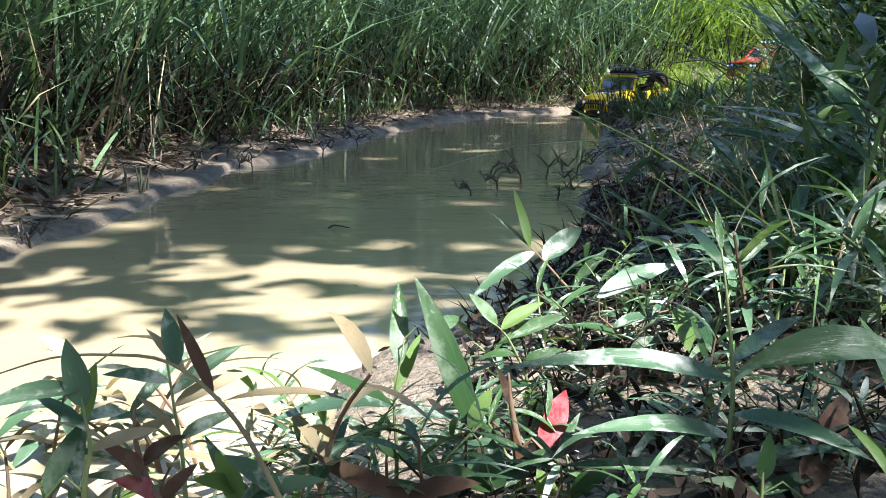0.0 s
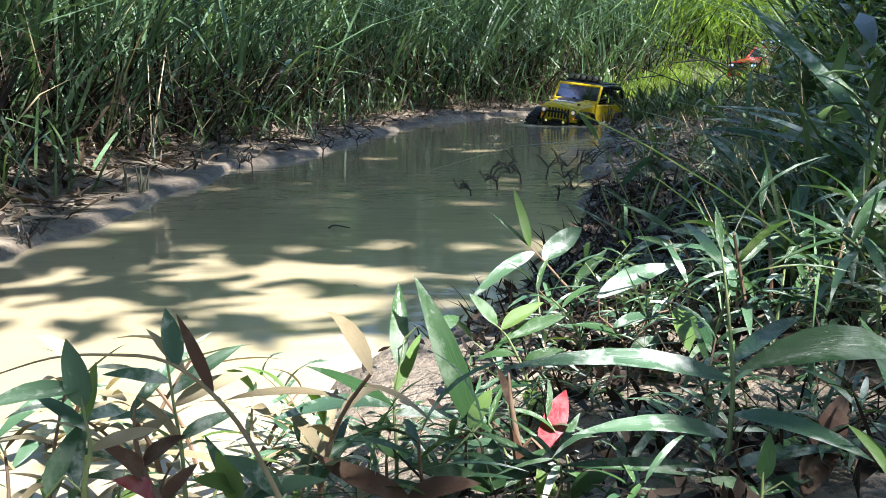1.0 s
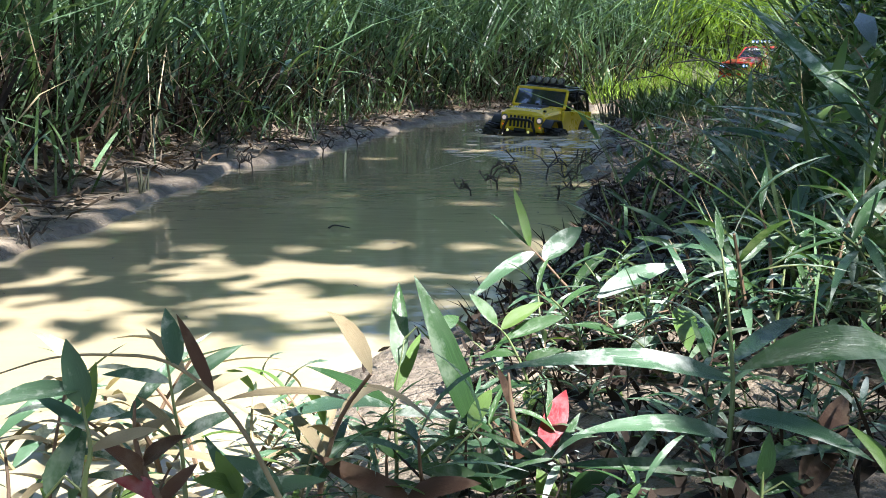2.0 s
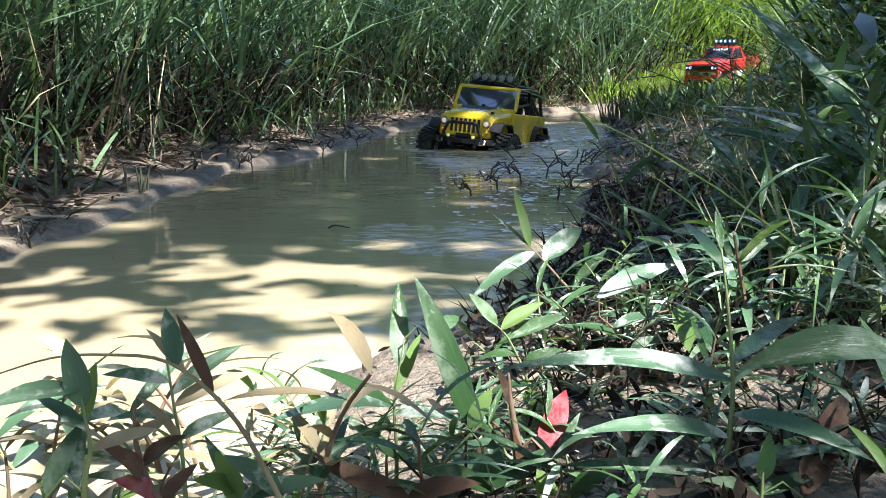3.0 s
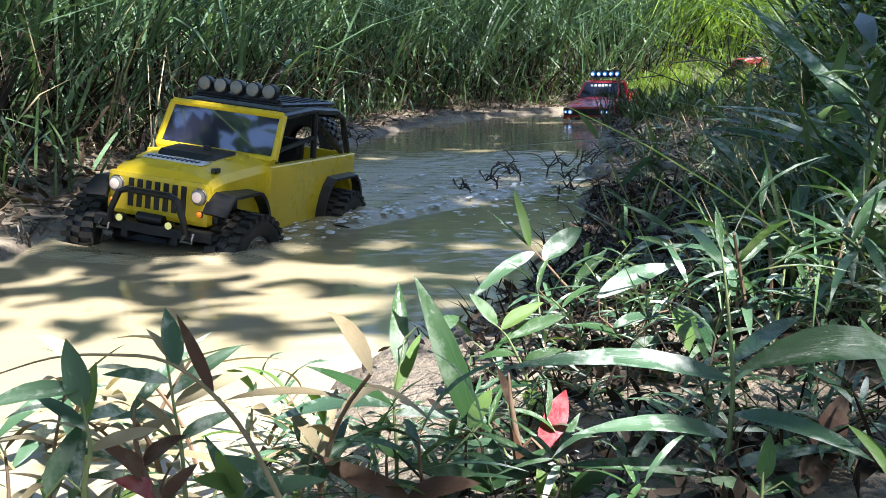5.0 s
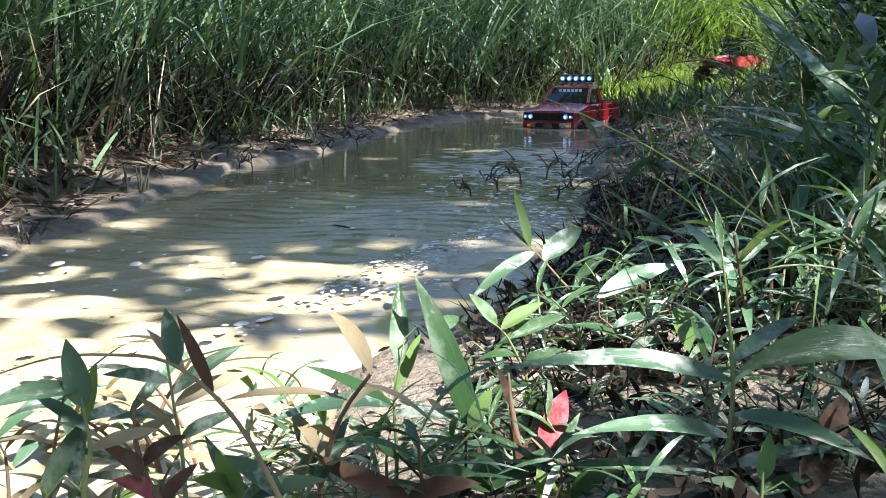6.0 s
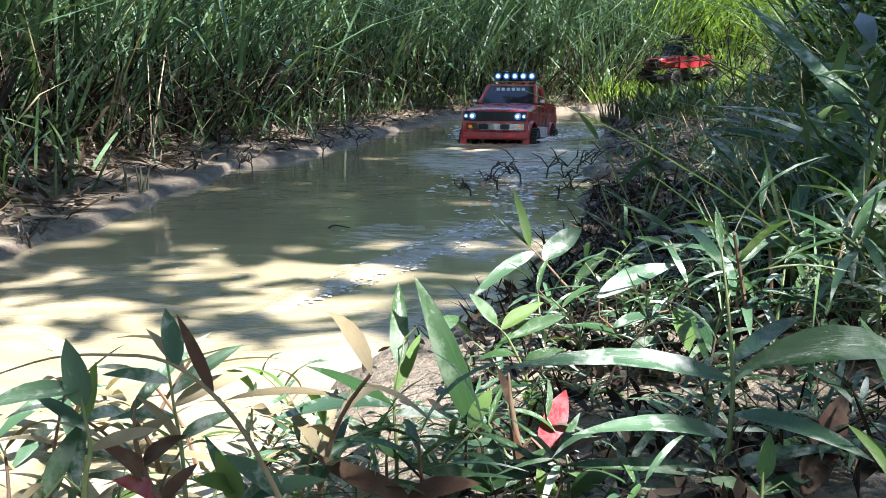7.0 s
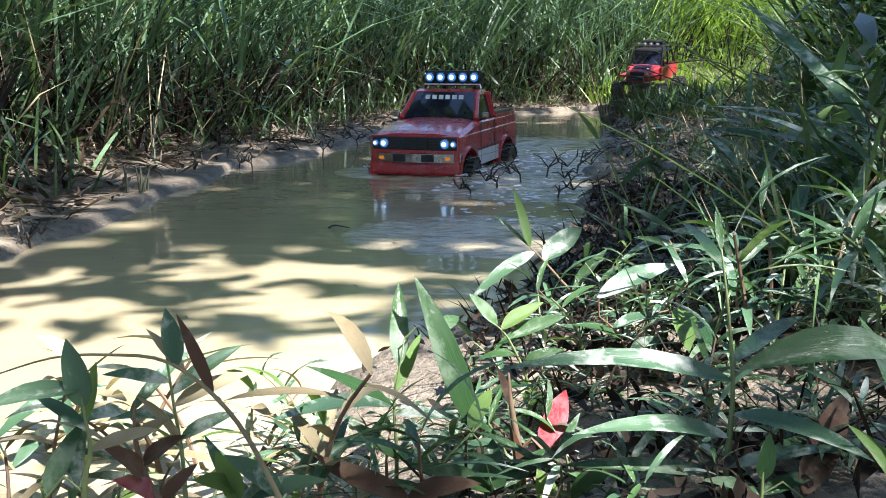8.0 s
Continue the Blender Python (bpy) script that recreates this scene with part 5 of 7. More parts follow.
# ---- unseen trees, added so that their crowns shade the pond ----
def build_trees():
    rng = np.random.default_rng(3)
    n = 70000
    gx, gy = scatter(rng, n, -3.4, 4.6, -0.9, 9.0)
    mid = np.interp(gy, POND_Y, POND_X)
    # leaf density follows the sun and shade wanted on the ground below
    over_pond = np.exp(-(((gx - mid) / 0.41) ** 6)) / (1 + np.exp(-(gy - 1.29) / 0.04)) / (1 + np.exp((gy - 4.3) / 0.15))
    glade = np.exp(-((((gx + 0.67) / 0.64) ** 6 + ((gy - 0.64) / 0.62) ** 6)))
    corner = np.exp(-(((gx - 0.04) / 0.07) ** 4 + ((gy - 0.345) / 0.05) ** 4)) + 1.2 * np.exp(-(((gx - 0.25) / 0.13) ** 4 + ((gy - 0.49) / 0.12) ** 4))
    far = np.clip((gx - 0.06 * gy + 0.3) * 2, 0, 1) * np.clip(gy - 3.8, 0, 1)
    leftfar = np.clip(-(gx + 0.22 * gy) * 2.0, 0, 1) * np.clip(gy - 2.5, 0, 1)
    right = np.clip((gx - 0.19 * gy) * 4, 0, 1) * np.clip(4.2 - gy, 0, 1)
    deep = np.clip((gx - 0.25 * gy + 0.03) * 6, 0, 1) * np.clip((3.4 - gy) * 2, 0, 1) * np.clip((gy - 0.55) * 6, 0, 1)
    lit = np.exp(-(((gx - 0.04) / 0.11) ** 4 + ((gy - 0.57) / 0.16) ** 4))
    bank = np.exp(-(((gx - mid + 0.62) / 0.36) ** 4 + ((gy - 2.8) / 0.9) ** 4))
    cover = 0.38 + 0.50 * over_pond - 0.38 * glade - 0.26 * far - 0.30 * leftfar - 0.10 * right + 0.48 * deep - 0.26 * lit + 0.34 * corner + 0.05 * bank
    cover = cover - 0.25 * np.exp(-(((gx + 0.75) / 0.28) ** 4 + ((gy - 1.35) / 0.25) ** 4))
    cover = cover * np.clip((6.6 - gy) / 1.2, 0, 1)
    patch = 0.5 + 0.5 * np.sin(gx * 13 + 2 * np.sin(gy * 9)) * np.sin(gy * 31 + 2.2 * np.sin(gx * 6))
    gaps = np.zeros(n)
    holes = [(0.04, 1.68, 0.10, 0.045), (0.12, 1.76, 0.08, 0.04), (0.07, 2.0, 0.08, 0.05), (0.10, 2.72, 0.14, 0.07), (0.24, 3.2, 0.12, 0.08), (0.40, 3.9, 0.14, 0.09), (-0.45, 1.32, 0.09, 0.04), (-0.52, 1.42, 0.08, 0.05), (-0.60, 1.36, 0.10, 0.05)]
    holes += [(rng.uniform(-0.55, 0.25), rng.uniform(1.02, 1.24), rng.uniform(0.06, 0.13), rng.uniform(0.025, 0.05)) for k in range(9)]
    for hx, hy, rx, ry in holes:
        gaps = np.maximum(gaps, np.exp(-(((gx - hx) / rx) ** 2 + ((gy - hy) / ry) ** 2)))
    patch = patch * (1 - over_pond) + (1 - 0.9 * gaps) * over_pond
    ok = rng.random(n) < cover * (0.15 + 1.25 * patch**1.5)
    gx, gy = gx[ok], gy[ok]
    z = rng.uniform(3.2, 4.8, len(gx))
    c = np.stack([gx + SUN_FROM.x / SUN_FROM.z * z, gy + SUN_FROM.y / SUN_FROM.z * z, z], -1)
    # unseen small leaves lower down, added to break up light over the near water
    m = 9000
    hx, hy = scatter(rng, m, -1.3, 0.25, 0.45, 1.25)
    fine = 0.5 + 0.5 * np.sin(hx * 7 + 2.2 * np.sin(hy * 9) + 1.0) * np.sin(hy * 25 + 2.2 * np.sin(hx * 4))
    sparse = 0.04 + 0.96 * np.clip((hy - 0.80) / 0.30, 0, 1)
    ok = rng.random(m) < 0.50 * fine**2 * sparse * np.clip((hx + 0.55) / 0.3, 0.3, 1)
    lz = rng.uniform(1.5, 2.2, ok.sum())
    low = np.stack([hx[ok] + SUN_FROM.x / SUN_FROM.z * lz, hy[ok] + SUN_FROM.y / SUN_FROM.z * lz, lz], -1)
    # more unseen leaves beside and behind the pond, added to hold back sky light
    wx, wy = scatter(rng, 52000, -10.0, 11.0, -9.0, 9.0)
    beyond = ((wx < -3.0) | (wx > 5.6) | (wy < -1.6)) & (rng.random(len(wx)) < 0.45 + 0.55 * clumpy(wx, wy, 0.5))
    wz = rng.uniform(3.2, 5.4, beyond.sum())
    wood = np.stack([wx[beyond] + SUN_FROM.x / SUN_FROM.z * wz, wy[beyond] + SUN_FROM.y / SUN_FROM.z * wz, wz], -1)
    trunks = np.array([(4.3, -2.9), (6.4, 2.2), (6.2, 6.6), (-4.5, -3.0), (-6.2, 3.6), (0.4, -6.5), (9.0, -6.0)])
    of_wood = np.argmin(((wood[:, None, :2] - trunks[None]) ** 2).sum(-1), axis=1)
    near = np.argmin(((c[:, None, :2] - trunks[None]) ** 2).sum(-1), axis=1)
    for i, (tx, ty) in enumerate(trunks):
        mine = c[near == i]
        g = float(ground_z(tx, ty)) - 0.05
        tree = thing("shade_tree", "unseen broadleaf tree added so that its crown shades the pond", "tree", pose(tx, ty, g), "trees round the pond")
        base = Vector((tx, ty, g))
        part("trunk", tube(bmesh.new(), smooth_line([(0, 0, 0), (0.06, 0.05, 1.2), (-0.04, 0.1, 2.4), (0.02, 0.0, 3.6)]), 0.16, 12, 0.5), BARK, tree, smooth=True)
        outer = wood[of_wood == i]
        if len(mine) < 8:
            mine = outer[:400]
        for k in range(10):
            q = Vector(mine[int(rng.integers(len(mine)))]) - base
            s = Vector((0, 0, 1.7 + 0.18 * k))
            part("limb", tube(bmesh.new(), smooth_line([s, s.lerp(q, 0.4) + Vector((0, 0, 0.3)), q]), 0.05, 7, 0.25), BARK, tree)
        if i == 0:
            leaf_cloud("low_foliage", "", CROWN, low - np.array(base), 0.095, 0.042, rng, parent=tree, flat=0.35)
        leaf_cloud("crown", "", CROWN, mine - np.array(base), 0.17, 0.078, rng, parent=tree, flat=0.45)
        leaf_cloud("outer_crown", "", CROWN, outer - np.array(base), 0.30, 0.13, rng, parent=tree, flat=0.45)


def build_far_shrubs():
    rng = np.random.default_rng(41)
    # backdrop bushes, added to give the water something green to reflect
    for i in range(16):
        a = radians(-62 + 124 * i / 15)
        r = rng.uniform(9.5, 12.5)
        x, y = r * math.sin(a), r * math.cos(a)
        h = rng.uniform(1.8, 2.8)
        g = float(ground_z(x, y)) - 0.05
        shrub = thing("tall_shrub", "leafy green backdrop shrub added behind the grass for water reflections", "shrub", pose(x, y, g), "shrubs behind the grass")
        for k in range(5):
            b = rng.uniform(0, 6.28)
            part("branch", tube(bmesh.new(), smooth_line([(0.1 * math.cos(b), 0.1 * math.sin(b), 0), (0.4 * math.cos(b), 0.4 * math.sin(b), h * 0.5), (0.9 * math.cos(b), 0.9 * math.sin(b), h * 0.9)], 3), 0.04, 6, 0.3), BARK, shrub)
        m = 1500
        lump = rng.normal(0, 1, (26, 3)) * np.array([0.8, 0.8, h * 0.26]) + np.array([0, 0, h * 0.5])
        p = lump[rng.integers(26, size=m)] + rng.normal(0, 1, (m, 3)) * 0.32
        p[:, 2] = np.clip(p[:, 2], 0.05, h)
        leaf_cloud("foliage", "", GRASS_SUNLIT if i % 3 == 0 else GRASS, p, 0.24, 0.10, rng, parent=shrub, flat=0.7)


# ---- moving water: rigid sheets of ripples that travel with the cars ----
def wake_mesh(length, spread, amp, seed):
    xs, ys = np.arange(-length, 0.36, 0.007), np.arange(-spread, spread + 0.001, 0.007)
    gx, gy = np.meshgrid(xs, ys)
    back = np.clip(-gx + 0.15, 0, None)
    arm = 0.10 + 0.30 * back
    u = np.abs(gy)
    fade = np.exp(-back / (0.7 * length)) * np.clip((gx + length) / 0.3, 0, 1)
    crest = (np.exp(-((u - arm) / 0.03) ** 2) + 0.6 * np.exp(-((u - arm * 0.72) / 0.025) ** 2)) * np.clip(back * 3 - 0.2, 0, 1)
    churn = np.clip(1 - u / (arm + 0.02), 0, 1) * np.clip(back * 6, 0, 1)
    rip = np.sin(gx * 70 + 2.5 * np.sin(gy * 23 + seed) + 3.2 * np.sin(gx * 13 + gy * 9 + seed)) * np.sin(gy * 38 + 2 * np.sin(gx * 17)) + 0.9 * np.sin(gx * 121 + gy * 60 + seed + 3 * np.sin(gy * 19))
    bow = np.exp(-((np.hypot((gx - 0.14) * 1.0, gy * 0.85) - 0.13) / 0.028) ** 2) * (gx > 0.05)
    z = amp * fade * (2.2 * crest * (1 + 0.25 * rip) + churn * (rip + 1.2)) + amp * 0.8 * bow * (1 + 0.2 * rip)
    edge = np.minimum(np.clip((spread - u) / 0.08, 0, 1), np.clip((0.34 - gx) / 0.08, 0, 1))
    z = z * edge - 0.0007
    nx, ny = len(xs), len(ys)
    faces = [(j * nx + i, j * nx + i + 1, (j + 1) * nx + i + 1, (j + 1) * nx + i) for j in range(ny - 1) for i in range(nx - 1)]
    keep = np.maximum.reduce([z.ravel()[np.array(faces)[:, k]] for k in range(4)]) > -0.0005
    faces = [f for f, k in zip(faces, keep) if k]
    return raw_mesh("wake", np.stack([gx, gy, z], -1).reshape(-1, 3), faces, CHURNED)


def ripple_mesh(length, width, amp, wave, seed, ridge=0.0, across=False):
    """A patch of short ripples, on a low ridge where one is given, that sinks to nothing at its rim."""
    xs, ys = np.arange(-length / 2, length / 2, 0.004), np.arange(-width / 2, width / 2, 0.004)
    gx, gy = np.meshgrid(xs, ys)
    rim = np.clip(1 - (gx / (length / 2)) ** 2 - (gy / (width / 2)) ** 2, 0, 1) ** 0.7
    k = 2 * np.pi / wave
    ux, uy = (gy, gx) if across else (gx, gy)
    lump = 0.55 + 0.45 * np.sin(gx * 31 + seed + 2 * np.sin(gy * 47)) * np.sin(gy * 53 + seed * 2 + 2 * np.sin(gx * 19))
    z = amp * rim * lump * (np.sin(ux * k * 0.5 + 2.2 * np.sin(uy * k * 0.35 + seed)) * np.sin(uy * k + 1.5 * np.sin(ux * k * 0.3) + 2.6 * np.sin(ux * k * 0.11 + uy * k * 0.19 + seed)) + 0.9) - 0.0006
    z = z + ridge * rim * np.exp(-(((gy + 0.012 * np.sin(gx * 9)) / 0.022) ** 2))
    nx, ny = len(xs), len(ys)
    faces = [(j * nx + i, j * nx + i + 1, (j + 1) * nx + i + 1, (j + 1) * nx + i) for j in range(ny - 1) for i in range(nx - 1)]
    keep = np.maximum.reduce([z.ravel()[np.array(faces)[:, k]] for k in range(4)]) > -0.0004
    return raw_mesh("ripples", np.stack([gx, gy, z], -1).reshape(-1, 3), [f for f, q in zip(faces, keep) if q], CHURNED)


STEM_DARK = mat_plain("rush", (0.045, 0.055, 0.03), 0.6, var=0.3, scale=80)
CROWN = mat_leaf("crown_leaf", (0.04, 0.09, 0.025), (0.09, 0.16, 0.04), 0.1, trans=0.2, island=True)
build_back_grass()
build_trail_grass()
build_right_bank()
build_near_grass()
build_rough_grass()
build_litter()
build_clods()
build_random_plants()
build_twigs()
build_trees()
build_far_shrubs()


# ---- plants beside the camera, one call each ----
stalk_plant("bamboo_grass", "bamboo-like grass with long dusty arching leaves", [(0.1179, 0.4135, 0.0431), (0.1201, 0.4178, 0.0665), (0.1222, 0.4224, 0.0923), (0.1205, 0.4279, 0.1228), (0.1174, 0.433, 0.1509)], 0.0017, STEM_GREEN, [
    ((0.121, 0.4229, 0.0951), (0.0218, 0.4046, 0.1062), 0.0144, 0.0084, LEAF_PALE),
    ((0.1196, 0.4188, 0.0722), (0.0518, 0.4, 0.0806), 0.0116, 0.0061, LEAF_PALE),
    ((0.1229, 0.4208, 0.0834), (0.1655, 0.3791, 0.0775), 0.0118, 0.0041, LEAF_PALE),
    ((0.1201, 0.4168, 0.0614), (0.169, 0.4086, 0.0721), 0.008, 0.0024, LEAF_PALE),
    ((0.1186, 0.4161, 0.0576), (0.048, 0.4073, 0.0647), 0.0085, 0.0028, LEAF),
    ((0.1194, 0.4317, 0.1439), (0.114, 0.4944, 0.1531), 0.0066, 0.002, LEAF),
    ((0.1177, 0.4329, 0.1505), (0.1174, 0.4458, 0.1655), 0.0039, 0.0005, LEAF),
    ((0.1229, 0.4245, 0.1041), (0.1791, 0.5057, 0.1035), 0.0094, 0.0031, LEAF),
])
stalk_plant("bamboo_grass", "bamboo-like grass with a broad dusty leaf", [(0.1325, 0.2819, 0.1023), (0.1325, 0.286, 0.1246), (0.1309, 0.29, 0.147)], 0.0012, STEM_GREEN, [
    ((0.1358, 0.2906, 0.1502), (0.082, 0.2794, 0.1443), 0.0147, 0.0042, LEAF),
    ((0.1325, 0.2825, 0.1054), (0.1202, 0.2958, 0.1225), 0.0066, 0.0017, LEAF_FRESH),
    ((0.1325, 0.2871, 0.131), (0.1435, 0.3501, 0.1421), 0.0071, 0.0011, LEAF),
])
stalk_plant("bamboo_grass", "bamboo-like grass with upright green leaves", [(-0.0227, 0.4699, 0.0178), (-0.0222, 0.4747, 0.0444), (-0.0233, 0.4791, 0.0684), (-0.0184, 0.4844, 0.0977)], 0.0013, STEM_GREEN, [
    ((0.0146, 0.4764, 0.0537), (-0.0138, 0.4898, 0.1275), 0.0146, 0.0022, LEAF),
    ((-0.0233, 0.4824, 0.087), (-0.022, 0.5087, 0.1201), 0.0094, 0.0011, LEAF),
    ((-0.0249, 0.4787, 0.0662), (-0.0687, 0.5013, 0.0791), 0.0083, 0.0028, LEAF),
    ((-0.0238, 0.4788, 0.0668), (-0.0696, 0.401, 0.086), 0.013, 0.0045, LEAF_PALE),
    ((-0.0222, 0.4777, 0.0609), (0.0103, 0.4772, 0.0582), 0.0081, 0.0032, LEAF_PALE),
    ((-0.0227, 0.48, 0.0737), (-0.0112, 0.5139, 0.0926), 0.0067, 0.0011, LEAF_FRESH),
    ((-0.0211, 0.4747, 0.0444), (-0.001, 0.4534, 0.039), 0.009, 0.0021, LEAF),
    ((-0.0233, 0.474, 0.0404), (-0.0498, 0.4776, 0.0604), 0.0081, 0.0022, LEAF),
    ((-0.0065, 0.4844, 0.0977), (0.0085, 0.5446, 0.0938), 0.0098, 0.0014, LEAF),
])
stalk_plant("bamboo_grass", "leaning bamboo-like grass stem with a fresh tip leaf", [(0.1334, 0.7526, 0.0075), (0.1301, 0.7561, 0.0266), (0.0954, 0.762, 0.0595), (0.0752, 0.766, 0.0815), (0.0642, 0.7679, 0.0923)], 0.002, STEM_BROWN, [
    ((0.0642, 0.7678, 0.0915), (0.0524, 0.7757, 0.1355), 0.0078, 0.0013, LEAF_FRESH),
    ((0.0676, 0.7669, 0.0865), (0.0198, 0.7412, 0.0569), 0.0133, 0.0033, LEAF_PALE),
    ((0.0752, 0.766, 0.0815), (0.1066, 0.7902, 0.1033), 0.018, 0.0017, LEAF_PALE),
    ((0.0642, 0.7679, 0.0923), (0.0351, 0.7823, 0.1158), 0.0043, 0.0009, LEAF),
    ((0.0954, 0.762, 0.0595), (0.1292, 0.807, 0.0835), 0.0095, 0.0017, LEAF),
    ((0.1081, 0.7597, 0.047), (0.1408, 0.8316, 0.051), 0.0079, 0.0013, LEAF),
])
stalk_plant("bamboo_grass", "low bamboo-like grass with drooping green leaves", [(0.0524, 0.5911, 0.0133), (0.0507, 0.5958, 0.0397), (0.0389, 0.6006, 0.0662), (0.0289, 0.6024, 0.0761)], 0.0013, STEM_GREEN, [
    ((0.0322, 0.6021, 0.0744), (0.0157, 0.6152, 0.0904), 0.0088, 0.0014, LEAF),
    ((0.0356, 0.6015, 0.0711), (0.0607, 0.6142, 0.0853), 0.0102, 0.0017, LEAF_FRESH),
    ((0.0406, 0.6006, 0.0662), (0.0748, 0.6224, 0.0745), 0.0102, 0.002, LEAF),
    ((0.0457, 0.5994, 0.0595), (0.0188, 0.5982, 0.0529), 0.0087, 0.002, LEAF),
    ((0.049, 0.5976, 0.0496), (0.0725, 0.5994, 0.0595), 0.0094, 0.0027, LEAF),
    ((0.0507, 0.5958, 0.0397), (0.0247, 0.5755, 0.0394), 0.0086, 0.002, LEAF),
    ((0.0524, 0.5952, 0.0364), (0.0568, 0.5524, 0.0241), 0.0149, 0.001, LEAF_FRESH),
    ((0.0517, 0.5934, 0.0265), (0.0832, 0.576, 0.0426), 0.0079, 0.002, LEAF),
])
stalk_plant("bamboo_grass", "bamboo-like grass with pale mottled leaves", [(0.1308, 0.6266, -0.0147), (0.1236, 0.6336, 0.024), (0.1129, 0.6394, 0.0556), (0.0986, 0.6419, 0.0697)], 0.0014, STEM_BROWN, [
    ((0.0979, 0.6439, 0.081), (0.1517, 0.6674, 0.0982), 0.016, 0.0036, LEAF_PALE),
    ((0.1022, 0.64, 0.0592), (0.1436, 0.6419, 0.0697), 0.0121, 0.0029, LEAF_PALE),
    ((0.1129, 0.6394, 0.0556), (0.0783, 0.6215, 0.0694), 0.0099, 0.0021, LEAF),
    ((0.1165, 0.6378, 0.0469), (0.1394, 0.6297, 0.0583), 0.0121, 0.0028, LEAF_PALE),
    ((0.1504, 0.6429, 0.075), (0.1416, 0.5798, 0.0634), 0.015, 0.0014, LEAF_FRESH),
    ((0.1576, 0.6419, 0.0697), (0.154, 0.5798, 0.0634), 0.0116, 0.0014, LEAF),
    ((0.1236, 0.6336, 0.024), (0.1449, 0.5783, 0.0554), 0.0116, 0.0027, LEAF),
    ((0.1272, 0.6317, 0.0135), (0.0867, 0.5568, 0.0488), 0.0087, 0.002, LEAF_FRESH),
])
stalk_plant("withered_stalk", "withered brown stalk with a red-flushed leaf", [(0.0359, 0.4417, 0.0304), (0.0341, 0.4462, 0.0555), (0.0308, 0.4499, 0.0755), (0.0295, 0.4526, 0.0905)], 0.0026, STEM_BROWN, [
    ((0.0453, 0.4463, 0.056), (0.0578, 0.4704, 0.0768), 0.012, 0.001, LEAF_RED),
    ((0.0377, 0.4446, 0.0465), (0.0702, 0.4284, 0.0691), 0.0105, 0.002, LEAF_DRY),
    ((0.0308, 0.4499, 0.0755), (0.0244, 0.453, 0.093), 0.0046, 0.0008, LEAF_DRY),
    ((0.0372, 0.4435, 0.0404), (0.0289, 0.439, 0.0714), 0.0076, 0.0008, LEAF_DRY),
])
stalk_plant("fallen_leaf", "curled reddish-brown fallen leaf on plants", [(-0.0109, 0.3851, 0.0547), (-0.0138, 0.3861, 0.0601)], 0.0009, STEM_BROWN, [
    ((-0.0175, 0.3867, 0.0632), (-0.0518, 0.3985, 0.0726), 0.0103, -0.0022, LEAF_DRY),
    ((-0.0151, 0.3863, 0.061), (0.0151, 0.3871, 0.0654), 0.0098, 0.0018, LEAF_DRY),
])
stalk_plant("reed_stem", "arching straw-coloured dead reed stem", [(-0.05, 0.3269, 0.0699), (-0.0595, 0.3312, 0.0938), (-0.0728, 0.3349, 0.1143), (-0.0917, 0.3376, 0.1292), (-0.1126, 0.3381, 0.1318), (-0.1315, 0.3379, 0.1307), (-0.1524, 0.3368, 0.1244)], 0.0012, STRAW, [
    ((-0.0731, 0.3362, 0.1214), (-0.092, 0.3503, 0.1429), 0.0046, 0.0012, LEAF_DRY),
    ((-0.0875, 0.3377, 0.1296), (-0.0959, 0.3506, 0.145), 0.0073, 0.001, LEAF_PALE),
    ((-0.086, 0.3374, 0.1277), (-0.1025, 0.3494, 0.1379), 0.0046, 0.0006, STRAW),
])
stalk_plant("bamboo_grass", "sunlit bamboo-like grass with bleached leaves", [(-0.1064, 0.2913, 0.098), (-0.1047, 0.2943, 0.1145), (-0.1064, 0.2963, 0.1253), (-0.1101, 0.2997, 0.1443)], 0.0012, STEM_GREEN, [
    ((-0.1061, 0.2967, 0.1274), (-0.1121, 0.3003, 0.1476), 0.0081, 0.0008, LEAF_PALE),
    ((-0.1081, 0.2976, 0.1327), (-0.1322, 0.2871, 0.1307), 0.0069, 0.0023, LEAF_PALE),
    ((-0.1178, 0.2919, 0.1013), (-0.1098, 0.3056, 0.1207), 0.0075, 0.001, LEAF),
    ((-0.1051, 0.2961, 0.1245), (-0.1064, 0.3088, 0.1381), 0.0044, 0.0005, LEAF_FRESH),
    ((-0.1039, 0.2943, 0.1145), (-0.09, 0.3146, 0.1142), 0.0052, 0.0014, STRAW),
    ((-0.1056, 0.2955, 0.1212), (-0.1254, 0.3069, 0.1279), 0.0044, 0.0014, LEAF_PALE),
])
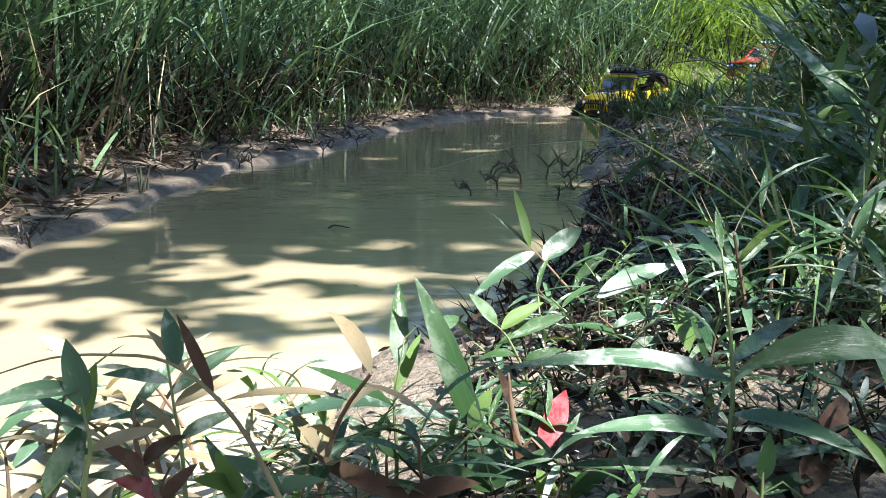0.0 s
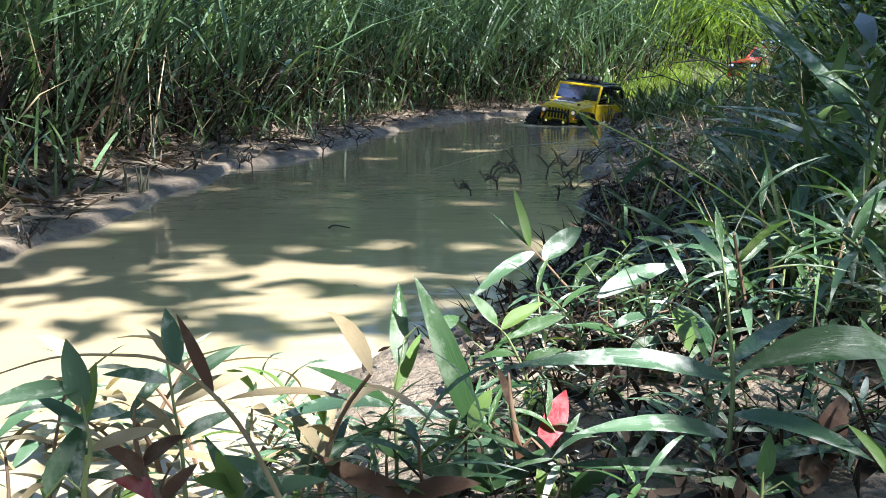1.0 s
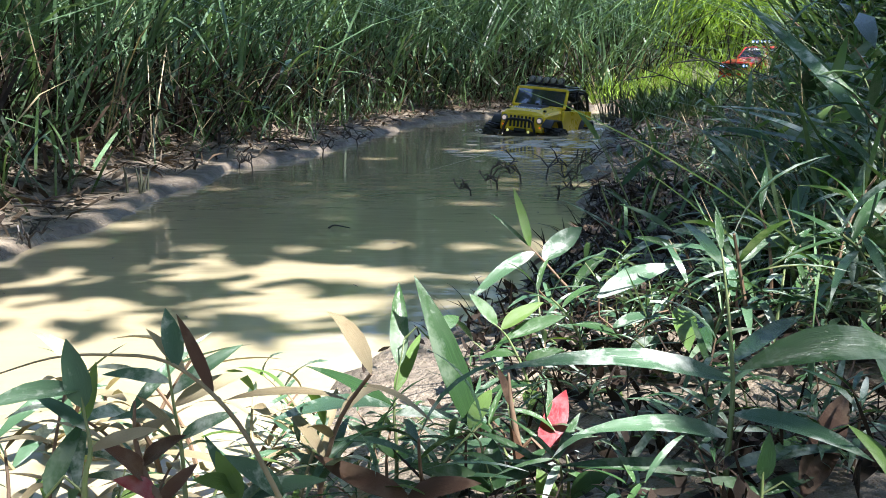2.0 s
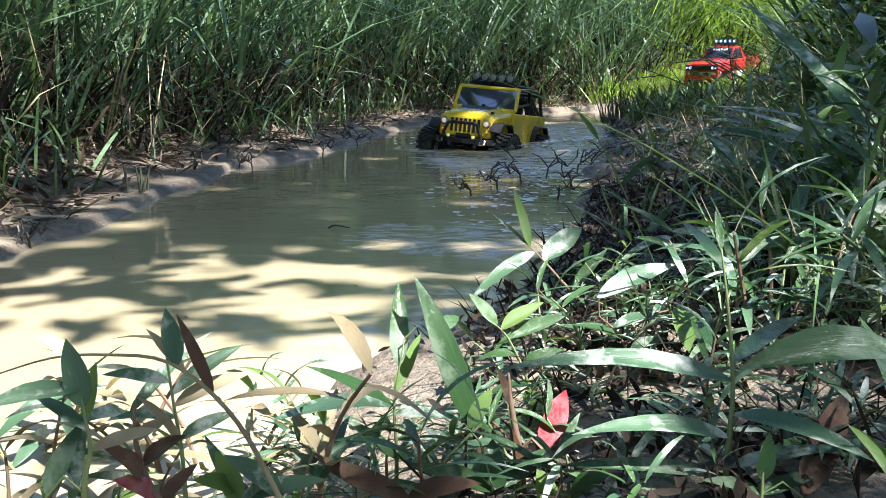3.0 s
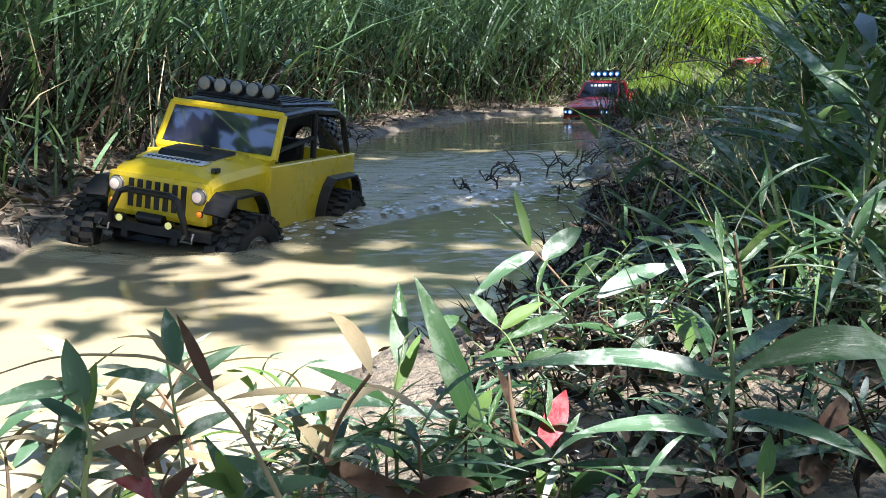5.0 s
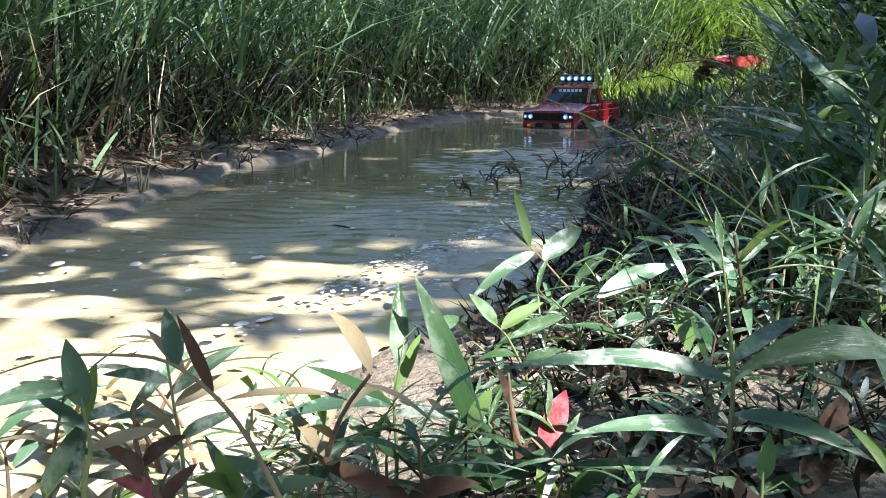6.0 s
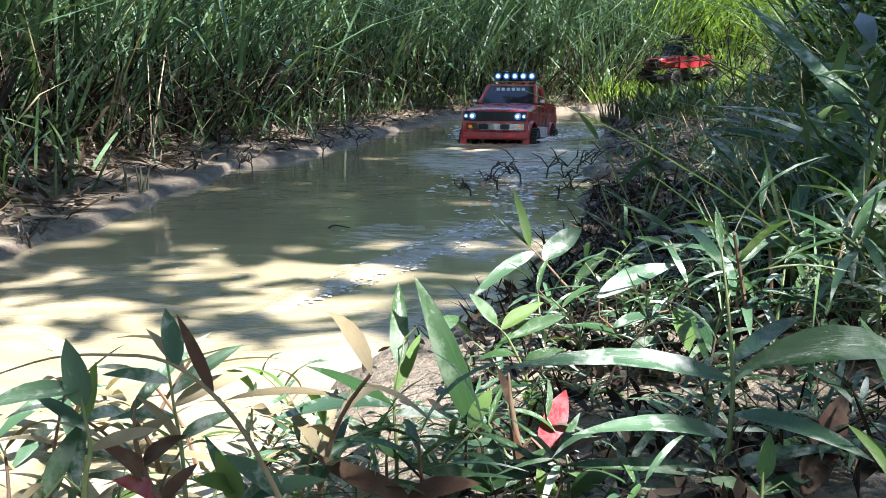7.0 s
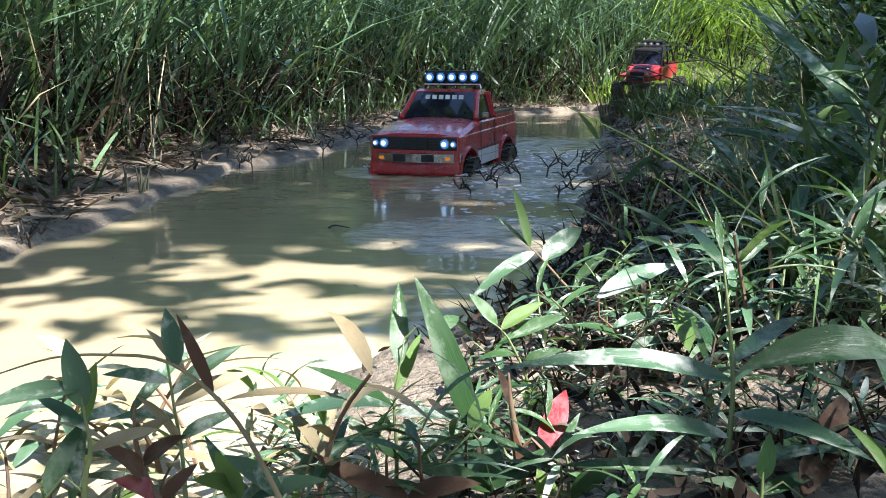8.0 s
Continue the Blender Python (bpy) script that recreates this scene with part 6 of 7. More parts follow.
stalk_plant("bamboo_grass", "sunlit bamboo-like grass stem with paired leaves", [(-0.1032, 0.3947, 0.0516), (-0.1051, 0.3988, 0.0739), (-0.1082, 0.402, 0.0918), (-0.111, 0.4052, 0.1097), (-0.1123, 0.4069, 0.1187)], 0.0013, STEM_GREEN, [
    ((-0.1101, 0.4035, 0.1003), (-0.1373, 0.4043, 0.1044), 0.0077, 0.0018, LEAF_PALE),
    ((-0.1096, 0.4028, 0.0963), (-0.0824, 0.4161, 0.1138), 0.0078, 0.0018, LEAF_PALE),
    ((-0.1089, 0.402, 0.0918), (-0.0805, 0.4237, 0.0994), 0.0088, 0.0023, STRAW),
    ((-0.1078, 0.4012, 0.0874), (-0.1319, 0.3914, 0.0896), 0.0072, 0.0022, LEAF_PALE),
    ((-0.106, 0.3992, 0.0762), (-0.1178, 0.3836, 0.1026), 0.0075, 0.0013, STRAW),
    ((-0.106, 0.3996, 0.0784), (-0.0828, 0.4016, 0.0896), 0.0068, 0.0018, LEAF_PALE),
    ((-0.111, 0.4048, 0.1075), (-0.1057, 0.417, 0.1183), 0.0046, 0.0007, LEAF),
])
stalk_plant("withered_stalk", "crumpled brown withered stalk with curled leaves", [(-0.0973, 0.338, 0.075), (-0.1021, 0.3401, 0.0865), (-0.106, 0.3425, 0.0999), (-0.1064, 0.3449, 0.1133)], 0.0022, STEM_BROWN, [
    ((-0.1017, 0.3401, 0.0865), (-0.1145, 0.3326, 0.1016), 0.0088, 0.0015, LEAF_DRY),
    ((-0.1041, 0.3411, 0.0922), (-0.0885, 0.3428, 0.1018), 0.0078, 0.0012, LEAF_DRY),
    ((-0.106, 0.3425, 0.0999), (-0.0943, 0.3439, 0.1076), 0.0058, 0.0008, STRAW),
    ((-0.1002, 0.339, 0.0807), (-0.1107, 0.3306, 0.0905), 0.0085, 0.0012, LEAF_RED),
    ((-0.0982, 0.3387, 0.0788), (-0.0869, 0.3506, 0.0884), 0.0059, 0.001, LEAF_DRY),
])
stalk_plant("bamboo_grass", "low sunlit bamboo-like grass with green leaves", [(-0.0747, 0.3654, 0.058), (-0.0769, 0.3673, 0.0684), (-0.0785, 0.3684, 0.0746)], 0.001, STEM_GREEN, [
    ((-0.0758, 0.3669, 0.0663), (-0.0849, 0.3704, 0.0854), 0.0089, 0.0011, LEAF_FRESH),
    ((-0.06, 0.3673, 0.0684), (-0.0798, 0.3606, 0.0875), 0.0096, 0.0017, LEAF_PALE),
    ((-0.0779, 0.3677, 0.0705), (-0.0913, 0.359, 0.0786), 0.0083, 0.0017, LEAF_FRESH),
    ((-0.0747, 0.3669, 0.0663), (-0.0914, 0.3809, 0.0877), 0.006, 0.0009, LEAF_PALE),
    ((-0.0726, 0.3673, 0.0684), (-0.0442, 0.3779, 0.0707), 0.0086, 0.0021, LEAF_PALE),
])
stalk_plant("bamboo_grass", "low bamboo-like grass with overlapping green leaves", [(0.021, 0.4212, 0.0293), (0.0214, 0.4238, 0.0437), (0.0205, 0.4251, 0.0509)], 0.0012, STEM_GREEN, [
    ((0.0258, 0.4243, 0.0466), (-0.0138, 0.4167, 0.0605), 0.0106, 0.0024, LEAF),
    ((0.0161, 0.4234, 0.0413), (0.0219, 0.4378, 0.065), 0.0123, 0.0012, LEAF),
    ((0.0453, 0.4229, 0.0389), (0.0404, 0.4261, 0.0566), 0.0112, 0.0012, LEAF_FRESH),
    ((0.0234, 0.4242, 0.0461), (0.0524, 0.4467, 0.058), 0.009, 0.0015, LEAF),
    ((0.021, 0.4247, 0.0485), (-0.001, 0.4557, 0.0518), 0.0091, 0.002, LEAF_PALE),
    ((0.0551, 0.4238, 0.0437), (0.0705, 0.4161, 0.0572), 0.0106, 0.0019, LEAF),
    ((0.0112, 0.429, 0.0724), (0.0242, 0.4992, 0.0675), 0.0079, 0.0011, LEAF_FRESH),
])
stalk_plant("bamboo_grass", "shaded bamboo-like grass with narrow leaves", [(0.1276, 0.3935, 0.0448), (0.1287, 0.3972, 0.065), (0.1301, 0.3996, 0.0784)], 0.0011, STEM_GREEN, [
    ((0.1292, 0.3967, 0.0627), (0.1314, 0.4002, 0.082), 0.0077, 0.0009, LEAF),
    ((0.1287, 0.3959, 0.0583), (0.1062, 0.4062, 0.0588), 0.0069, 0.0018, LEAF),
    ((0.1301, 0.3955, 0.056), (0.1551, 0.4066, 0.0611), 0.0078, 0.0018, LEAF),
    ((0.1446, 0.3955, 0.056), (0.1822, 0.4512, 0.083), 0.0145, 0.0019, LEAF_DRY),
    ((0.1287, 0.398, 0.0695), (0.1609, 0.4381, 0.0665), 0.0067, 0.0014, LEAF),
])
stalk_plant("bamboo_grass", "tall bamboo-like grass with grey-green blades", [(0.2835, 0.8103, -0.0667), (0.2651, 0.8267, 0.0239), (0.2536, 0.8382, 0.0873), (0.2444, 0.8455, 0.128), (0.2384, 0.8521, 0.1642)], 0.0018, STEM_GREEN, [
    ((0.2513, 0.8398, 0.0963), (0.2246, 0.9039, 0.17), 0.0066, 0.0047, LEAF),
    ((0.2467, 0.8447, 0.1235), (0.2904, 0.9013, 0.1556), 0.0085, 0.0028, LEAF),
    ((0.2421, 0.848, 0.1416), (0.2183, 0.9043, 0.1719), 0.0095, 0.0024, LEAF_PALE),
    ((0.2559, 0.8365, 0.0782), (0.3099, 0.8953, 0.1221), 0.0104, 0.0024, LEAF),
    ((0.2582, 0.8341, 0.0646), (0.222, 0.8694, 0.0916), 0.0103, 0.0047, LEAF_PALE),
    ((0.2614, 0.8316, 0.051), (0.3126, 0.8686, 0.0869), 0.0112, 0.0028, LEAF),
])
stalk_plant("bamboo_grass", "tall bamboo-like grass with fresh leaf tips", [(0.3683, 0.9075, -0.0914), (0.3631, 0.9239, -0.0003), (0.358, 0.9404, 0.0908), (0.3528, 0.9532, 0.1617), (0.3518, 0.9615, 0.2072)], 0.0021, STEM_GREEN, [
    ((0.3528, 0.9542, 0.1667), (0.3991, 0.9596, 0.1971), 0.0134, 0.0031, LEAF_FRESH),
    ((0.3549, 0.9514, 0.1516), (0.3168, 0.9569, 0.1819), 0.0134, 0.0031, LEAF),
    ((0.358, 0.945, 0.1161), (0.3905, 0.9214, 0.154), 0.0142, 0.004, LEAF),
    ((0.359, 0.9404, 0.0908), (0.2807, 0.8857, 0.0693), 0.013, 0.007, LEAF_PALE),
    ((0.3611, 0.9368, 0.0706), (0.3905, 0.9134, 0.1099), 0.0132, 0.003, LEAF),
    ((0.3518, 0.9587, 0.1921), (0.3799, 1.0003, 0.2535), 0.0104, 0.0016, LEAF_FRESH),
    ((0.3631, 0.9313, 0.0402), (0.3002, 0.8788, 0.031), 0.012, 0.005, LEAF),
    ((0.3642, 0.9276, 0.02), (0.382, 0.8831, 0.0549), 0.013, 0.003, LEAF_PALE),
])
stalk_plant("grass_clump", "long drooping grass blades hanging over the bank", [(0.4171, 0.8875, 0.0789), (0.4074, 0.8953, 0.1221), (0.3976, 0.8996, 0.1461)], 0.0019, STEM_GREEN, [
    ((0.3976, 0.9005, 0.1508), (0.2747, 0.9747, 0.2806), 0.011, 0.008, LEAF),
    ((0.4025, 0.8979, 0.1365), (0.2099, 0.8572, 0.1923), 0.0123, 0.0161, LEAF_PALE),
    ((0.3976, 0.8953, 0.1221), (0.3019, 0.848, 0.1416), 0.0133, 0.0057, LEAF),
    ((0.3976, 0.8927, 0.1077), (0.2538, 0.785, 0.0743), 0.0138, 0.0092, LEAF_PALE),
    ((0.3927, 0.8987, 0.1413), (0.3271, 0.9642, 0.2224), 0.01, 0.007, LEAF),
])
stalk_plant("bamboo_grass", "bamboo-like grass with silvery leaves on dark mud", [(0.2145, 0.8201, -0.0124), (0.2076, 0.8283, 0.0329), (0.1983, 0.8357, 0.0737), (0.1868, 0.839, 0.0918)], 0.0018, STEM_BROWN, [
    ((0.1868, 0.8395, 0.0945), (0.2632, 0.8357, 0.0737), 0.0156, 0.0055, LEAF_PALE),
    ((0.1891, 0.839, 0.0918), (0.1425, 0.853, 0.1131), 0.0093, 0.0028, LEAF),
    ((0.1983, 0.8357, 0.0737), (0.1528, 0.8283, 0.0889), 0.0101, 0.0027, LEAF),
    ((0.2016, 0.8332, 0.0601), (0.2438, 0.8218, 0.0531), 0.0119, 0.0037, LEAF),
    ((0.2043, 0.8316, 0.051), (0.1581, 0.7999, 0.0442), 0.0118, 0.0036, LEAF_PALE),
    ((0.208, 0.8283, 0.0329), (0.2365, 0.7781, 0.0359), 0.0125, 0.0045, LEAF),
    ((0.2099, 0.8267, 0.0239), (0.1585, 0.775, 0.0189), 0.0116, 0.0036, LEAF),
])
stalk_plant("bamboo_grass", "thin bamboo-like grass leaning over the water", [(0.2466, 1.1185, -0.0485), (0.2279, 1.1306, 0.0189), (0.1968, 1.1439, 0.0924), (0.1718, 1.1528, 0.1414), (0.1532, 1.1583, 0.172)], 0.0015, STEM_GREEN, [
    ((0.1731, 1.1526, 0.1402), (0.1482, 1.1586, 0.1733), 0.0075, 0.0012, LEAF_FRESH),
    ((0.1968, 1.1439, 0.0924), (0.2341, 1.1506, 0.1291), 0.0087, 0.0019, LEAF),
    ((0.2092, 1.1395, 0.0679), (0.1718, 1.1439, 0.0924), 0.0075, 0.0019, LEAF),
    ((0.2279, 1.1306, 0.0189), (0.1171, 1.0422, 0.0919), 0.0083, 0.0036, LEAF_PALE),
    ((0.2217, 1.134, 0.0372), (0.259, 1.1406, 0.074), 0.01, 0.0025, LEAF),
])

stalk_plant("grass_clump", "one long pale grass blade arching out of the bank", [(0.3615, 0.7691, 0.0989), (0.3491, 0.7958, 0.134), (0.3445, 0.8211, 0.1613)], 0.0020, STEM_GREEN, [
    ((0.3454, 0.8211, 0.1613), (0.2848, 1.0265, 0.286), 0.0125, 0.008, LEAF_PALE),
    ((0.3448, 0.7973, 0.1425), (0.2304, 0.9545, 0.1688), 0.0105, 0.012, LEAF),
    ((0.3448, 0.7966, 0.1382), (0.2483, 0.9884, 0.1878), 0.0100, 0.010, LEAF_PALE),
    ((0.3534, 0.7942, 0.1254), (0.2823, 0.7457, 0.082), 0.0110, 0.006, LEAF_PALE),
])
stalk_plant("reed_stem", "pair of thin pale green reeds with sheathed joints", [(0.2547, 0.7742, 0.0146), (0.2551, 0.8242, 0.0665), (0.2544, 0.8754, 0.1245), (0.2524, 0.902, 0.1595)], 0.0019, STEM_GREEN, [
    ((0.2551, 0.8242, 0.0665), (0.2963, 0.8953, 0.1221), 0.0045, 0.002, LEAF_FRESH),
    ((0.2563, 0.8741, 0.1174), (0.2207, 0.8536, 0.1167), 0.0050, 0.002, LEAF),
])
stalk_plant("reed_stem", "thin pale green reed with sheathed joints", [(0.2468, 0.7944, 0.0136), (0.2542, 0.8455, 0.0718), (0.2612, 0.8979, 0.1365), (0.268, 0.9276, 0.1883)], 0.0016, STEM_GREEN, [
    ((0.2612, 0.8979, 0.1365), (0.3059, 0.9432, 0.1624), 0.0060, 0.002, LEAF),
    ((0.268, 0.9253, 0.1761), (0.2838, 0.9744, 0.2224), 0.0050, 0.001, LEAF),
])
stalk_plant("bamboo_grass", "bamboo-like grass with glossy bluish leaves", [(0.1975, 0.7757, 0.0231), (0.196, 0.8218, 0.0531), (0.1934, 0.8677, 0.0823)], 0.0014, STEM_BROWN, [
    ((0.1958, 0.8693, 0.0907), (0.2629, 0.827, 0.0818), 0.0110, 0.010, LEAF),
    ((0.1963, 0.8686, 0.0869), (0.1392, 0.8242, 0.0665), 0.0100, 0.006, LEAF_PALE),
    ((0.196, 0.8218, 0.0531), (0.2514, 0.8866, 0.0741), 0.0080, 0.003, LEAF),
    ((0.1982, 0.8096, 0.042), (0.1455, 0.7792, 0.0423), 0.0110, 0.004, LEAF_PALE),
    ((0.198, 0.7975, 0.0311), (0.2424, 0.7991, 0.0398), 0.0090, 0.003, LEAF_FRESH),
])
stalk_plant("bamboo_grass", "bamboo-like grass with broad hanging leaves", [(0.2638, 0.6808, 0.0601), (0.2823, 0.7472, 0.0901), (0.2912, 0.8149, 0.1272), (0.2868, 0.8604, 0.1543)], 0.0016, STEM_GREEN, [
    ((0.2903, 0.826, 0.1326), (0.242, 0.7457, 0.082), 0.0120, 0.004, LEAF_PALE),
    ((0.2885, 0.7927, 0.1169), (0.2306, 0.7691, 0.0989), 0.0110, 0.005, LEAF),
    ((0.287, 0.7813, 0.1099), (0.3311, 0.7751, 0.1322), 0.0110, 0.005, LEAF_PALE),
    ((0.2823, 0.7472, 0.0901), (0.2259, 0.6808, 0.0601), 0.0130, 0.004, LEAF),
    ((0.2731, 0.7142, 0.0762), (0.2857, 0.6614, 0.0649), 0.0120, 0.004, LEAF_PALE),
    ((0.2868, 0.8604, 0.1543), (0.2222, 0.9038, 0.1691), 0.0090, 0.008, LEAF),
    ((0.2868, 0.8604, 0.1543), (0.3391, 0.9083, 0.194), 0.0090, 0.003, LEAF_FRESH),
])


def foam_mesh(points, size, rng):
    """Small flat-domed bubbles that sit on the water, drawn out a little each its own way."""
    n, sides = len(points), 7
    a = np.arange(sides) * 2 * np.pi / sides
    rim = np.stack([np.cos(a), np.sin(a), np.zeros(sides)], -1)
    dome = np.concatenate([rim, rim * 0.6 + np.array([0, 0, 0.45]), [[0, 0, 0.6]]])
    r = size * (0.4 + 1.6 * rng.random(n) ** 3)
    scale = np.stack([r * rng.uniform(0.8, 2.4, n), r, r * 0.5], -1)
    turn = rng.normal(0, 0.5, n)
    v = dome[None] * scale[:, None, :]
    v = np.stack([v[..., 0] * np.cos(turn)[:, None] - v[..., 1] * np.sin(turn)[:, None], v[..., 0] * np.sin(turn)[:, None] + v[..., 1] * np.cos(turn)[:, None], v[..., 2]], -1) + points[:, None, :]
    m = 2 * sides + 1
    one = [(i, (i + 1) % sides, sides + (i + 1) % sides, sides + i) for i in range(sides)] + [(sides + i, sides + (i + 1) % sides, 2 * sides) for i in range(sides)]
    return raw_mesh("foam", v.reshape(-1, 3), [tuple(k * m + i for i in f) for k in range(n) for f in one], FOAM_GLINT)


def build_wake(label, length, spread, amp, seed):
    wake = tagged(new("wake", wake_mesh(length, spread, amp, seed)), label, "water ripples")
    # pale flecks as foam and painted glints on crests along the arms and behind the wheels
    rng = np.random.default_rng(int(70 + seed))
    back = rng.random(520) ** 1.6 * 0.8 * length * 0.7
    side = np.where(rng.random(520) < 0.5, -1, 1)
    y = side * (0.10 + 0.30 * back) + rng.normal(0, 0.022, 520)
    y[::3] = rng.normal(0, 0.06, len(y[::3])) + side[::3] * 0.08
    foam = new("foam", foam_mesh(np.stack([0.15 - back, y, np.full(520, 0.008)], -1), 0.0038, rng))
    foam.parent = wake
    return wake


def build_foam(label, length, width, count, size, seed):
    rng = np.random.default_rng(seed)
    x, y = rng.uniform(-0.5, 0.5, count), rng.uniform(-0.5, 0.5, count)
    keep = (x * x + y * y < 0.25) & (rng.random(count) < 0.3 + 0.7 * clumpy(x * length, y * width, 9))
    return tagged(new("foam", foam_mesh(np.stack([x * length, y * width, np.full(count, 0.002)], -1)[keep], size, rng)), label, "foam", kind="stuff")



JEEP_WAKE = build_wake("rippled brown wake behind the yellow car", 1.4, 0.6, 0.0055, 1.0)
PICKUP_WAKE = build_wake("rippled brown wake behind the red pickup", 1.1, 0.55, 0.0050, 2.0)
TRAIL_RIPPLES = tagged(new("ripples", ripple_mesh(0.80, 0.14, 0.0026, 0.036, 0.7, 0.005, True)), "streak of steep glinting ripples trailing over brown water", "water ripples")
SHORE_RIPPLES = tagged(new("ripples", ripple_mesh(0.40, 0.36, 0.0026, 0.038, 2.1)), "short glinting ripples lapping at the muddy shore", "water ripples")
# the streak and shore bubbles also paint the sky's glints on the chop
STREAK_FOAM_GLINTS = build_foam("streak of pale bubbles that also stand in for sky glints on chop", 0.74, 0.075, 900, 0.0020, 81)
POND_FOAM = build_foam("scattered pale bubbles adrift on brown water", 0.95, 1.0, 420, 0.0023, 82)
SHORE_FOAM_GLINTS = build_foam("pale bubbles that also stand in for sky glints on shore ripples", 0.34, 0.9, 620, 0.0034, 83)
FAR_RIPPLES = tagged(new("ripples", ripple_mesh(0.70, 1.05, 0.0044, 0.064, 4.3)), "short glinting ripples lapping at the muddy shore", "water ripples")


# ---- how things move ----
def glide(rows):
    """Rows of (t, values...) resampled smoothly every tenth of a second."""
    a = np.array(rows, float)
    t, v = a[:, 0], a[:, 1:]
    slope = np.zeros_like(v)
    slope[1:-1] = (v[2:] - v[:-2]) / (t[2:] - t[:-2])[:, None]
    slope[0], slope[-1] = (v[1] - v[0]) / (t[1] - t[0]), (v[-1] - v[-2]) / (t[-1] - t[-2])
    out = []
    for k in range(81):
        s = k / 10
        i = int(np.clip(np.searchsorted(t, s, side="right") - 1, 0, len(t) - 2))
        h = t[i + 1] - t[i]
        u = (s - t[i]) / h
        p = (2 * u**3 - 3 * u**2 + 1) * v[i] + (u**3 - 2 * u**2 + u) * h * slope[i] + (3 * u**2 - 2 * u**3) * v[i + 1] + (u**3 - u**2) * h * slope[i + 1]
        out.append((s, p))
    return out


# seconds, x, y, z, heading, nose-down, lean
JEEP_WAY = [(0.0, 0.765, 4.42, -0.062, -136, 3, -1), (0.5, 0.622, 4.23, -0.088, -127, -3, -1), (1.0, 0.500, 3.92, -0.088, -121, -2, -6), (1.5, 0.410, 3.66, -0.094, -118, -1, -6.5),
            (2.8, 0.157, 2.994, -0.080, -111.5, -5, -3), (3.5, 0.012, 2.561, -0.061, -113.7, -1, -10.3), (4.0, -0.114, 2.205, -0.064, -113.5, -0.5, -10.5), (4.5, -0.209, 1.847, -0.066, -105.5, 0.5, -12),
            (5.2, -0.350, 1.300, -0.062, -109, -2, -4), (5.8, -0.512, 0.815, -0.058, -117, -4, 3), (6.3, -0.68, 0.42, -0.02, -118, -5, 3), (7.0, -0.86, 0.02, 0.010, -116, -1, 0), (8.0, -1.05, -0.38, 0.02, -116, 0, 0)]
PICKUP_WAY = [(0.0, 1.76, 5.78, 0.068, -142, 1, 0), (1.7, 1.74, 5.76, 0.068, -141, 1, 0), (2.8, 1.53, 5.64, 0.066, -135, 3, 0), (3.5, 1.28, 5.34, 0.060, -127, 5, -1), (4.1, 0.935, 4.78, 0.000, -125, 8.5, -0.5),
              (4.7, 0.715, 4.44, -0.075, -116, 6, 0.5), (5.8, 0.515, 3.84, -0.096, -118.5, 1, 0.4), (6.5, 0.300, 3.47, -0.086, -118, -2, 0.6), (7.0, 0.200, 3.10, -0.075, -106, -4, 0), (7.5, 0.114, 2.72, -0.064, -105.5, -1.5, -0.8), (8.0, 0.010, 2.29, -0.068, -108.2, 0.9, 0)]
CRAWLER_WAY = [(0.0, 2.10, 6.10, 0.07, -150, 0, 0), (3.0, 2.02, 6.06, 0.07, -150, 0, 0), (4.7, 1.83, 5.98, 0.06, -150, 0, 0), (5.8, 1.66, 5.87, 0.07, -152, 0, 2), (6.5, 1.42, 5.66, 0.07, -152, 1, 3), (7.0, 1.21, 5.42, 0.068, -146, 2, 2),
               (7.5, 1.03, 5.06, 0.048, -134, 3, 0), (8.0, 0.915, 4.70, 0.028, -118, 6, -2)]


def drive(car, wheels, way, steer=0.0):
    rows = glide(way)
    walk(car, [(t, pose(p[0], p[1], p[2], p[5], p[4], p[3])) for t, p in rows])
    run, last, rolled = 0.0, rows[0][1], []
    for t, p in rows:
        run += math.hypot(p[0] - last[0], p[1] - last[1])
        last = p
        rolled.append((t, run))
    for w, x, y, r in wheels:
        turn = steer if x > 0 else 0
        walk(w, [(t, pose(x, y, r, 0, 0, turn) @ Matrix.Rotation(s / r, 4, "Y")) for t, s in rolled])


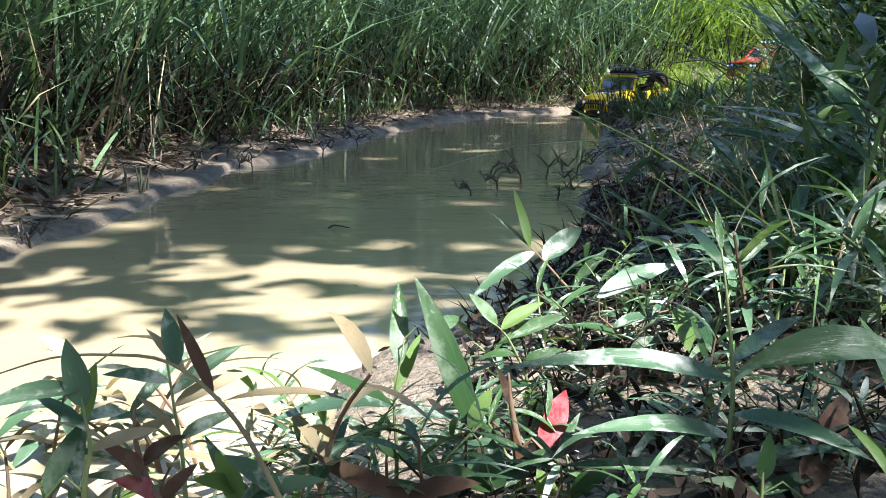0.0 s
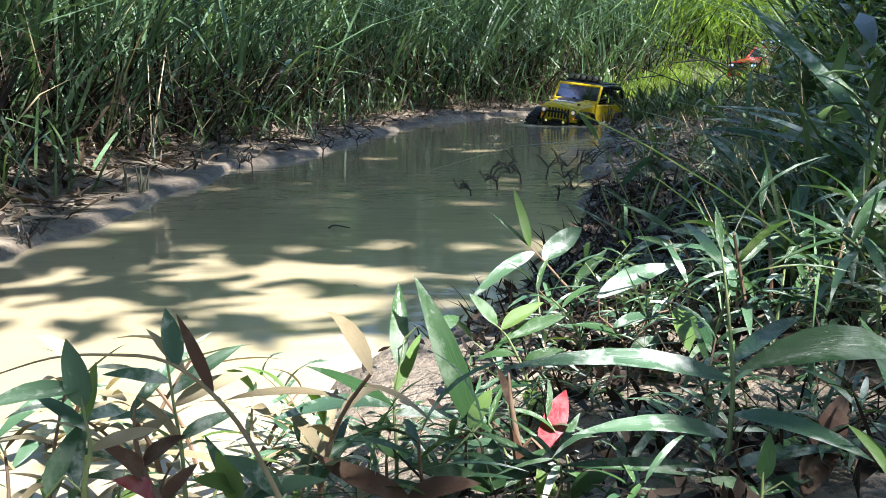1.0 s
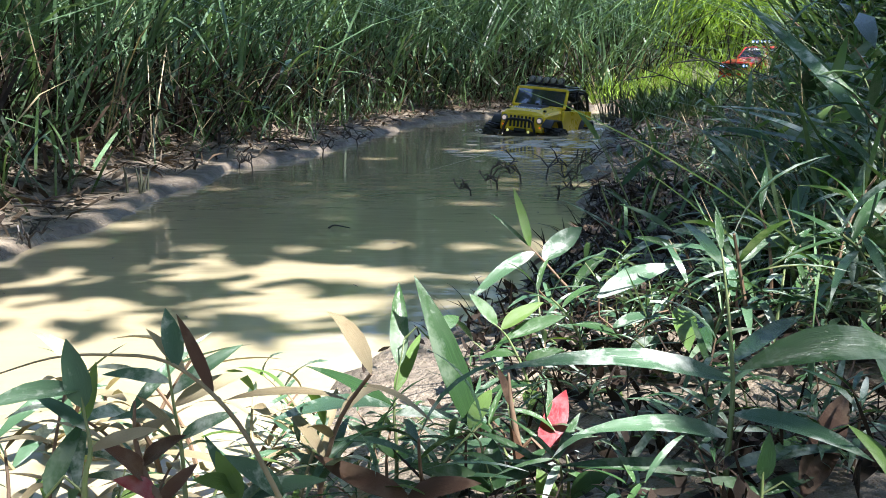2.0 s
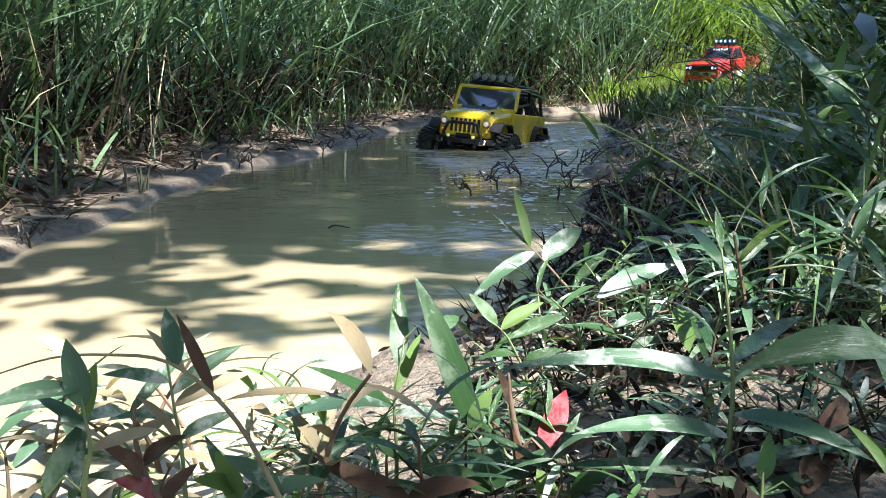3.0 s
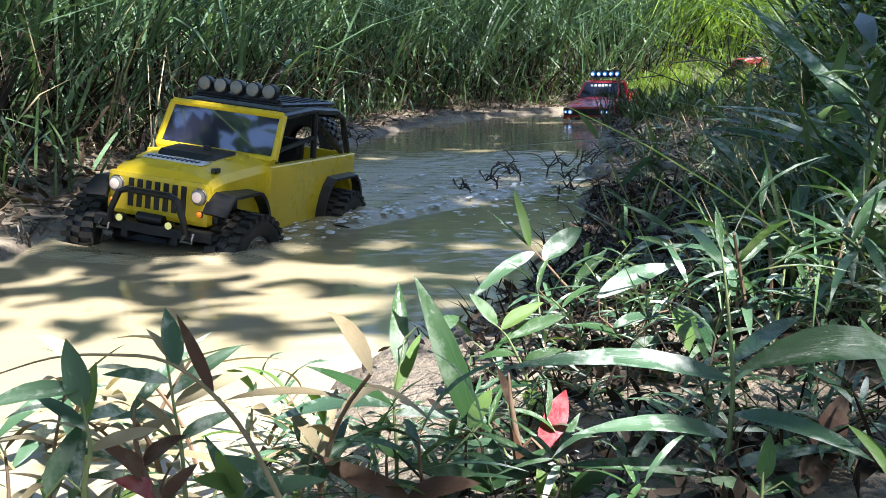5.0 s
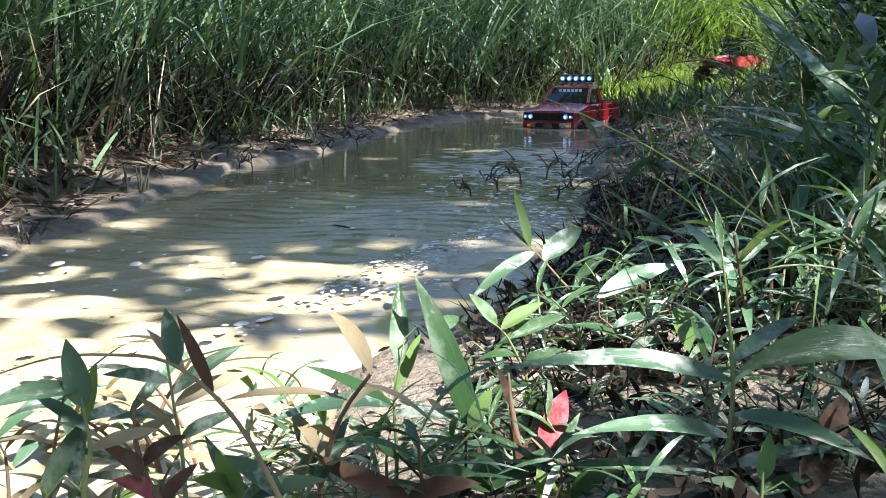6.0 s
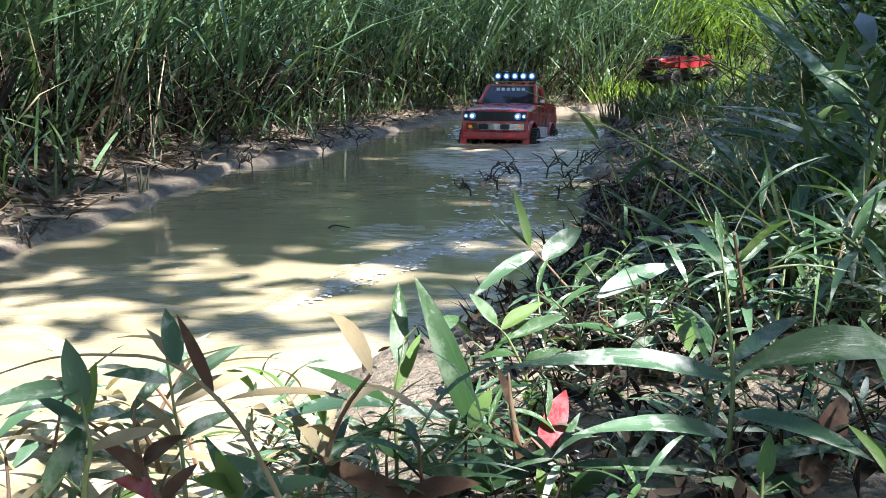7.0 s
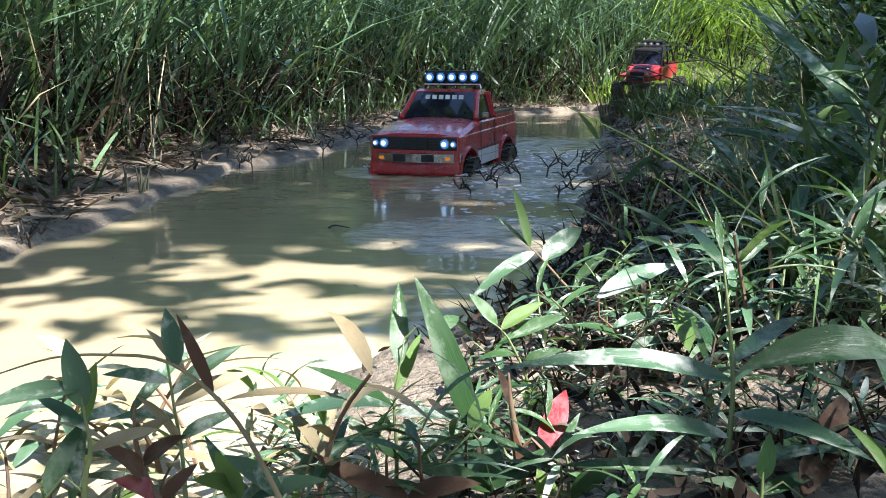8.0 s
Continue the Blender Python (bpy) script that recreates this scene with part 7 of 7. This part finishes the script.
def motions():
    drive(JEEP, JEEP_WHEELS, JEEP_WAY, -6)
    drive(PICKUP, PICKUP_WHEELS, PICKUP_WAY, 3)
    drive(CRAWLER, CRAWLER_WHEELS, CRAWLER_WAY, 10)
    for wake, way in ((JEEP_WAKE, JEEP_WAY), (PICKUP_WAKE, PICKUP_WAY)):
        walk(wake, [(t, pose(p[0], p[1], 0, 0, 0, p[3])) for t, p in glide(way)])

    # ripples rise as the cars pass and die down again
    walk(STREAK_FOAM_GLINTS, [(0.0, pose(0.03, 1.26, -0.02, 0, 0, 64)), (4.8, pose(0.03, 1.26, -0.02, 0, 0, 64)), (5.4, pose(0.03, 1.27, 0.006, 0, 0, 63)), (6.0, pose(0.02, 1.26, 0.006, 0, 0, 64)),
                       (6.5, pose(0.01, 1.27, 0.004, 0, 0, 65)), (7.0, pose(0.0, 1.29, 0.0, 0, 0, 67)), (8.0, pose(-0.02, 1.3, -0.02, 0, 0, 68))])
    walk(POND_FOAM, [(0.0, pose(-0.12, 1.62, -0.02)), (4.4, pose(-0.12, 1.62, -0.02)), (5.2, pose(-0.13, 1.61, -0.001)), (6.2, pose(-0.14, 1.60, -0.001)), (7.0, pose(-0.15, 1.59, -0.003)), (8.0, pose(-0.16, 1.58, -0.006))])
    walk(SHORE_FOAM_GLINTS, [(0.0, pose(0.13, 1.75, -0.02)), (2.2, pose(0.13, 1.75, -0.02)), (3.2, pose(0.14, 1.80, 0.004)), (5.0, pose(0.14, 1.78, 0.004)), (6.5, pose(0.14, 1.80, 0.003)), (8.0, pose(0.15, 1.80, 0.005))])
    walk(TRAIL_RIPPLES, [(0.0, pose(0.03, 1.22, -0.02, 0, 0, 64)), (4.8, pose(0.03, 1.22, -0.02, 0, 0, 64)), (5.5, pose(0.01, 1.22, 0.0, 0, 0, 63)), (6.0, pose(-0.01, 1.21, 0.0005, 0, 0, 64)),
                         (6.5, pose(-0.03, 1.17, 0.0, 0, 0, 66)), (7.0, pose(-0.06, 1.18, -0.0012, 0, 0, 68)), (7.6, pose(-0.08, 1.2, -0.006, 0, 0, 70)), (8.0, pose(-0.09, 1.2, -0.012, 0, 0, 70))])
    walk(SHORE_RIPPLES, [(0.0, pose(0.05, 1.36, -0.012)), (2.4, pose(0.05, 1.36, -0.010)), (3.0, pose(0.05, 1.36, 0.0)), (4.4, pose(0.06, 1.33, 0.0)), (5.2, pose(0.06, 1.30, -0.0008)), (6.2, pose(0.05, 1.34, -0.002)), (7.0, pose(0.04, 1.36, 0.0)), (8.0, pose(0.06, 1.38, 0.0005))])
    walk(FAR_RIPPLES, [(0.0, pose(0.26, 2.7, -0.012)), (1.0, pose(0.28, 2.85, -0.010)), (2.2, pose(0.27, 2.7, -0.001)), (3.0, pose(0.25, 2.5, 0.0)), (4.5, pose(0.20, 2.25, 0.0)), (5.6, pose(0.20, 2.3, -0.0015)), (6.8, pose(0.22, 2.5, 0.0)), (8.0, pose(0.20, 2.2, 0.0005))])


motions()
